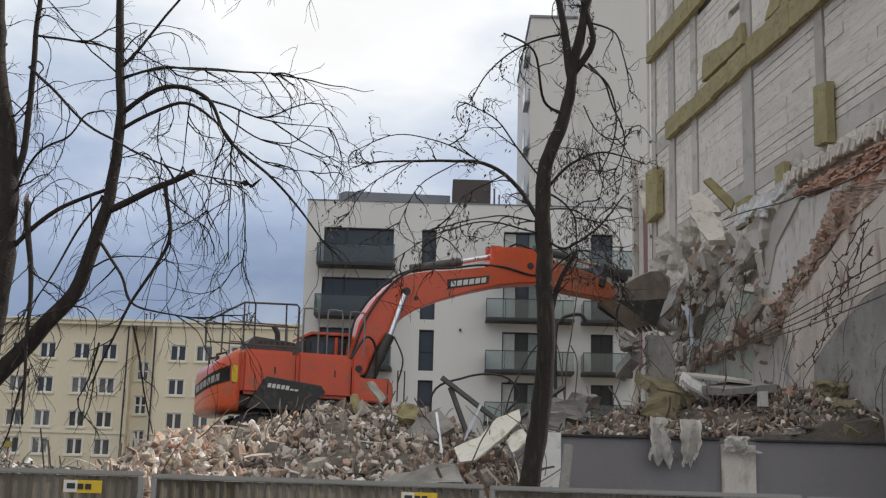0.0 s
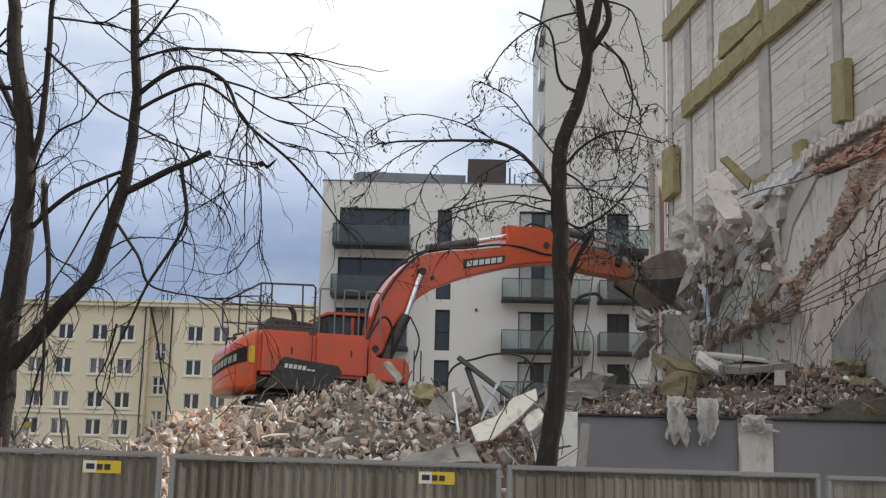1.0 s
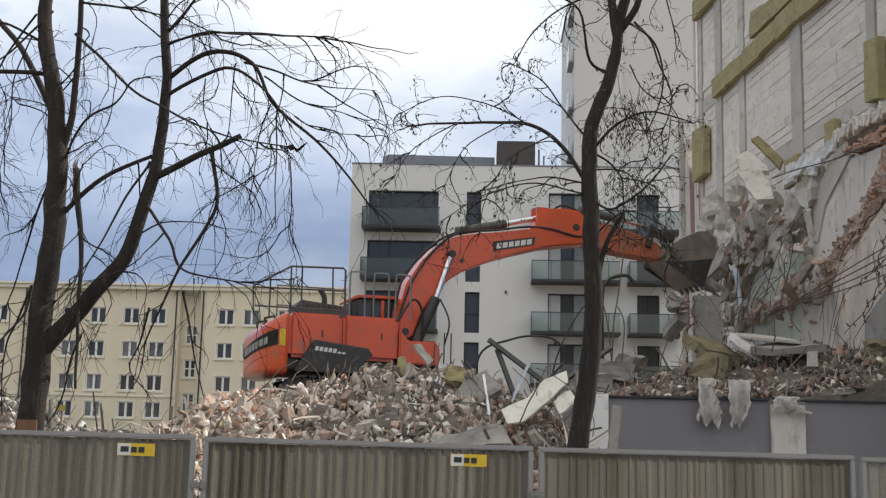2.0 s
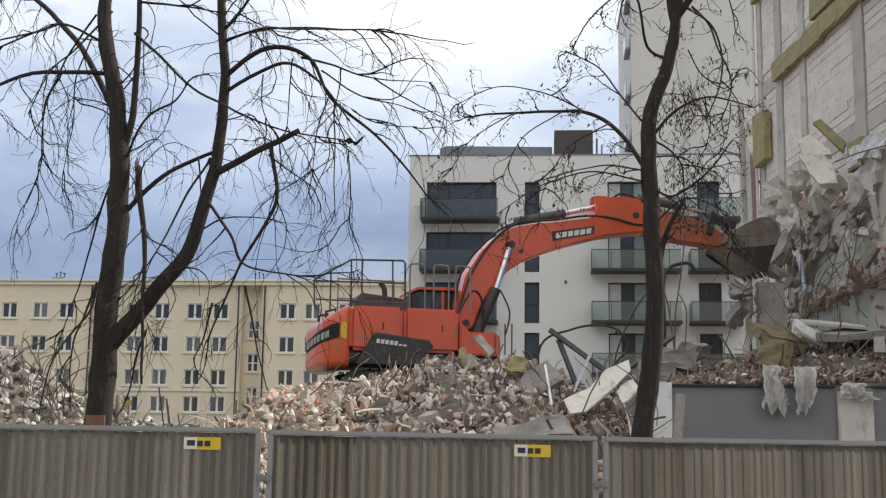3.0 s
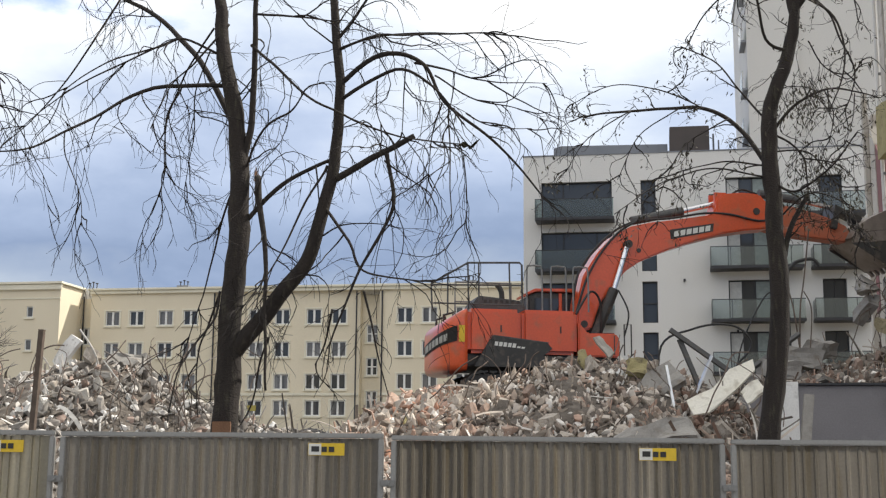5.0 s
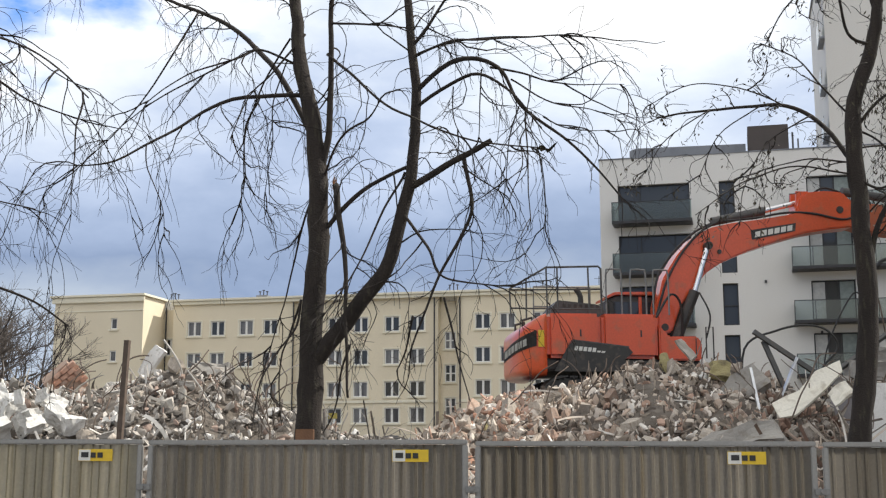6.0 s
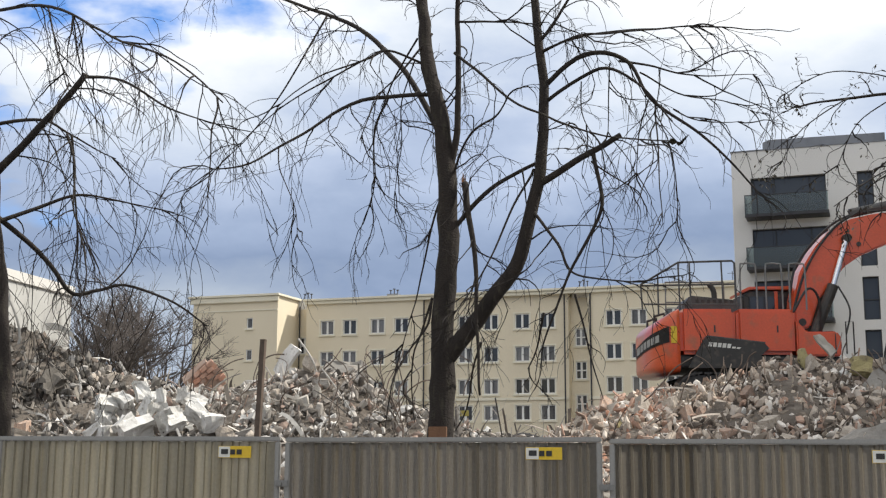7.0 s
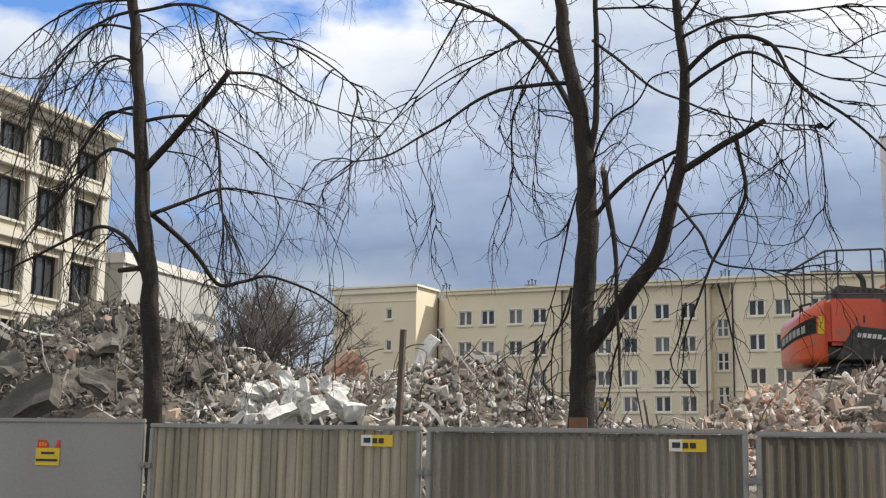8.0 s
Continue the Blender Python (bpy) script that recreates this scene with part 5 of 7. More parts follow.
# ---- things on the cut-off floor ----
def draped(name, label, x0, x1, ztop, zbot, seed):
    t = thing(name, label, "torn felt")
    bm = bmesh.new()
    n, k = 14, 18
    rows = []
    for j in range(k + 1):
        v = j / k
        row = []
        for i in range(n + 1):
            u = i / n
            w = (x1 - x0) * (1 - 0.3 * math.sin(v * 3.0 + seed) + 0.25 * noise.noise((v * 5, seed, 0)))
            x = x0 + w * u + 0.09 * noise.noise((v * 4, seed, 3)) + 0.02 * noise.noise((u * 4, v * 4, seed))
            drop = v * (1 + 0.3 * noise.noise((u * 5, seed, 9)))
            zz = ztop + (zbot - ztop) * drop + 0.02 * noise.noise((u * 4, v * 4, seed + 2))
            y = 20.98 - 0.07 * abs(noise.noise((u * 3, v * 2, seed))) - 0.05 * math.sin(u * 11 + seed) - 0.03 + 0.3 * max(0, 0.25 - v)
            row.append(bm.verts.new((x, y - 0.02, zz)))
        rows.append(row)
    for j in range(k):
        for i in range(n):
            bm.faces.new((rows[j][i], rows[j][i + 1], rows[j + 1][i + 1], rows[j + 1][i]))
    bmesh.ops.solidify(bm, geom=bm.faces[:], thickness=0.015)
    part("sheet", bm, "rag", t, smooth=True)


draped("torn_felt", "dusty white felt hanging over the grey wall", 3.62, 4.0, 3.42, 2.68, 1)
draped("torn_felt", "dusty white felt strip hanging over the wall", 4.15, 4.42, 3.4, 2.66, 4)
draped("torn_felt", "pale torn sheet over the pilaster's head", 4.86, 5.42, 3.14, 2.86, 7)
board("wool_slab", "yellow wool batt on the rubble", "insulation", pose(4.35, 23.6, 4.15, 25, 12, 20), 1.0, 0.7, 0.2, "wool_dirty", 0.08)
board("wool_slab", "yellow wool batt tipped on end", "insulation", pose(4.2, 23.0, 3.75, 70, 20, 0), 0.6, 0.6, 0.14, "wool_dirty", 0.08)
board("foam_board", "white board lying on the rubble", "board", pose(5.35, 23.8, 4.42, 12, 6, -5), 1.4, 0.5, 0.05, "plaster", 0.04)
board("concrete_slab", "brown-grey slab lying on the rubble", "slab", pose(5.7, 23.5, 4.18, 10, -5, 8), 1.4, 0.7, 0.14, "concrete", 0.07)
board("foam_board", "white board sliding off the slab", "board", pose(4.95, 23.5, 4.22, 40, 30, 10), 0.7, 0.4, 0.06, "styro", 0.02)
board("plastic_cone", "small white block on the rubble", "block", pose(6.05, 22.9, 3.95, 0, 0, 10), 0.16, 0.14, 0.28, "styro", 0.01)
board("wool_slab", "grey-green wool roll on the wall's top", "insulation", pose(7.2, 21.7, 3.25, 5, 4, 5), 1.5, 0.3, 0.16, "wool_dirty", 0.06)
for _x, _y, _z, _q in ((7.2, 22.3, 3.75, 0.7), (7.6, 21.8, 3.45, 0.7), (6.7, 21.9, 3.42, 0.6), (7.3, 22.9, 4.15, 0.6)):
    board("wool_slab", "dirty olive wool lump sagging on the rubble", "insulation", pose(_x, _y, _z, 20 * _q, 14, 40 * _x), _q, _q * 0.6, 0.3, "wool_dirty", 0.1)
board("wool_slab", "yellow-brown wool lump on the wall's top", "insulation", pose(7.5, 21.75, 3.3, 30, 4, 15), 1.0, 0.6, 0.3, "wool_dirty", 0.1)
for i, (x, y, z, s) in enumerate(((2.5, 24.0, 3.75, 0.8), (2.0, 22.8, 3.45, 0.7), (3.0, 25.0, 4.0, 0.7), (1.5, 22.4, 3.2, 0.6))):
    board("concrete_block", "grey broken concrete block on the cut-off floor", "slab", pose(x, y, z, 8 * i, 10 - 7 * i, 30 * i), s, s * 0.6, s * 0.45, "concrete", 0.06)

# low dark tarpaulin heap between the two long heaps
t = thing("tarpaulin_heap", "low heap under a dark grey tarpaulin", "tarpaulin")
bm = bmesh.new()
rows = []
for j in range(13):
    row = []
    for i in range(25):
        u, v = i / 24, j / 12
        e = math.sin(math.pi * u) ** 0.5 * math.sin(math.pi * v) ** 0.5
        x, y = -8.6 + 3.6 * u, 22.5 + 3.0 * v
        row.append(bm.verts.new((x, y, -0.05 + (2.42 + 0.12 * noise.noise((x * 1.5, y, 0))) * e)))
    rows.append(row)
for j in range(12):
    for i in range(24):
        bm.faces.new((rows[j][i], rows[j][i + 1], rows[j + 1][i + 1], rows[j + 1][i]))
bmesh.ops.solidify(bm, geom=bm.faces[:], thickness=0.01)
part("sheet", bm, "tarp", t, smooth=True)


t = thing("site_sign", "small yellow notice board on a post at the site's back", "sign", pose(-9.22, 27.05, 0))
part("post", box(-0.02, 0.02, 0.0, 0.04, -0.05, 2.98), "galv", t)
part("plate", box(-0.08, 0.14, -0.02, -0.004, 2.87, 3.0, 0.006), "sign_olive", t)


def cable(label, pts, r, material="rubber"):
    t = thing("cable", label, "cable")
    bm = bmesh.new()
    tube(bm, smooth_line(pts, 6), r, n=6)
    part("sheath", bm, material, t)


cable("loop of black cable rising from the rubble", [(-0.1, 22.0, 2.7), (-0.05, 22.0, 3.8), (0.5, 22.0, 4.1), (0.97, 22.0, 4.18), (1.32, 22.0, 4.09), (1.49, 22.0, 3.79), (1.2, 22.0, 3.4), (1.1, 22.0, 2.8)], 0.02)
cable("thin cable curving out of the rubble", [(1.2, 22.2, 2.9), (1.3, 22.2, 3.7), (1.57, 22.2, 4.36), (1.84, 22.2, 4.75), (1.98, 22.2, 4.5)], 0.014)
cable("bent black pipe above the torn floor", [(2.36, 24.2, 3.4), (2.34, 24.2, 5.2), (2.45, 24.2, 5.52), (2.58, 24.2, 5.61), (2.83, 24.2, 5.64), (2.95, 24.2, 5.5)], 0.035)
cable("bare wire standing in the rubble", [(2.5, 24.0, 3.5), (2.54, 24.0, 4.62), (2.63, 24.0, 5.21), (2.76, 24.0, 6.2)], 0.014, "rust")
cable("bare wire standing in the rubble", [(2.55, 24.0, 3.5), (2.42, 24.0, 4.68), (2.3, 24.0, 5.15)], 0.014, "rust")
cable("bare wire standing in the rubble", [(2.65, 24.0, 3.5), (2.75, 24.0, 4.6), (2.62, 24.0, 5.0)], 0.012, "rust")


# ---- what still hangs on the party wall ----
def remnants():
    g = tagged(new("wall_remnant"), "torn plastered walls of the pulled-down house, still on the party wall", "wall remnant", kind="structure")
    g.matrix_world = WALL
    part("plaster_sheet", crumple(extrude([(7.9, 2.6), (13.0, 2.6), (14.6, 8.2), (12.2, 8.15), (10.6, 8.3), (9.5, 8.5), (8.9, 8.0), (8.4, 7.6), (8.15, 6.6), (7.8, 5.2)], -0.16, 0.1), 0.03, 1.1), "plaster_grey", g, "smooth grey plaster")
    part("plaster_sheet", crumple(extrude([(9.6, 8.4), (8.7, 7.7), (8.6, 6.9), (8.85, 6.85), (9.31, 7.55), (10.67, 8.36)], -0.21, -0.1), 0.02, 1.1), "plaster", g, "paler plaster")
    part("plaster_sheet", crumple(extrude([(10.9, 2.6), (16.5, 2.6), (16.5, 8.3), (15.2, 8.2), (13.9, 7.7), (12.4, 7.0), (10.5, 6.2), (9.9, 5.7), (10.5, 4.6)], -0.34, -0.1), 0.04, 1.1), "plaster_pink", g, "pinkish stained plaster")
    part("plaster_sheet", crumple(extrude([(3.0, 2.6), (7.95, 2.6), (8.0, 5.6), (7.6, 6.9), (6.9, 7.1), (6.0, 6.7), (5.2, 7.0), (4.2, 6.2), (3.2, 6.3)], -0.14, 0.1), 0.05, 1.1), "plaster_green", g, "pale green plaster")
    part("plaster_sheet", crumple(extrude([(11.3, 2.6), (16.5, 2.6), (16.5, 6.2), (13.6, 5.75), (12.4, 5.3), (11.45, 4.85)], -0.40, -0.2), 0.03, 1.1), "concrete", g, "darker grey render")

    def band(upper, lower, depth, amp, material, label, nu=90, nv=14):
        """Rough torn masonry between two lines of (along, height), proud of the wall, with ragged edges."""
        bm = bmesh.new()
        rows = []
        for i in range(nu + 1):
            u = i / nu * (len(upper) - 1)
            k = min(int(u), len(upper) - 2)
            f = u - k
            a = Vector(upper[k]).lerp(Vector(upper[k + 1]), f)
            b = Vector(lower[k]).lerp(Vector(lower[k + 1]), f)
            a += (a - b).normalized() * 0.14 * noise.noise((a.x * 3.1, a.y * 3.1, 1))
            b += (b - a).normalized() * 0.14 * noise.noise((b.x * 3.1, b.y * 3.1, 5))
            row = []
            for j in range(nv + 1):
                p = a.lerp(b, j / nv)
                q = Vector((p.x, 0, p.y))
                y = -depth - amp * noise.noise(q * 3.0) - 0.6 * amp * noise.noise(q * 8.0) - 0.3 * amp * noise.noise(q * 17.0)
                if j in (0, nv) or i in (0, nu):
                    y = 0.05
                row.append(bm.verts.new((p.x + 0.03 * noise.noise(q * 9.0), y, p.y + 0.03 * noise.noise(q * 9.0 + Vector((4, 0, 0))))))
            rows.append(row)
        for p, q in zip(rows, rows[1:]):
            for j in range(nv):
                bm.faces.new((p[j], q[j], q[j + 1], p[j + 1]))
        bmesh.ops.recalc_face_normals(bm, faces=bm.faces[:])
        part("torn_edge", bm, material, g, label)

    def torn(s0, z0, s1, z1, wide, y0, y1, material, amp, label, steps=14):
        rr = random.Random(int(s0 * 10))
        up = [(s0 + (s1 - s0) * k / steps, z0 + (z1 - z0) * k / steps + wide * rr.uniform(0.55, 1.2)) for k in range(steps + 1)]
        lo = [(s0 + (s1 - s0) * k / steps, z0 + (z1 - z0) * k / steps - wide * rr.uniform(0.4, 1.1)) for k in range(steps, -1, -1)]
        bm = extrude(up + lo, y0, y1)
        bmesh.ops.triangulate(bm, faces=bm.faces[:])
        part("torn_edge", crumple(bm, amp, 2.6, 2), material, g, label)
    band([(9.9, 9.08), (12.3, 9.0), (15.8, 8.9)], [(10.35, 8.6), (12.5, 8.55), (15.8, 8.4)], 0.10, 0.05, "chunk", "broken edge of whitewashed masonry")
    band([(10.4, 8.58), (12.4, 8.54), (13.7, 8.46), (15.8, 8.38)], [(10.5, 8.42), (12.1, 8.16), (13.3, 7.75), (15.8, 7.5)], 0.17, 0.07, "red_seam", "exposed seam of red brick")
    band([(12.9, 8.0), (12.44, 8.0), (11.39, 7.23), (10.27, 6.63), (9.21, 6.08)], [(15.2, 7.6), (13.65, 7.33), (12.12, 6.9), (11.2, 6.42), (9.93, 5.82)], 0.36, 0.10, "torn_brown", "torn brown brickwork")
    torn(3.2, 5.6, 9.9, 5.85, 0.18, -0.26, -0.02, "torn_brown", 0.09, "torn edge of the floor below", 20)
    torn(3.0, 6.5, 9.0, 8.1, 0.38, -0.34, 0.0, "plaster", 0.14, "torn edge of the upper floor", 18)
    r = random.Random(31)
    # toothed white blocks and the red brick seam below them
    for k in range(44):
        u = k / 43
        s, z = 10.0 + 5.6 * u, 8.86 - 0.14 * u + r.uniform(-0.04, 0.04)
        share("block", CHUNKS["block"][2 + 3 * (k % 2)], Matrix.Translation((s, -0.2 - 0.06 * r.random(), z)) @ Euler((r.uniform(-.12, .12), 0.45 + r.uniform(-.15, .15), r.uniform(-.15, .15))).to_matrix().to_4x4() @ Matrix.Diagonal((r.uniform(0.07, 0.11), 0.32, r.uniform(0.5, 0.8), 1)), g)
    for k in range(150):
        u = r.random()
        s = 10.5 + 5.2 * u
        z = 8.5 - (0.1 + 0.55 * u) * r.random() - 0.02 * u
        share("brick", CHUNKS["brick"][r.choice((2, 5))], Matrix.Translation((s, -0.2 - 0.06 * r.random(), z)) @ Euler((r.gauss(0, .12), r.gauss(0, .12), r.gauss(0, .2))).to_matrix().to_4x4() @ Matrix.Diagonal((0.2, 0.14, 0.11, 1)), g)
    for k in range(120):
        u = r.random()
        s = 13.4 + (9.5 - 13.4) * u + r.gauss(0, 0.2)
        z = 7.75 + (5.95 - 7.75) * u + r.gauss(0, 0.13)
        q = 0.05 + 0.1 * r.random() ** 2
        share("brick", CHUNKS[r.choice(("brick", "chunk_brown", "chunk_brown", "chunk"))][r.randrange(7)], Matrix.Translation((s, -0.42 - 0.06 * r.random(), z)) @ spin(r).to_4x4() @ Matrix.Diagonal((q * 1.3, q, q, 1)), g)
    # ledge of lumps that sags across the wall
    for k in range(95):
        u = r.random()
        s = 3.2 + 6.8 * u
        z = 5.6 + 0.25 * u + r.gauss(0, 0.24)
        q = 0.09 + 0.25 * r.random() ** 2
        share("rubble_chunk", CHUNKS[r.choice(("chunk", "chunk_brown", "plaster"))][r.randrange(7)], Matrix.Translation((s, -0.3 - 0.35 * r.random(), z)) @ spin(r).to_4x4() @ Matrix.Diagonal((q * 1.3, q, q, 1)), g)
    # broken edge of the storey above
    for k in range(120):
        u = r.random()
        s = 2.6 + 6.4 * u
        z = 6.2 + 1.9 * math.sin(u * 2.6 + 0.25) + r.gauss(0, 0.35) - 0.3
        q = 0.1 + 0.38 * r.random() ** 2.2
        share("rubble_chunk", CHUNKS[r.choice(("chunk", "plaster", "plaster", "chunk_brown"))][r.randrange(7)], Matrix.Translation((s, -0.22 - 0.4 * r.random(), z)) @ spin(r).to_4x4() @ Matrix.Diagonal((q * 1.3, q, q, 1)), g)


remnants()


def wall_board(name, label, cat, s, y, z, rot, dims, material, amp=0.03):
    return board(name, label, cat, WALL @ pose(s, y, z, *rot), *dims, material, amp)


def facing_board(name, label, cat, s, y, z, tilt, pts, thick, material, amp=0.02):
    """A loose plate held out from the wall, its face turned towards the street."""
    p = WALL @ Vector((s, y, z))
    return board(name, label, cat, pose(*p, *tilt), 1.0, 1.0, thick, material, amp, pts)


facing_board("concrete_slab", "pale broken slab leaning on the wall", "slab", 6.55, -0.75, 9.14, (62, 0, -12), [(-0.42, 0.20), (-0.12, 0.36), (0.30, -0.12), (0.36, -0.30), (-0.10, -0.36), (-0.26, -0.30)], 0.13, "block", 0.05)
facing_board("concrete_slab", "pale broken slab hanging from the storey edge", "slab", 6.95, -0.9, 8.52, (66, 4, -16), [(-0.40, 0.34), (0.10, 0.36), (0.38, 0.05), (0.50, -0.44), (0.10, -0.48), (-0.15, -0.10)], 0.14, "block", 0.05)
facing_board("wool_slab", "yellow wool batt leaning behind a slab", "insulation", 6.6, -0.42, 9.42, (78, 0, -14), [(-0.36, 0.34), (-0.20, 0.42), (0.36, -0.22), (0.28, -0.46)], 0.16, "wool")
for _s, _y, _z, _q in ((2.7, -0.6, 8.3, 0.62), (3.4, -0.7, 8.75, 0.55), (3.0, -0.75, 7.85, 0.6), (4.2, -0.6, 8.3, 0.6), (5.0, -0.65, 8.7, 0.5)):
    wall_board("concrete_lump", "dusty rolled lump torn from the floor above", "rubble", _s, _y, _z, (70, 40 * _q * _s, 20), (_q, _q * 0.75, _q * 0.6), "plaster", 0.09)
for _s, _z, _l, _h, _a in ((7.75, 8.62, 0.62, 0.46, 4), (8.45, 8.68, 0.75, 0.34, -6), (9.2, 8.6, 0.7, 0.36, 8), (9.85, 8.66, 0.6, 0.3, -4), (8.9, 8.42, 0.5, 0.22, 14)):
    wall_board("concrete_slab", "white broken plate along the storey edge", "slab", _s, -0.3, _z, (86, _a, 0), (_l, _h, 0.1), "styro", 0.05)
wall_board("concrete_slab", "grey lump of floor slab still held by its bars", "slab", 3.6, -0.7, 7.1, (65, -20, 15), (1.0, 0.7, 0.25), "concrete", 0.08)
wall_board("concrete_slab", "grey lump of floor slab still held by its bars", "slab", 4.3, -0.6, 7.9, (75, 30, 5), (0.9, 0.6, 0.2), "plaster_grey", 0.08)
wall_board("metal_flashing", "crumpled bright flashing hanging from the slab", "metal sheet", 5.0, -0.62, 6.4, (85, 70, 0), (1.1, 0.22, 0.03), "foil", 0.06)
wall_board("metal_flashing", "short crumpled bright metal flashing", "metal sheet", 3.2, -0.8, 6.0, (85, 75, 10), (0.6, 0.25, 0.03), "foil", 0.06)


def wires(name, label, starts, seed, m=WALL, drop=(0.8, 2.6), r=0.008):
    """Bent reinforcing bars: each from its start, sagging down and outwards."""
    rr = random.Random(seed)
    t = thing(name, label, "reinforcing bars", m)
    for s, y, z in starts:
        n = 7
        L = rr.uniform(*drop)
        d = Vector((rr.uniform(-0.5, 0.5), rr.uniform(-0.6, -0.1), rr.uniform(-0.6, 0.3)))
        p = Vector((s, y, z))
        pts = [p.copy()]
        for i in range(n):
            d = (d + Vector((rr.gauss(0, 0.34), rr.gauss(0, 0.18), -0.24))).normalized()
            p = p + d * L / n
            p.y = min(p.y, -0.3) if m is WALL else p.y
            pts.append(p.copy())
        bm = bmesh.new()
        tube(bm, smooth_line(pts, 3), r * rr.uniform(0.8, 1.5), n=4)
        part("bar", bm, "rust", t)


rr = random.Random(77)
for k in range(6):
    a = 3.0 + k * 1.0
    wires("rebar_tangle", "rusty bent reinforcing bars hanging from the torn floor", [(a + rr.uniform(0, 1.0), -0.3 - 0.4 * rr.random(), 6.4 + rr.uniform(-0.5, 1.3)) for _ in range(8)], 200 + k)
for k in range(3):
    a = 9.5 + k * 1.8
    wires("rebar_tangle", "thin rusty bars hanging over the plaster", [(a + rr.uniform(0, 1.8), -0.45, 5.2 + rr.uniform(-0.8, 2.2)) for _ in range(9)], 300 + k, drop=(0.6, 1.8), r=0.006)
t = thing("rebar_run", "long straight reinforcing bars slanting across the wall", "reinforcing bars", WALL)
for k in range(4):
    bm = bmesh.new()
    tube(bm, smooth_line([(15.8, -0.6, 6.3 - 0.22 * k), (12.0, -0.75 - 0.03 * k, 5.85 - 0.15 * k), (6.7, -0.6, 5.4 + 0.05 * k)], 4), 0.012, n=4)
    part("bar", bm, "rust", t)
def knotted_wire(label, pts, seed):
    r = random.Random(seed)
    t = thing("hanging_wire", label, "wire", WALL)
    bm = bmesh.new()
    ln = smooth_line([(s, -0.75 + r.uniform(-0.1, 0.1), z) for s, z in pts], 5)
    ln = [p + Vector((r.gauss(0, .025), r.gauss(0, .03), r.gauss(0, .025))) for p in ln]
    tube(bm, ln, 0.013, 0.008, n=5)
    part("strand", bm, "rubber", t)
    bm = bmesh.new()
    for p in ln[1:]:
        for q in range(r.randint(0, 2)):
            a = p + Vector((r.gauss(0, .02), 0, r.gauss(0, .02)))
            d = Vector((r.gauss(0, 1), r.gauss(0, .4), r.gauss(0.2, .8))).normalized()
            tube(bm, [a, a + d * r.uniform(0.05, 0.11)], 0.022, 0.008, n=5)
    part("scrap_fringe", bm, "rust", t, kind="stuff")


for _k, _p in enumerate(([(14.5, 7.0), (13.73, 6.76), (13.28, 6.28), (12.96, 5.7), (12.49, 5.14), (11.4, 4.56)], [(14.38, 6.87), (14.02, 6.44), (13.76, 5.88), (12.93, 5.29), (12.17, 4.75)], [(13.17, 6.78), (12.56, 6.52), (11.92, 6.37), (10.98, 6.02)], [(14.8, 6.4), (13.65, 5.9), (12.71, 5.53), (12.2, 5.5)])):
    knotted_wire("dark wire hanging before the wall, knotted with scraps", _p, 500 + _k)
cable("dark cable sagging along the torn storey edge", [WALL @ Vector((s, -0.6, z)) for s, z in ((7.36, 8.6), (8.74, 8.47), (10.57, 8.22), (11.93, 8.11), (13.6, 7.9), (15.4, 8.0))], 0.014)
t = thing("concrete_column", "stump of a concrete column under the bucket", "column", pose(5.35, 29.6, 0))
part("shaft", crumple(box(-0.3, 0.3, -0.28, 0.28, 3.2, 6.0), 0.05, 1.5), "concrete", t)
for x, y, z, s, k in ((0.15, -0.1, 6.25, 0.75, 0), (-0.65, -0.1, 5.9, 0.95, 4), (-0.75, 0, 5.3, 0.8, 2)):
    share("rubble_chunk", CHUNKS["concrete"][k], Matrix.Translation((x, y, z)) @ Euler((0.3, 0.5, k)).to_matrix().to_4x4() @ Matrix.Diagonal((s, s * 0.8, s * 0.75, 1)), t)
wires("rebar_tangle", "bars trailing below the bucket", [(4.4 + rr.uniform(0, 1.0), 29.4, 5.6 + rr.uniform(-0.4, 0.6)) for _ in range(12)], 400, m=pose(0, 0, 0), drop=(0.8, 1.9), r=0.009)
wires("rebar_tangle", "rusty bars sticking out of the heap's shoulder", [(0.2 + rr.uniform(-0.9, 1.4), 19.6 + rr.uniform(-0.6, 1.2), 3.2 + rr.uniform(-0.3, 0.5)) for _ in range(16)], 401, m=pose(0, 0, 0), drop=(0.7, 1.6), r=0.008)
wires("rebar_tangle", "rusty bars curling over the heap", [(-2.6 + rr.uniform(-0.4, 0.6), 20.3 + rr.uniform(-0.4, 0.4), 3.45 + rr.uniform(-0.1, 0.3)) for _ in range(8)], 402, m=pose(0, 0, 0), drop=(0.5, 1.2), r=0.008)
for k in range(3):
    wires("rebar_tangle", "tangle of rusty wire in the long heap", [(-6.2 - 0.8 * k + rr.uniform(-0.7, 0.7), 15.0 + rr.uniform(-0.8, 1.0), 3.0 - 0.1 * k + rr.uniform(-0.3, 0.45)) for _ in range(18)], 410 + k, m=pose(0, 0, 0), drop=(0.5, 1.4), r=0.007)


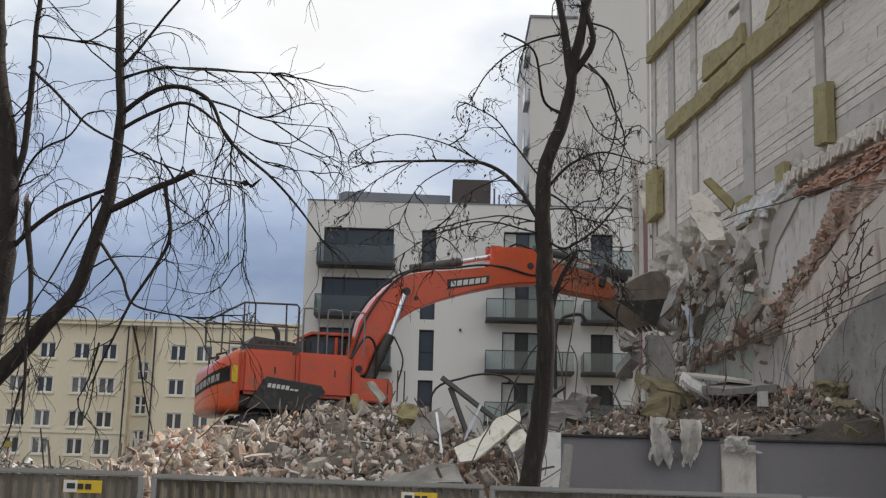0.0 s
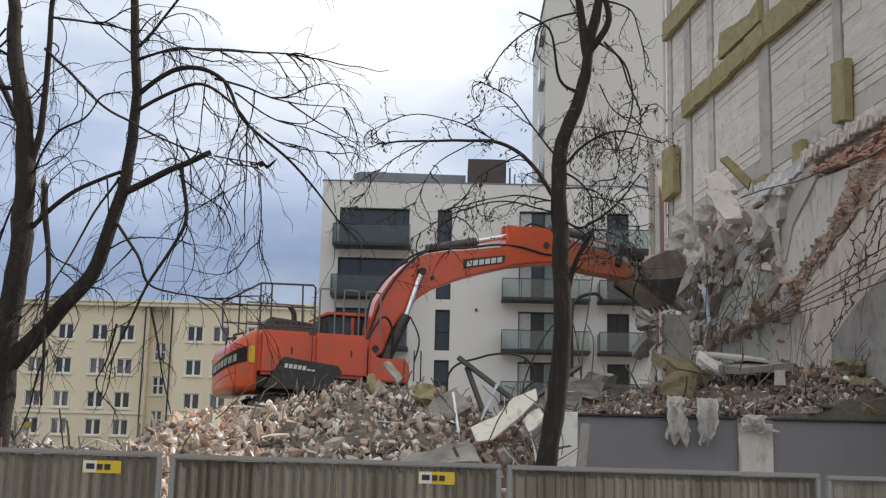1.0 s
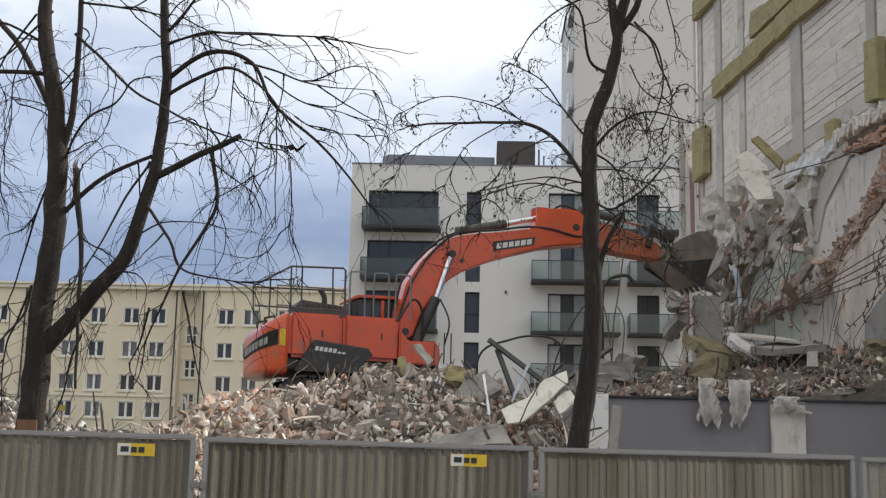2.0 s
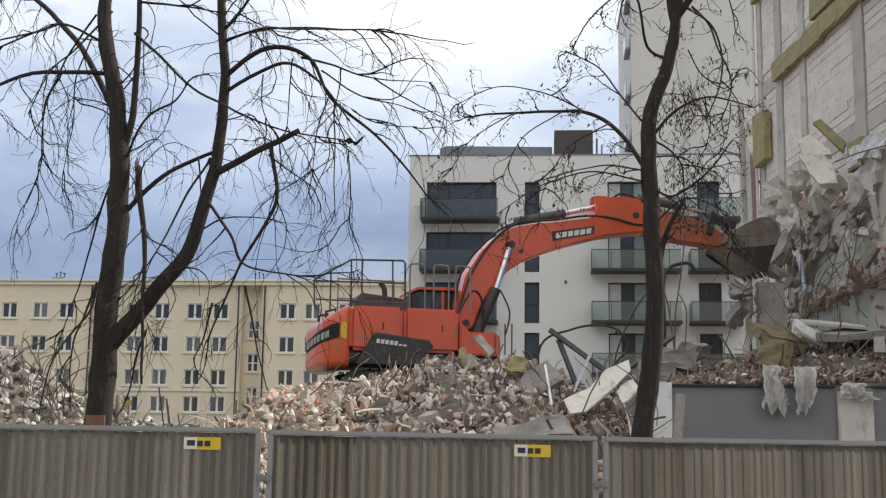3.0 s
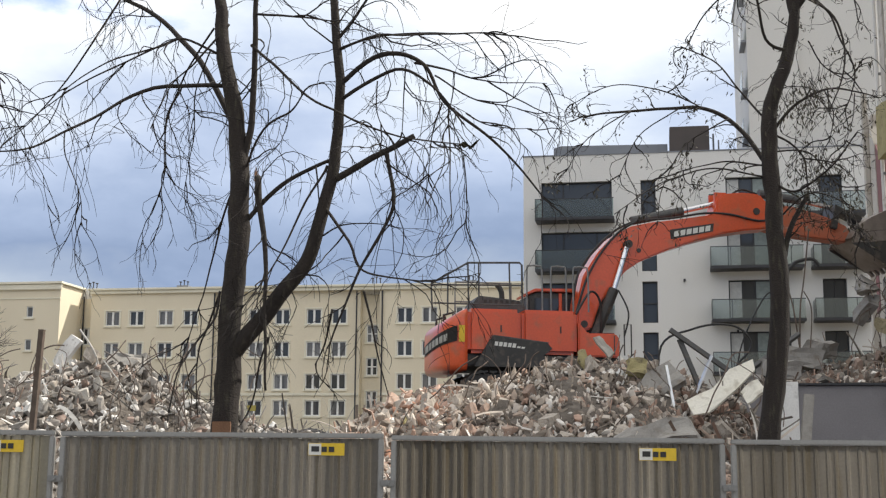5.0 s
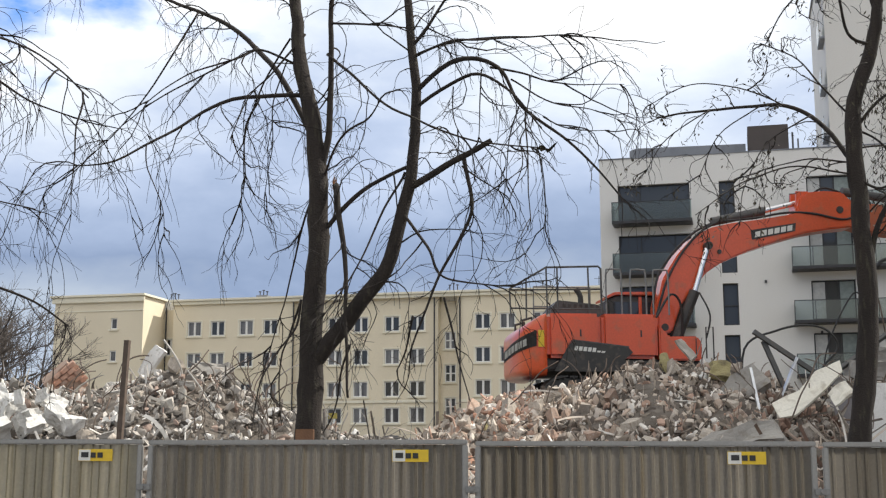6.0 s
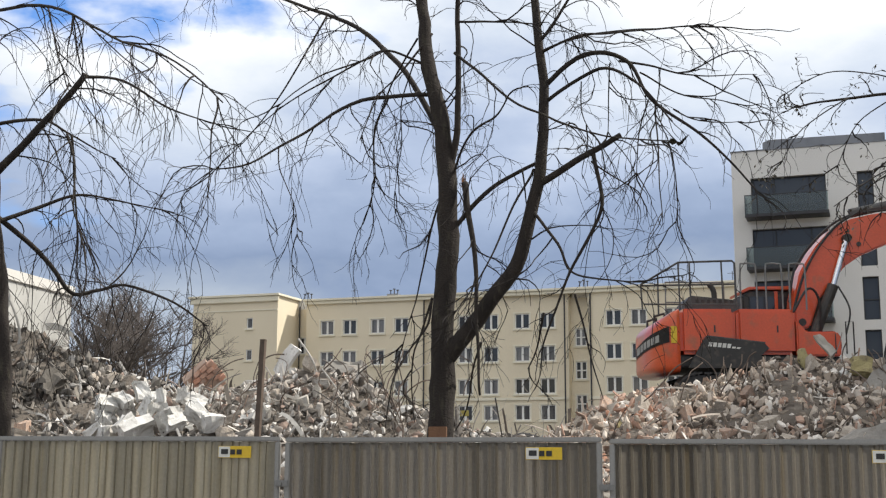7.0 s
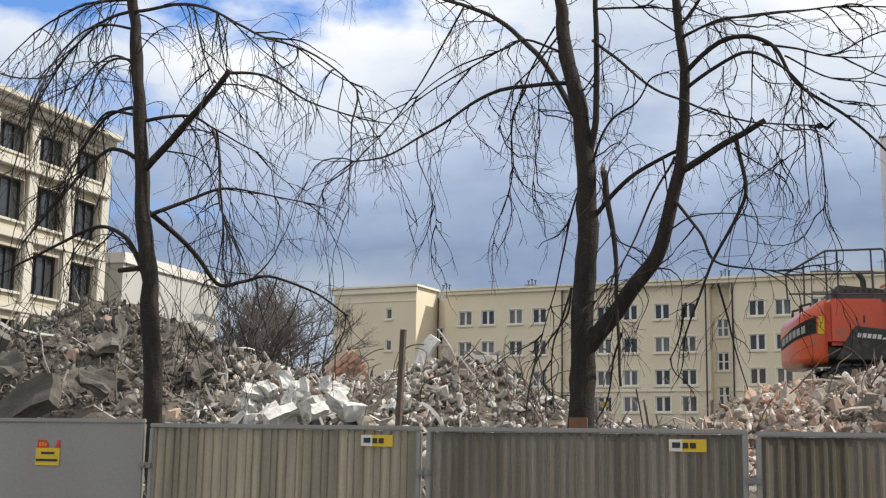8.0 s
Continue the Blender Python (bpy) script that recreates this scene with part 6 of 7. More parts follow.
# ---- excavator ----
def excavator():
    e = thing("excavator", "orange crawler excavator standing on the rubble, bucket against the wall", "excavator", pose(-2.42, 27.0, 2.7, 0, 0, 20))
    # crawler tracks
    for y in (-1.3, 0.75):
        def loop(r, x):
            pts = []
            for k in range(13):
                a = radians(90 + k * 15)
                pts.append((-x + r * math.cos(a), 0.47 + r * math.sin(a)))
            for k in range(13):
                a = radians(-90 + k * 15)
                pts.append((x + r * math.cos(a), 0.47 + r * math.sin(a)))
            return pts
        tr = part("track", extrude(loop(0.40, 1.75), y + 0.06, y + 0.54), "machine_black", e, "dusty steel crawler track")
        ln = loop(0.435, 1.75)
        dense = []
        for (a, b), (c, d) in zip(ln, ln[1:] + ln[:1]):
            n = max(1, round(math.dist((a, b), (c, d)) / 0.19))
            dense += [(a + (c - a) * i / n, b + (d - b) * i / n, math.atan2(d - b, c - a)) for i in range(n)]
        sh = None
        for x, z, ang in dense[::1]:
            m = Matrix.Translation((x, y + 0.3, z)) @ Matrix.Rotation(-ang, 4, "Y")
            if sh is None:
                bm = bmesh.new()
                bx(bm, -0.08, 0.08, -0.3, 0.3, -0.02, 0.02)
                bx(bm, -0.015, 0.015, -0.3, 0.3, 0.021, 0.05)
                sh = part("shoe", bm, "machine_black", tr)
                sh.matrix_basis = m
            else:
                share("shoe", sh.data, m, tr)
        part("track_frame", box(-1.4, 1.4, y - 0.03, y + 0.055, 0.25, 0.62, 0.03), "machine_grey", e)
    part("car_body", box(-1.1, 1.1, -0.74, 0.74, 0.35, 0.85, 0.05), "machine_black", e)
    bm = bmesh.new()
    tube(bm, [(0, 0, 0.86), (0, 0, 1.02)], 0.62, n=28)
    part("turntable", bm, "machine_black", e)
    part("main_frame", box(-2.2, 1.15, -1.2, 1.2, 1.03, 1.28, 0.03), "machine_black", e)
    # counterweight with its rounded tail
    def tail(deg, off=0.0):
        a = radians(deg)
        bow = lambda v: math.copysign(abs(v) ** 0.75, v)
        return -2.11 + (0.60 + off) * bow(math.cos(a)), (1.36 + off) * bow(math.sin(a))
    bm = plan_extrude([tail(90 + 7.5 * k) for k in range(25)], 0.92, 2.2)
    rim = [ed for ed in bm.edges if abs(ed.verts[0].co.z - ed.verts[1].co.z) < 1e-4 and min(v.co.x for v in ed.verts) < -2.13]
    bmesh.ops.bevel(bm, geom=rim, offset=0.13, segments=4, profile=0.5, affect="EDGES")
    for v in bm.verts:
        f = min(1.0, max(0.0, (-2.15 - v.co.x) / 0.55))
        if v.co.z > 1.5:
            v.co.z -= 0.34 * f
    w = part("counterweight", bm, "orange", e, smooth=True)

    def curve_strip(a0, a1, lo0, lo1, hi0, hi1, off, n=10):
        """A thin plate bent round the tail; its edges run from lo0 and hi0 to lo1 and hi1."""
        bm = bmesh.new()
        lo, hi = [], []
        for k in range(n + 1):
            u = k / n
            x, y = tail(a0 + (a1 - a0) * u, off)
            lo.append(bm.verts.new((x, y, lo0 + (lo1 - lo0) * u)))
            hi.append(bm.verts.new((x, y, hi0 + (hi1 - hi0) * u)))
        for k in range(n):
            bm.faces.new((lo[k], lo[k + 1], hi[k + 1], hi[k]))
        bmesh.ops.solidify(bm, geom=bm.faces[:], thickness=0.004)
        return bm
    d = part("emblem_field", curve_strip(168, 256, 1.30, 1.52, 1.52, 1.84, 0.012), "machine_black", w, "dark panel with a plain white emblem")
    for k in range(6):
        a = 176 + k * 10.5
        z = 1.36 + 0.03 * k
        part("mark", curve_strip(a, a + 8.2, z, z + 0.02, z + 0.14, z + 0.17, 0.022, 3), "sign_white", d)
    part("warning_plate", box(-2.29, -2.17, -1.372, -1.355, 1.5, 1.84), "sign_yellow", w, "yellow warning plates")
    for s in (-1, 1):
        bm = bmesh.new()
        tube(bm, [(-2.45, 0.45 * s, 1.98), (-2.45, 0.45 * s, 2.14), (-2.25, 0.45 * s, 2.2), (-2.25, 0.45 * s, 2.05)], 0.03)
        part("lifting_eye", bm, "machine_black", w)
    # side housings
    for i, (a, b) in enumerate(((-2.095, -0.975), (-0.96, 0.22))):
        hd = part("side_door", box(a, b, -1.36, -0.55, 1.28, 2.20, 0.075), "orange", e)
        part("latch", box(b - 0.45 if i == 0 else a + 0.8, b - 0.42 if i == 0 else a + 0.83, -1.372, -1.361, 1.72, 1.86), "machine_black", hd)
    part("far_housing", box(-2.095, -0.4, 0.5, 1.36, 1.28, 2.18, 0.045), "orange", e)
    part("engine_bay", box(-2.09, 0.2, -0.54, 0.49, 1.28, 2.16, 0.02), "machine_grey", e)
    lp = part("lower_panel", extrude([(-1.97, 1.0), (-1.66, 1.55), (-1.56, 1.63), (-0.42, 1.50), (-0.33, 1.40), (-0.52, 1.24), (0.95, 1.2), (0.95, 1.0)], -1.388, -1.364, 0.006), "machine_black", e, "black sloping side panel")
    part("panel_rim", extrude([(-1.68, 1.56), (-1.57, 1.655), (-0.40, 1.525), (-0.42, 1.50), (-1.56, 1.63)], -1.392, -1.366), "machine_grey", lp)
    for k in range(7):
        x, h = -1.56 + k * 0.094, 0.085 if k < 5 else 0.035
        z = 1.435 - 0.008 * k
        part("mark", extrude([(x, z), (x + 0.07, z - 0.005), (x + 0.09, z + h - 0.005), (x + 0.02, z + h)], -1.395, -1.389), "sign_white", lp)
    fd = part("front_deck", extrude([(0.24, 1.25), (1.12, 1.25), (1.14, 1.62), (1.05, 1.75), (0.45, 1.74), (0.24, 1.98)], -1.36, -0.42, 0.03), "orange", e)
    bm = bmesh.new()
    tube(bm, [(1.135, -1.0, 1.5), (1.2, -1.0, 1.5)], 0.15, n=16)
    part("work_lamp", bm, "machine_black", fd)
    bm = bmesh.new()
    bx(bm, 1.0, 1.02, -1.37, -1.361, 1.3, 1.7)
    part("seam", bm, "machine_black", fd)
    # hood
    hd = part("engine_hood", extrude([(-1.82, 2.17), (-1.82, 2.42), (-1.7, 2.58), (-0.85, 2.5), (-0.68, 2.4), (-0.68, 2.17)], -0.5, 0.5, 0.03), "machine_grey", e, "dark grey engine hood with vents")
    for k in range(7):
        part("vent", box(-1.6 + k * 0.12, -1.53 + k * 0.12, -0.509, -0.501, 2.42, 2.49), "machine_black", hd)
    bm = bmesh.new()
    tube(bm, smooth_line([(-1.05, 0.2, 2.4), (-1.05, 0.2, 2.75), (-1.15, 0.2, 2.92)], 4), 0.06, n=10)
    part("exhaust_pipe", bm, "machine_black", e)
    # hand rails along the service deck
    def rail(pts, r=0.022):
        bm = bmesh.new()
        tube(bm, pts, r, n=6)
        return bm
    hr = part("handrail", rail([(-2.85, -1.2, 2.7), (-2.08, -1.2, 3.16), (-0.98, -1.2, 3.2), (-0.93, -1.2, 3.15), (-0.92, -1.2, 2.2)]), "machine_grey", e)
    for p in ([(-2.85, -1.2, 2.7), (-2.82, -1.2, 2.12)], [(-2.5, -1.2, 2.91), (-2.5, -1.2, 2.1)], [(-2.08, -1.2, 3.16), (-2.06, -1.2, 2.2)], [(-1.85, -1.2, 3.17), (-1.84, -1.2, 2.2)], [(-1.2, -1.2, 3.19), (-1.18, -1.2, 2.2)], [(-2.85, -1.2, 2.68), (-0.92, -1.2, 2.72)], [(-2.8, -1.2, 2.3), (-0.92, -1.2, 2.3)]):
        part("rail_bar", rail(p, 0.018), "machine_grey", hr)
    for x in (-0.82, -0.3, 0.18):
        part("handrail", rail(smooth_line([(x, -1.2, 2.2), (x, -1.2, 3.05), (x + 0.06, -1.2, 3.14), (x + 0.24, -1.2, 3.14), (x + 0.32, -1.2, 3.05), (x + 0.33, -1.2, 2.2)], 3), 0.018), "galv", e)
    far = part("handrail", rail([(-1.9, 1.2, 2.2), (-1.9, 1.2, 3.1), (-0.6, 1.2, 3.1), (-0.6, 1.2, 2.2)]), "galv", e)
    part("rail_bar", rail([(-1.9, 1.2, 2.65), (-0.6, 1.2, 2.65)], 0.018), "galv", far)
    # cab on the far side
    cab = part("cab", extrude([(-0.35, 1.28), (1.0, 1.28), (1.3, 1.9), (1.2, 2.6), (1.0, 2.8), (-0.2, 2.82), (-0.4, 2.72)], 0.42, 1.36, 0.04), "machine_black", e, "operator's cab with an orange roof")
    part("cab_roof", extrude([(-0.42, 2.74), (-0.22, 2.83), (1.08, 2.83), (1.12, 2.88), (1.0, 2.92), (-0.25, 2.89), (-0.44, 2.79)], 0.36, 1.40, 0.015), "orange", cab)
    for a, b in ((-0.25, 0.3), (0.38, 1.05)):
        part("cab_window", box(a, b, 0.405, 0.416, 2.22, 2.68), "pane", cab)
    part("pillar", box(0.305, 0.375, 0.398, 0.418, 2.2, 2.8), "orange", cab)
    part("sill", box(-0.38, 1.15, 0.40, 0.418, 1.3, 2.2), "orange", cab)
    # boom
    bp = [(0.53, 1.85), (0.52, 2.5), (0.67, 3.11), (1.01, 3.64), (1.36, 4.02), (1.76, 4.25), (2.26, 4.37), (2.76, 4.44), (3.62, 4.59), (3.78, 4.72), (3.84, 4.98), (4.0, 5.1), (4.47, 5.15), (4.85, 5.12), (5.1, 4.85), (5.05, 4.34), (4.48, 4.27), (3.96, 4.18), (3.28, 3.98), (2.61, 3.75), (1.99, 3.48), (1.63, 3.24), (1.4, 2.93), (1.05, 2.52), (0.85, 1.95)]
    bo = part("boom", extrude(bp, -0.29, 0.29, 0.035), "orange", e)
    fld = part("emblem_field", extrude([(2.70, 4.0), (3.70, 4.215), (3.72, 4.40), (2.68, 4.215)], -0.299, -0.291), "machine_black", bo, "dark panel with plain white marks")
    for k in range(6):
        x = 2.77 + k * 0.148
        z = 4.055 + (x - 2.77) * 0.2
        part("mark", extrude([(x, z), (x + 0.115, z + 0.024), (x + 0.13, z + 0.148), (x + 0.015, z + 0.124)], -0.304, -0.3), "sign_white", fld)
    for y in (-0.293, 0.275):
        part("weld_rib", extrude([(2.0, 4.25), (3.55, 4.52), (3.55, 4.56), (2.0, 4.29)], y, y + 0.018), "orange", bo)
    for x, z, r in ((1.67, 3.83, 0.09), (1.95, 3.72, 0.05), (0.68, 2.05, 0.08), (4.75, 4.72, 0.08)):
        bm = bmesh.new()
        tube(bm, [(x, -0.46 if r > 0.085 else -0.31, z), (x, 0.46 if r > 0.085 else 0.31, z)], r, n=18)
        part("pin", bm, "machine_black", bo)
    for y in (-0.40, 0.40):
        bm = bmesh.new(); tube(bm, [(0.86, y, 1.7), (1.33, y, 2.82)], 0.115, n=14)
        c = part("boom_cylinder", bm, "machine_black", e)
        bm = bmesh.new(); tube(bm, [(1.33, y, 2.82), (1.66, y, 3.81)], 0.06, n=12)
        part("rod", bm, "chrome", c)
    bm = bmesh.new(); tube(bm, [(1.9, 0, 4.44), (3.1, 0, 4.71)], 0.1, n=14)
    c = part("arm_cylinder", bm, "machine_grey", e)
    bm = bmesh.new(); tube(bm, [(3.1, 0, 4.71), (3.92, 0, 4.92)], 0.06, n=12)
    part("rod", bm, "chrome", c)
    bm = bmesh.new()
    for s in (-1, 1):
        bx(bm, 3.8, 4.08, 0.16 * s - 0.03, 0.16 * s + 0.03, 4.82, 5.14)
    part("lug", bm, "orange", bo)
    # stick
    st = part("stick", extrude([(4.3, 5.08), (4.6, 5.14), (5.22, 4.93), (5.77, 4.88), (6.22, 4.77), (6.68, 4.63), (7.0, 4.48), (7.1, 4.28), (7.02, 4.1), (6.68, 4.13), (5.95, 4.19), (5.41, 4.25), (4.9, 4.38), (4.5, 4.7)], -0.2, 0.2, 0.03), "orange_worn", e, "worn orange dipper arm")
    bm = bmesh.new(); tube(bm, [(4.95, 0, 5.2), (5.95, 0, 5.08)], 0.1, n=12)
    c = part("bucket_cylinder", bm, "machine_grey", e)
    bm = bmesh.new(); tube(bm, [(5.95, 0, 5.08), (6.72, 0, 4.94)], 0.055, n=12)
    part("rod", bm, "chrome", c)
    lk = part("linkage", extrude([(6.56, 4.42), (6.7, 4.38), (6.82, 4.9), (6.69, 4.98)], -0.3, 0.3, 0.015), "machine_black", e)
    part("link", extrude([(6.68, 4.88), (6.78, 4.98), (7.42, 4.72), (7.36, 4.58)], -0.16, 0.16, 0.015), "machine_black", lk)
    # bucket, open towards the wall's foot
    outer = [(6.92, 4.16), (7.1, 4.45), (7.4, 4.64), (7.8, 4.83), (8.08, 4.86), (8.26, 4.68), (8.3, 4.4), (8.22, 4.16)]
    inner = [(8.14, 4.18), (8.22, 4.4), (8.18, 4.62), (8.04, 4.78), (7.82, 4.75), (7.44, 4.56), (7.18, 4.38), (7.02, 4.12)]
    bk = part("bucket", extrude(outer + inner, -0.55, 0.55, 0.01), "bucket", e, "scratched dark steel bucket")
    for y in (-0.56, 0.53):
        part("side_plate", extrude([(6.9, 4.05), (7.1, 4.43), (7.4, 4.62), (7.8, 4.81), (8.06, 4.84), (8.24, 4.66), (8.28, 4.42), (8.2, 4.2), (7.6, 4.1)], y, y + 0.03), "bucket", bk)
        # black sheet over the open mouth, in place of its inner shade
        part("cheek", extrude([(6.9, 4.04), (7.6, 4.09), (8.19, 4.19), (8.06, 3.84), (7.94, 3.52), (7.8, 3.54)], y + 0.004, y + 0.026), "machine_black", bk)
    part("lip", extrude([(6.92, 4.12), (7.02, 4.1), (7.88, 3.62), (7.8, 3.54)], -0.55, 0.55), "bucket", bk)
    for k in range(5):
        y = -0.52 + k * 0.245
        part("tooth", extrude([(7.78, 3.6), (7.88, 3.62), (8.0, 3.46), (7.96, 3.43)], y, y + 0.09), "bucket", bk)
    # hoses
    for k, pts in enumerate(([(0.5, -0.32, 2.3), (0.72, -0.34, 3.0), (1.05, -0.33, 3.6), (1.5, -0.31, 4.12), (2.0, -0.2, 4.42)], [(0.48, -0.1, 2.5), (0.62, -0.1, 3.2), (1.0, -0.1, 3.75), (1.5, -0.1, 4.2), (2.0, -0.1, 4.44)], [(2.1, -0.22, 4.42), (2.8, -0.22, 4.5), (3.5, -0.25, 4.63), (4.1, -0.31, 4.62), (4.8, -0.31, 4.5), (5.2, -0.26, 4.62)], [(4.3, 0.1, 5.15), (4.6, 0.1, 5.3), (5.1, 0.1, 5.15)], [(0.35, -0.8, 2.2), (0.7, -0.7, 2.7), (0.95, -0.6, 2.5), (1.0, -0.5, 1.8)], [(1.25, -1.3, 1.7), (1.35, -1.3, 2.2), (1.2, -1.1, 2.7)])):
        bm = bmesh.new()
        tube(bm, smooth_line(pts, 5), 0.026 if k < 5 else 0.018, n=6)
        part("hose", bm, "rubber", e)
    bm = bmesh.new()
    tube(bm, [(1.25, -1.3, 1.3), (1.25, -1.3, 1.95), (1.4, -1.3, 1.95), (1.4, -1.3, 1.3)], 0.016, n=5)
    part("mirror_bracket", bm, "machine_black", e)


excavator()


# ---- trees ----
def sub_branches(r, bm, p, d, L, r0, depth, droop, n=10, kink=0.22):
    """A sinuous shoot that leaves its limb outwards and hangs more towards its end, with finer shoots on it."""
    pts = [p.copy()]
    d = d.normalized()
    droop *= r.uniform(0.15, 1.75)
    bend = Vector((r.gauss(0, 0.12), r.gauss(0, 0.12), r.gauss(0, 0.08)))
    for i in range(n):
        bend = bend * 0.4 + Vector((r.gauss(0, kink), r.gauss(0, kink), r.gauss(0, kink * 0.8)))
        d = (d + bend + Vector((0, 0, -droop * (0.35 + 1.5 * i / n)))).normalized()
        p = p + d * L / n
        pts.append(p.copy())
    tube(bm, pts, r0, max(0.0016, r0 * 0.3), n=4 if r0 > 0.006 else 3, cap=False)
    if depth:
        for q in range(r.randint(1, 2) + int(L * 2.4)):
            i = r.randint(1, n - 1)
            dd = (pts[i + 1] - pts[i]).normalized() + Vector((r.gauss(0, 0.42), r.gauss(0, 0.42), r.gauss(0, 0.35)))
            sub_branches(r, bm, pts[i], dd, L * r.uniform(0.22, 0.62), max(0.0026, r0 * 0.45), depth - 1, droop * 1.1, 6, kink)
    return pts


def tree(label, base, limbs, seed, droop, twigs, leaves=0, span=(0.45, 1.25), clumps=(), kink=0.2):
    r = random.Random(seed)
    x0, y0 = base
    t = thing("tree", label, "tree", pose(x0, y0, 0))
    tw = bmesh.new()
    lf = bmesh.new()
    for k, (pts, r0, r1) in enumerate(limbs):
        trunk = k == 0
        lean = 0.0 if trunk or r0 > 0.036 else r.uniform(-0.65, 0.65)
        cur, run, prev = [], 0.0, None
        for x, z in pts:
            if prev:
                run += math.dist(prev, (x, z))
            prev = (x, z)
            far = 1 + lean * run / y0
            cur.append(Vector(((x0 + x) * far - x0, lean * run, 1.8 + (z - 1.8) * far)))
        if trunk:
            a = cur[1] - cur[0]
            foot = cur[0] - a * (cur[0].z + 0.06) / a.z
            cur = [foot] + cur
        if pts[-1][1] > 6.0 and r1 > 0.009:
            d = (cur[-1] - cur[-2]).normalized()
            cur += [cur[-1] + d * 1.1, cur[-1] + d * 2.1 + Vector((r.uniform(-.2, .2), r.uniform(-.2, .2), 0))]
        ln = smooth_line(cur, 6)
        bm = bmesh.new()
        nn = 14 if trunk else (9 if r0 > 0.03 else 6)
        ln = [p + noise.noise_vector(p * 3.1) * (0.012 + r0 * 0.12) for p in ln]
        if k:
            ln[0] = cur[0]
        r0 *= 1.12 if trunk else (1.05 if r0 < 0.03 else 0.95)
        tube(bm, ln, r0, r1 if len(cur) == len(pts) else max(r1 * 0.5, 0.006), n=nn)
        if trunk:
            for v in bm.verts:
                v.co += Vector((v.co.x, v.co.y, 0)).normalized() * 0.02 * noise.noise(v.co * 5)
                if v.co.z < 0.4:
                    c = Vector((ln[0].x, ln[0].y, v.co.z))
                    v.co += (v.co - c) * 0.5 * (0.4 - max(0, v.co.z)) / 0.4
        part("trunk" if trunk else "limb", bm, "bark", t, smooth=True)
        total = sum((b - a).length for a, b in zip(ln, ln[1:]))
        count = int(twigs * total * (0.5 if trunk else 1.0))
        tips = 0 if trunk or r1 > 0.017 else 2
        for c in range(count + tips):
            i = len(ln) - 2 if c < tips else r.randint(int(len(ln) * (0.5 if trunk else 0.12)), len(ln) - 2)
            if ln[i].z < 2.6 or (ln[i].z < 3.6 and r0 < 0.013 and c % 2):
                continue
            d = (ln[i + 1] - ln[i]).normalized()
            side = Vector((r.gauss(0, 1), r.gauss(0, 1), r.gauss(0.25 - droop * 4, 0.7)))
            L = r.uniform(*span) * (1 - 0.25 * i / len(ln))
            pp = sub_branches(r, tw, ln[i], d * 0.9 + side * (0.35 if c < tips else 0.6), L, r.uniform(0.0043, 0.0092), 1 if L < 0.6 else 2, droop, kink=kink)
            for q in range(leaves if r.random() < 0.6 else 0):
                c = r.choice(pp[2:]) + Vector((r.gauss(0, .04), r.gauss(0, .04), r.gauss(-.03, .04)))
                a, b = Vector((r.gauss(0, 1), r.gauss(0, 1), r.gauss(-0.8, .6))).normalized() * r.uniform(0.02, 0.036), Vector((r.gauss(0, 1), r.gauss(0, 1), 0)).normalized() * 0.011
                lf.faces.new([lf.verts.new(v) for v in (c - a, c + b, c + a, c - b)])
    for cx, cz, rad in clumps:   # seed clusters that have stayed on
        for q in range(95):
            c = Vector((r.gauss(cx, rad * 0.55), r.gauss(0, rad * 0.6), r.gauss(cz, rad * 0.55)))
            a, b = Vector((r.gauss(0, 0.5), r.gauss(0, 0.5), r.gauss(-1.2, .5))).normalized() * r.uniform(0.02, 0.04), Vector((r.gauss(0, 1), r.gauss(0, 1), 0)).normalized() * 0.01
            lf.faces.new([lf.verts.new(v) for v in (c - a, c + b, c + a, c - b)])
            if q % 5 == 0:
                sub_branches(r, tw, c + Vector((r.gauss(0, .05), 0, 0.22)), Vector((r.gauss(0, .5), r.gauss(0, .5), -0.8)), 0.4, 0.004, 1, 0.1, 5)
    part("crown", tw, "twig", t, kind="stuff")
    if leaves:
        part("dry_leaves", lf, "leaf", t, kind="stuff")
    else:
        lf.free()
    return t


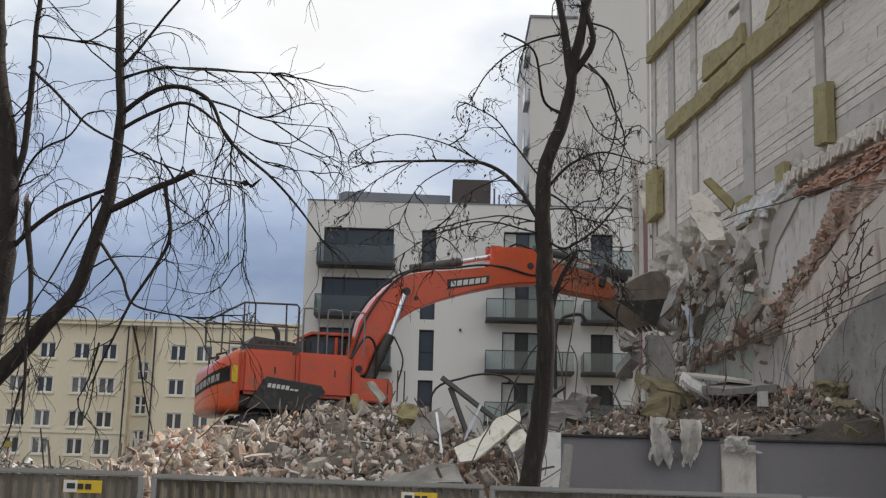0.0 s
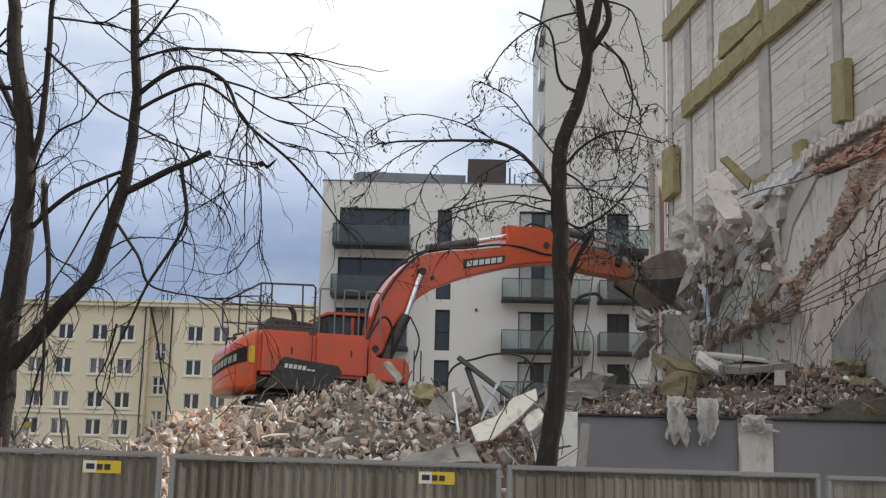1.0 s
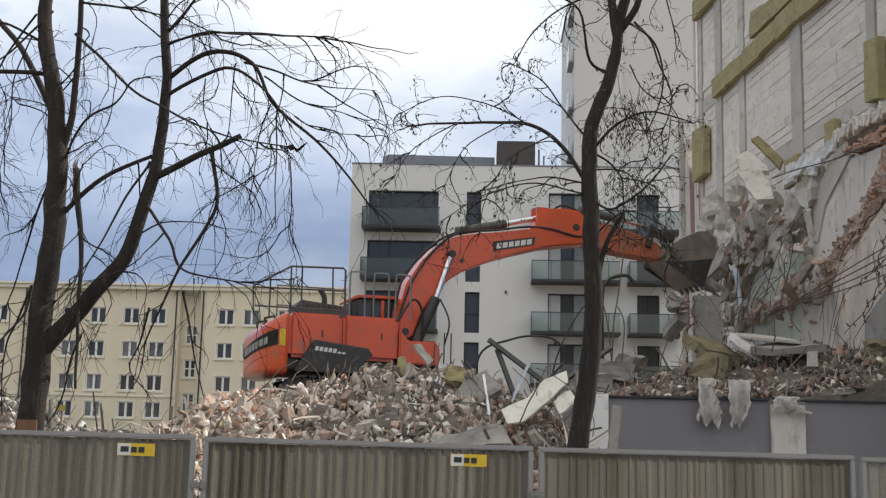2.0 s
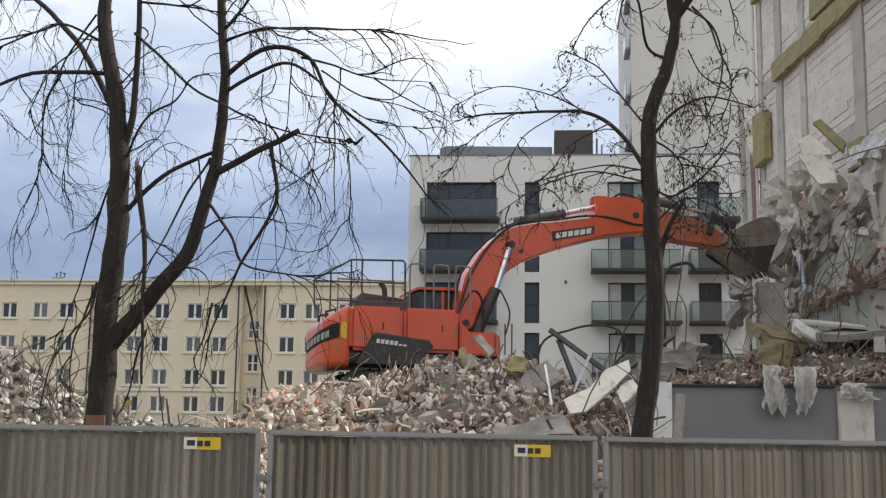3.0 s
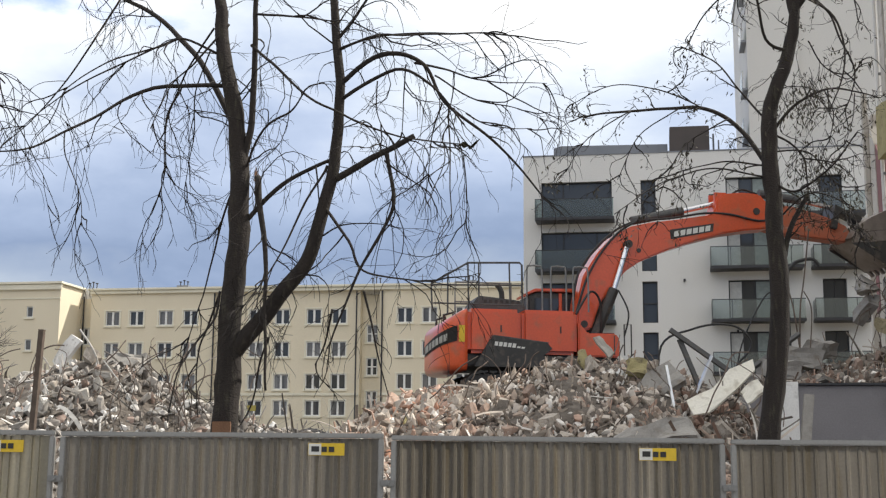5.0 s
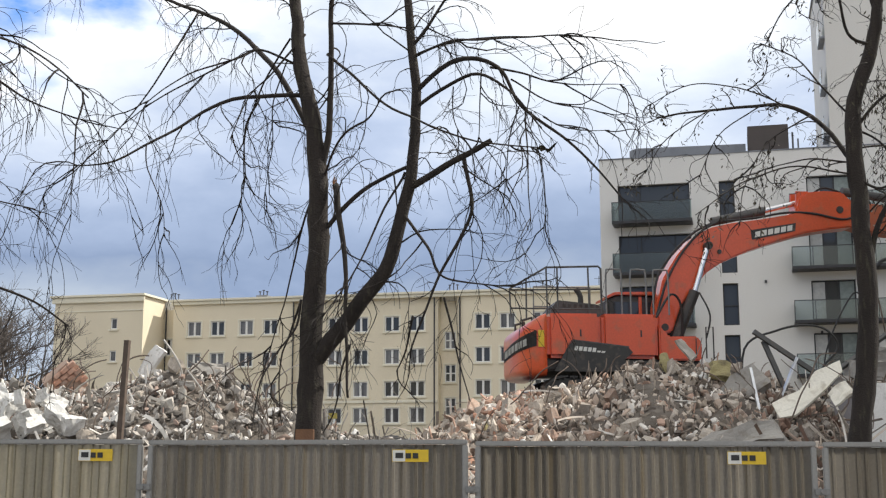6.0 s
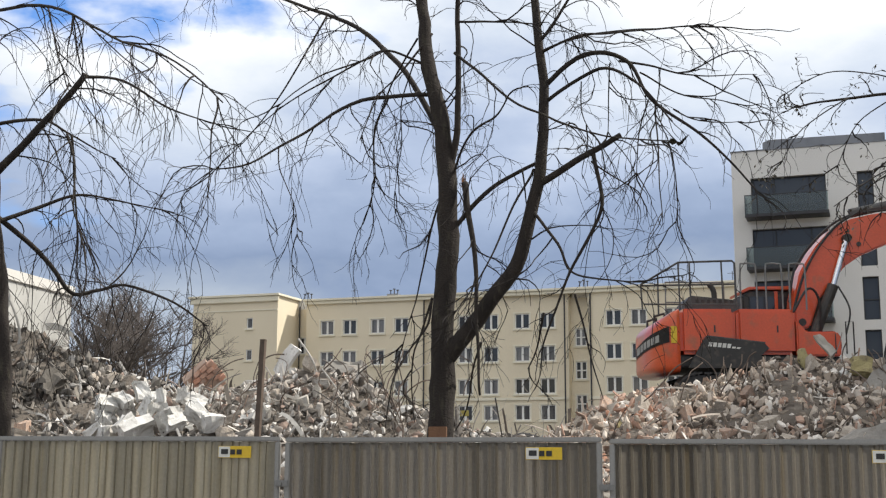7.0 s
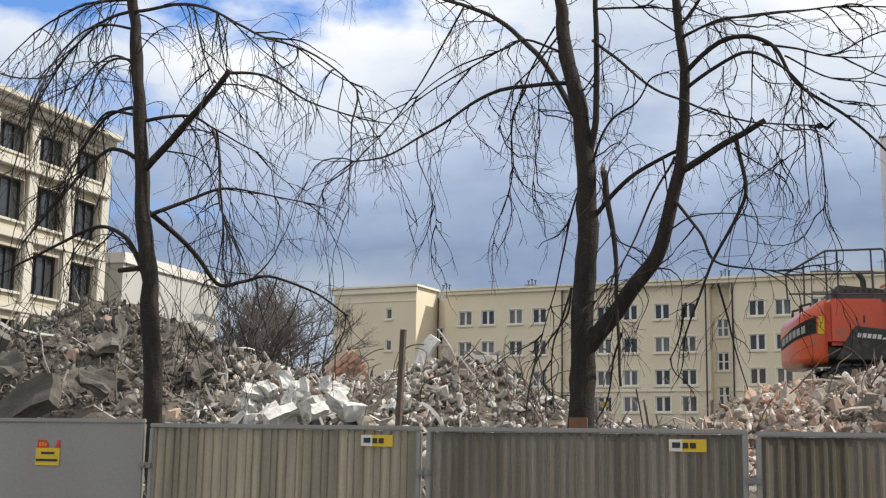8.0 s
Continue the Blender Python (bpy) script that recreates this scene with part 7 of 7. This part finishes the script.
T1 = [
    ([(0.0, 2.11), (0.02, 2.95), (0.08, 3.9), (0.01, 4.88), (-0.13, 5.56), (-0.22, 6.32)], 0.121, 0.063),
    ([(0.03, 2.75), (0.43, 3.22), (0.76, 3.7), (0.94, 4.37), (1.0, 5.12), (0.92, 6.17)], 0.089, 0.037),
    ([(0.05, 4.2), (0.09, 4.56), (0.155, 4.9), (0.165, 5.52), (0.165, 6.25)], 0.042, 0.030),
    ([(0.93, 4.33), (1.35, 4.55), (1.71, 4.73)], 0.037, 0.024),
    ([(1.0, 5.25), (1.4, 5.53), (1.79, 5.42), (1.98, 5.05), (2.37, 4.73), (2.66, 4.42), (2.89, 4.13)], 0.024, 0.008),
    ([(1.0, 5.09), (1.53, 5.38), (1.88, 5.19), (2.18, 4.82)], 0.018, 0.008),
    ([(0.23, 4.4), (0.29, 3.99), (0.34, 3.62), (0.34, 3.14), (0.38, 2.42)], 0.034, 0.011),
    ([(0.07, 3.9), (0.38, 4.23), (0.6, 4.4), (0.92, 4.53)], 0.024, 0.016),
    ([(0.02, 4.82), (-0.36, 5.53), (-0.84, 6.02), (-1.34, 6.29), (-1.92, 6.54)], 0.034, 0.013),
    ([(-0.1, 5.29), (-0.83, 5.3), (-1.44, 5.04), (-2.05, 4.77), (-2.5, 4.75)], 0.021, 0.005),
    ([(1.46, 4.58), (1.53, 4.17), (1.45, 3.89), (1.23, 3.52), (1.07, 3.12), (0.96, 2.82)], 0.021, 0.008),
    ([(0.88, 4.1), (1.11, 3.78), (1.23, 3.52), (1.49, 3.43), (1.89, 3.39)], 0.016, 0.005),
    ([(0.97, 5.59), (1.33, 5.71), (1.73, 5.7), (2.34, 5.68)], 0.013, 0.005),
    ([(0.97, 5.7), (1.13, 5.9), (1.27, 6.1)], 0.018, 0.013),
    ([(0.13, 5.68), (0.45, 5.39), (0.71, 5.14), (1.15, 4.91), (1.57, 4.73), (2.14, 4.64)], 0.016, 0.005),
    ([(0.04, 4.39), (-0.12, 3.91), (-0.23, 3.38), (-0.39, 2.85)], 0.013, 0.005),
    ([(-0.14, 5.58), (-0.54, 5.78), (-0.78, 5.72), (-1.32, 5.58), (-1.76, 5.33)], 0.013, 0.005),
    ([(0.9, 4.48), (0.66, 4.07), (0.44, 3.61), (0.11, 3.15)], 0.013, 0.005),
    ([(-1.22, 6.22), (-1.61, 5.61), (-2.01, 5.1), (-2.3, 4.85)], 0.011, 0.004),
    ([(-0.6, 5.8), (-1.24, 5.54), (-1.76, 5.28), (-2.2, 4.95)], 0.010, 0.004),
    ([(-0.55, 5.3), (-0.69, 5.0), (-0.68, 4.52), (-0.72, 4.23)], 0.010, 0.004),
    ([(-0.1, 5.9), (-0.42, 5.54), (-0.65, 5.34), (-0.85, 4.9)], 0.012, 0.004),
    ([(-1.72, 4.9), (-1.7, 4.66), (-1.55, 4.35), (-1.49, 3.98)], 0.007, 0.003),
    ([(0.1, 4.45), (0.28, 4.85), (0.53, 5.01), (0.64, 5.18)], 0.013, 0.007),
    ([(0.16, 5.99), (0.41, 5.97), (0.66, 5.92), (0.93, 5.87)], 0.012, 0.006),
    ([(1.0, 5.59), (1.27, 5.69), (1.78, 5.72), (2.11, 5.7), (2.43, 5.68)], 0.011, 0.004),
    ([(1.71, 5.43), (1.97, 5.36), (2.29, 5.25), (2.58, 5.2), (2.93, 5.17)], 0.012, 0.003),
    ([(1.63, 5.42), (1.61, 5.07), (1.6, 4.74)], 0.008, 0.004),
    ([(1.97, 5.04), (1.88, 4.72), (1.86, 4.33)], 0.008, 0.004),
    ([(2.03, 5.01), (2.04, 4.58), (2.06, 3.93)], 0.009, 0.004),
    ([(2.17, 4.54), (2.21, 4.11), (2.18, 3.89)], 0.006, 0.003),
    ([(-0.25, 5.87), (-0.47, 5.53), (-0.64, 5.12), (-0.69, 4.88), (-0.68, 4.46)], 0.011, 0.005),
    ([(-0.28, 5.64), (-0.41, 5.25), (-0.4, 4.86), (-0.48, 4.32)], 0.008, 0.004),
    ([(1.9, 5.3), (2.29, 5.05), (2.61, 4.97), (2.89, 4.85)], 0.009, 0.003),
    ([(2.19, 4.93), (2.42, 4.8), (2.79, 4.76)], 0.008, 0.003),
    ([(1.44, 4.51), (1.64, 4.37), (1.83, 4.23)], 0.010, 0.004),
    ([(0.79, 4.48), (0.82, 4.25), (0.84, 3.98)], 0.009, 0.005),
    ([(1.36, 5.27), (1.37, 4.98), (1.44, 4.78)], 0.007, 0.004),
    ([(-0.1, 3.29), (-0.19, 3.0), (-0.27, 2.81), (-0.29, 2.52), (-0.25, 2.18)], 0.012, 0.005),
    ([(-0.09, 3.33), (-0.14, 3.07), (-0.43, 2.68), (-0.51, 2.4), (-0.55, 2.14)], 0.012, 0.005),
    ([(0.39, 2.9), (0.31, 2.65), (0.25, 2.3), (0.15, 2.11)], 0.012, 0.005),
    ([(1.27, 3.31), (1.35, 2.99), (1.41, 2.74), (1.51, 2.37)], 0.012, 0.005),
    ([(0.98, 3.15), (0.92, 2.84), (0.83, 2.65)], 0.012, 0.005),
]
T2 = [
    ([(0.0, 2.05), (0.16, 3.29), (0.13, 4.5), (0.12, 5.38), (0.35, 6.09), (0.44, 6.59)], 0.107, 0.077),
    ([(0.43, 6.42), (0.35, 6.95), (0.25, 7.48)], 0.055, 0.04),
    ([(0.44, 6.55), (0.65, 6.92), (0.52, 7.49)], 0.045, 0.034),
    ([(0.12, 4.8), (-0.22, 5.31), (-0.56, 5.49), (-0.93, 5.51), (-1.49, 5.49), (-1.79, 5.45)], 0.027, 0.009),
    ([(0.5, 6.69), (0.82, 6.43), (0.91, 5.92), (0.73, 5.4)], 0.015, 0.006),
    ([(0.35, 6.09), (0.12, 6.22), (0.0, 6.8), (-0.34, 6.99)], 0.018, 0.009),
    ([(0.13, 5.19), (0.42, 5.52), (0.79, 5.65), (1.22, 5.54)], 0.018, 0.006),
    ([(0.18, 3.75), (0.31, 4.2), (0.48, 4.54)], 0.036, 0.021),
    ([(0.1, 5.32), (-0.14, 5.63), (-0.39, 5.97), (-0.76, 6.19)], 0.012, 0.006),
    ([(0.13, 4.69), (0.36, 4.57), (0.73, 4.83), (0.97, 5.15)], 0.015, 0.006),
    ([(0.33, 7.01), (-0.09, 6.87), (-0.46, 6.59), (-0.7, 6.19)], 0.012, 0.006),
    ([(0.6, 7.15), (0.91, 7.03), (1.04, 6.57)], 0.012, 0.006),
    ([(-0.28, 5.37), (-0.72, 5.12), (-0.98, 4.66), (-1.05, 4.25)], 0.008, 0.004),
    ([(-0.8, 5.5), (-1.22, 5.22), (-1.45, 4.75)], 0.007, 0.004),
    ([(-0.55, 5.49), (-1.0, 5.72), (-1.5, 5.78), (-1.95, 5.58)], 0.008, 0.004),
    ([(-1.3, 5.5), (-1.75, 5.22), (-2.0, 4.85)], 0.007, 0.004),
    ([(0.12, 4.72), (-0.45, 4.84), (-1.0, 4.7), (-1.5, 4.38)], 0.010, 0.004),
    ([(0.2, 4.3), (0.5, 4.55), (0.85, 4.42), (1.0, 4.05)], 0.009, 0.004),
    ([(0.14, 5.0), (0.5, 4.98), (0.76, 4.62), (0.86, 4.2)], 0.009, 0.004),
    ([(0.14, 5.2), (0.31, 5.1), (0.45, 4.92), (0.48, 4.69), (0.5, 4.47)], 0.013, 0.005),
    ([(0.6, 6.67), (0.78, 6.47), (0.86, 6.21), (1.0, 5.85), (0.96, 5.59), (0.89, 5.44)], 0.013, 0.005),
    ([(0.12, 4.84), (-0.27, 4.91), (-0.55, 4.88), (-0.85, 4.81)], 0.010, 0.004),
    ([(0.45, 4.92), (0.72, 4.87), (0.9, 4.74), (0.98, 4.59)], 0.009, 0.004),
    ([(0.55, 6.18), (0.7, 5.89), (0.93, 5.75), (1.06, 5.91)], 0.008, 0.004),
    ([(0.69, 5.65), (0.77, 5.38), (0.73, 5.12)], 0.007, 0.004),
    ([(0.99, 5.59), (0.95, 5.31), (0.88, 5.06)], 0.006, 0.003),
]
T0 = [
    ([(0.0, 2.1), (-0.12, 3.3), (-0.24, 3.93), (-0.33, 4.9), (-0.45, 5.69), (-0.52, 6.15)], 0.086, 0.058),
    ([(-0.26, 4.35), (0.2, 4.74), (0.67, 5.19)], 0.039, 0.026),
    ([(0.64, 5.17), (1.05, 5.09), (1.53, 4.8), (2.04, 4.6)], 0.016, 0.005),
    ([(-0.24, 3.9), (0.18, 4.0), (0.58, 4.1), (0.98, 4.04), (1.62, 3.88)], 0.021, 0.005),
    ([(-0.22, 3.98), (0.27, 3.63), (0.63, 3.25), (0.9, 3.26), (1.19, 3.28), (1.65, 3.12), (1.98, 2.91)], 0.024, 0.008),
    ([(-0.29, 4.44), (-0.54, 4.57), (-0.78, 4.54), (-1.3, 4.11), (-1.7, 3.75)], 0.024, 0.008),
    ([(-0.14, 3.3), (-0.34, 3.62), (-0.48, 3.76), (-0.79, 3.85), (-1.19, 3.72), (-1.75, 3.54)], 0.026, 0.011),
    ([(-0.32, 4.81), (0.23, 4.81), (0.55, 4.64), (1.02, 4.39)], 0.018, 0.005),
    ([(-0.34, 4.87), (-0.74, 4.94), (-0.99, 4.64), (-1.17, 4.27)], 0.016, 0.005),
    ([(-0.49, 5.92), (-0.88, 5.86), (-1.28, 5.57), (-1.67, 5.05), (-1.91, 4.44)], 0.016, 0.005),
    ([(-0.52, 6.03), (-1.1, 6.07), (-1.74, 5.87), (-2.24, 5.52)], 0.016, 0.005),
    ([(-0.47, 5.91), (0.26, 5.86), (0.91, 5.5), (1.57, 5.2), (2.04, 4.79)], 0.016, 0.005),
    ([(0.55, 4.64), (0.61, 4.12), (0.67, 3.66), (0.6, 3.26)], 0.011, 0.005),
    ([(-0.39, 5.35), (-0.71, 5.5), (-1.11, 5.27), (-1.42, 4.68)], 0.013, 0.005),
    ([(-0.12, 3.45), (-0.33, 3.43), (-0.48, 3.42)], 0.024, 0.024),
    ([(-0.45, 5.73), (-0.83, 5.83), (-1.17, 5.76), (-1.5, 5.46), (-1.63, 5.13)], 0.014, 0.005),
    ([(-0.34, 4.96), (-0.58, 4.95), (-0.8, 4.85), (-1.04, 4.55), (-1.28, 4.24)], 0.018, 0.006),
    ([(-0.42, 5.42), (-0.69, 5.46), (-0.87, 5.35), (-0.97, 5.08), (-1.17, 4.83)], 0.012, 0.004),
    ([(0.22, 5.86), (0.35, 5.43), (0.51, 5.09)], 0.009, 0.004),
    ([(0.5, 4.66), (0.6, 4.37), (0.61, 4.03), (0.7, 3.75)], 0.011, 0.004),
]
t1 = tree("bare forked tree with broken limbs and drooping twigs", (-3.94, 10.82), T1, 41, 0.17, 3.3, span=(0.35, 1.35))
bm = bmesh.new()
for k in range(7):
    a = k * 0.9
    tube(bm, [(0.23 + 0.02 * math.cos(a), 0.02 * math.sin(a), 4.36), (0.22 + 0.015 * math.cos(a), 0.015 * math.sin(a), 4.44 + 0.03 * (k % 3))], 0.012, 0.002, n=4)
part("torn_end", bm, "raw_wood", t1, "splintered orange wood")
tree("bare slanting tree with a few dry seed leaves", (0.99, 12.96), T2, 42, 0.12, 4.7, leaves=12, span=(0.25, 0.8), kink=0.3, clumps=((0.52, 5.6, 0.26), (0.4, 5.4, 0.22), (0.68, 4.68, 0.3), (0.45, 4.75, 0.2)))
tree("bare tree with long hanging twigs behind the hoarding", (-7.26, 8.93), T0, 43, 0.24, 5.4, span=(0.45, 1.7), kink=0.15)
t = thing("plastic_scrap", "torn dark plastic scrap caught in the tree's twigs", "plastic scrap", pose(-1.72, 10.7, 4.57, 0, 20, 10))
bm = bmesh.new()
rows = [[bm.verts.new((-0.08 + 0.16 * i / 6, 0.05 * noise.noise((i * 0.9, j * 0.9, 2)), 0.03 * math.sin(i * 1.3) + (-0.015 - 0.025 * (i % 3)) * j / 3 + 0.10 * i / 6)) for i in range(7)] for j in range(4)]
for p, q in zip(rows, rows[1:]):
    for i in range(6):
        bm.faces.new((p[i], p[i + 1], q[i + 1], q[i]))
bmesh.ops.solidify(bm, geom=bm.faces[:], thickness=0.003)
part("film", bm, "leaf", t)
t = thing("tree_guard", "short brown board against the tree's foot", "board", pose(-3.95, 10.62, 0))
part("board", box(-0.03, 0.14, -0.015, 0.015, -0.05, 2.14, 0.004), "old_board", t)
t = thing("tree_stake", "pale wooden stake beside the slanting tree", "stake", pose(1.12, 12.8, 0, 0, 6, 0))
part("stake", box(-0.05, 0.05, -0.03, 0.03, -0.05, 2.5, 0.006), "concrete", t)


def bare_tree(m, h, seed, label):
    r = random.Random(seed)
    t = thing("bare_tree", label, "tree", m)
    bm, tw = bmesh.new(), bmesh.new()
    def grow(p, d, L, rad, level):
        pts = [p.copy()]
        for i in range(4):
            d = (d + Vector((r.gauss(0, .13), r.gauss(0, .13), 0.05))).normalized()
            p = p + d * L / 4
            pts.append(p.copy())
        tube(bm if level < 2 else tw, pts, rad, rad * 0.6, n=6 if level < 2 else 3, cap=False)
        if level < 5:
            for q in range(r.randint(3, 5)):
                i = r.randint(2, 4)
                dd = (d + Vector((r.gauss(0, .55), r.gauss(0, .55), r.gauss(0.05, .35)))).normalized()
                grow(pts[i], dd, L * r.uniform(0.52, 0.8), max(0.014, rad * 0.52), level + 1)
    grow(Vector((0, 0, -0.1)), Vector((0, 0, 1)), h * 0.3, h * 0.017, 0)
    part("trunk", bm, "far_twig", t)
    part("crown", tw, "far_twig", t, kind="stuff")


for i, (az, d, h) in enumerate(((-35.7, 62, 15.5), (-33.9, 66, 15.5), (-32.2, 70, 13.5), (-37.2, 70, 16.0), (-34.6, 72, 16.0), (-30.8, 80, 11.5), (-33.0, 76, 15.0))):
    a = radians(az)
    bare_tree(pose(d * math.sin(a), d * math.cos(a), 0, 0, 0, 40 * i), h, 60 + i, "far bare tree with a dense crown of twigs")
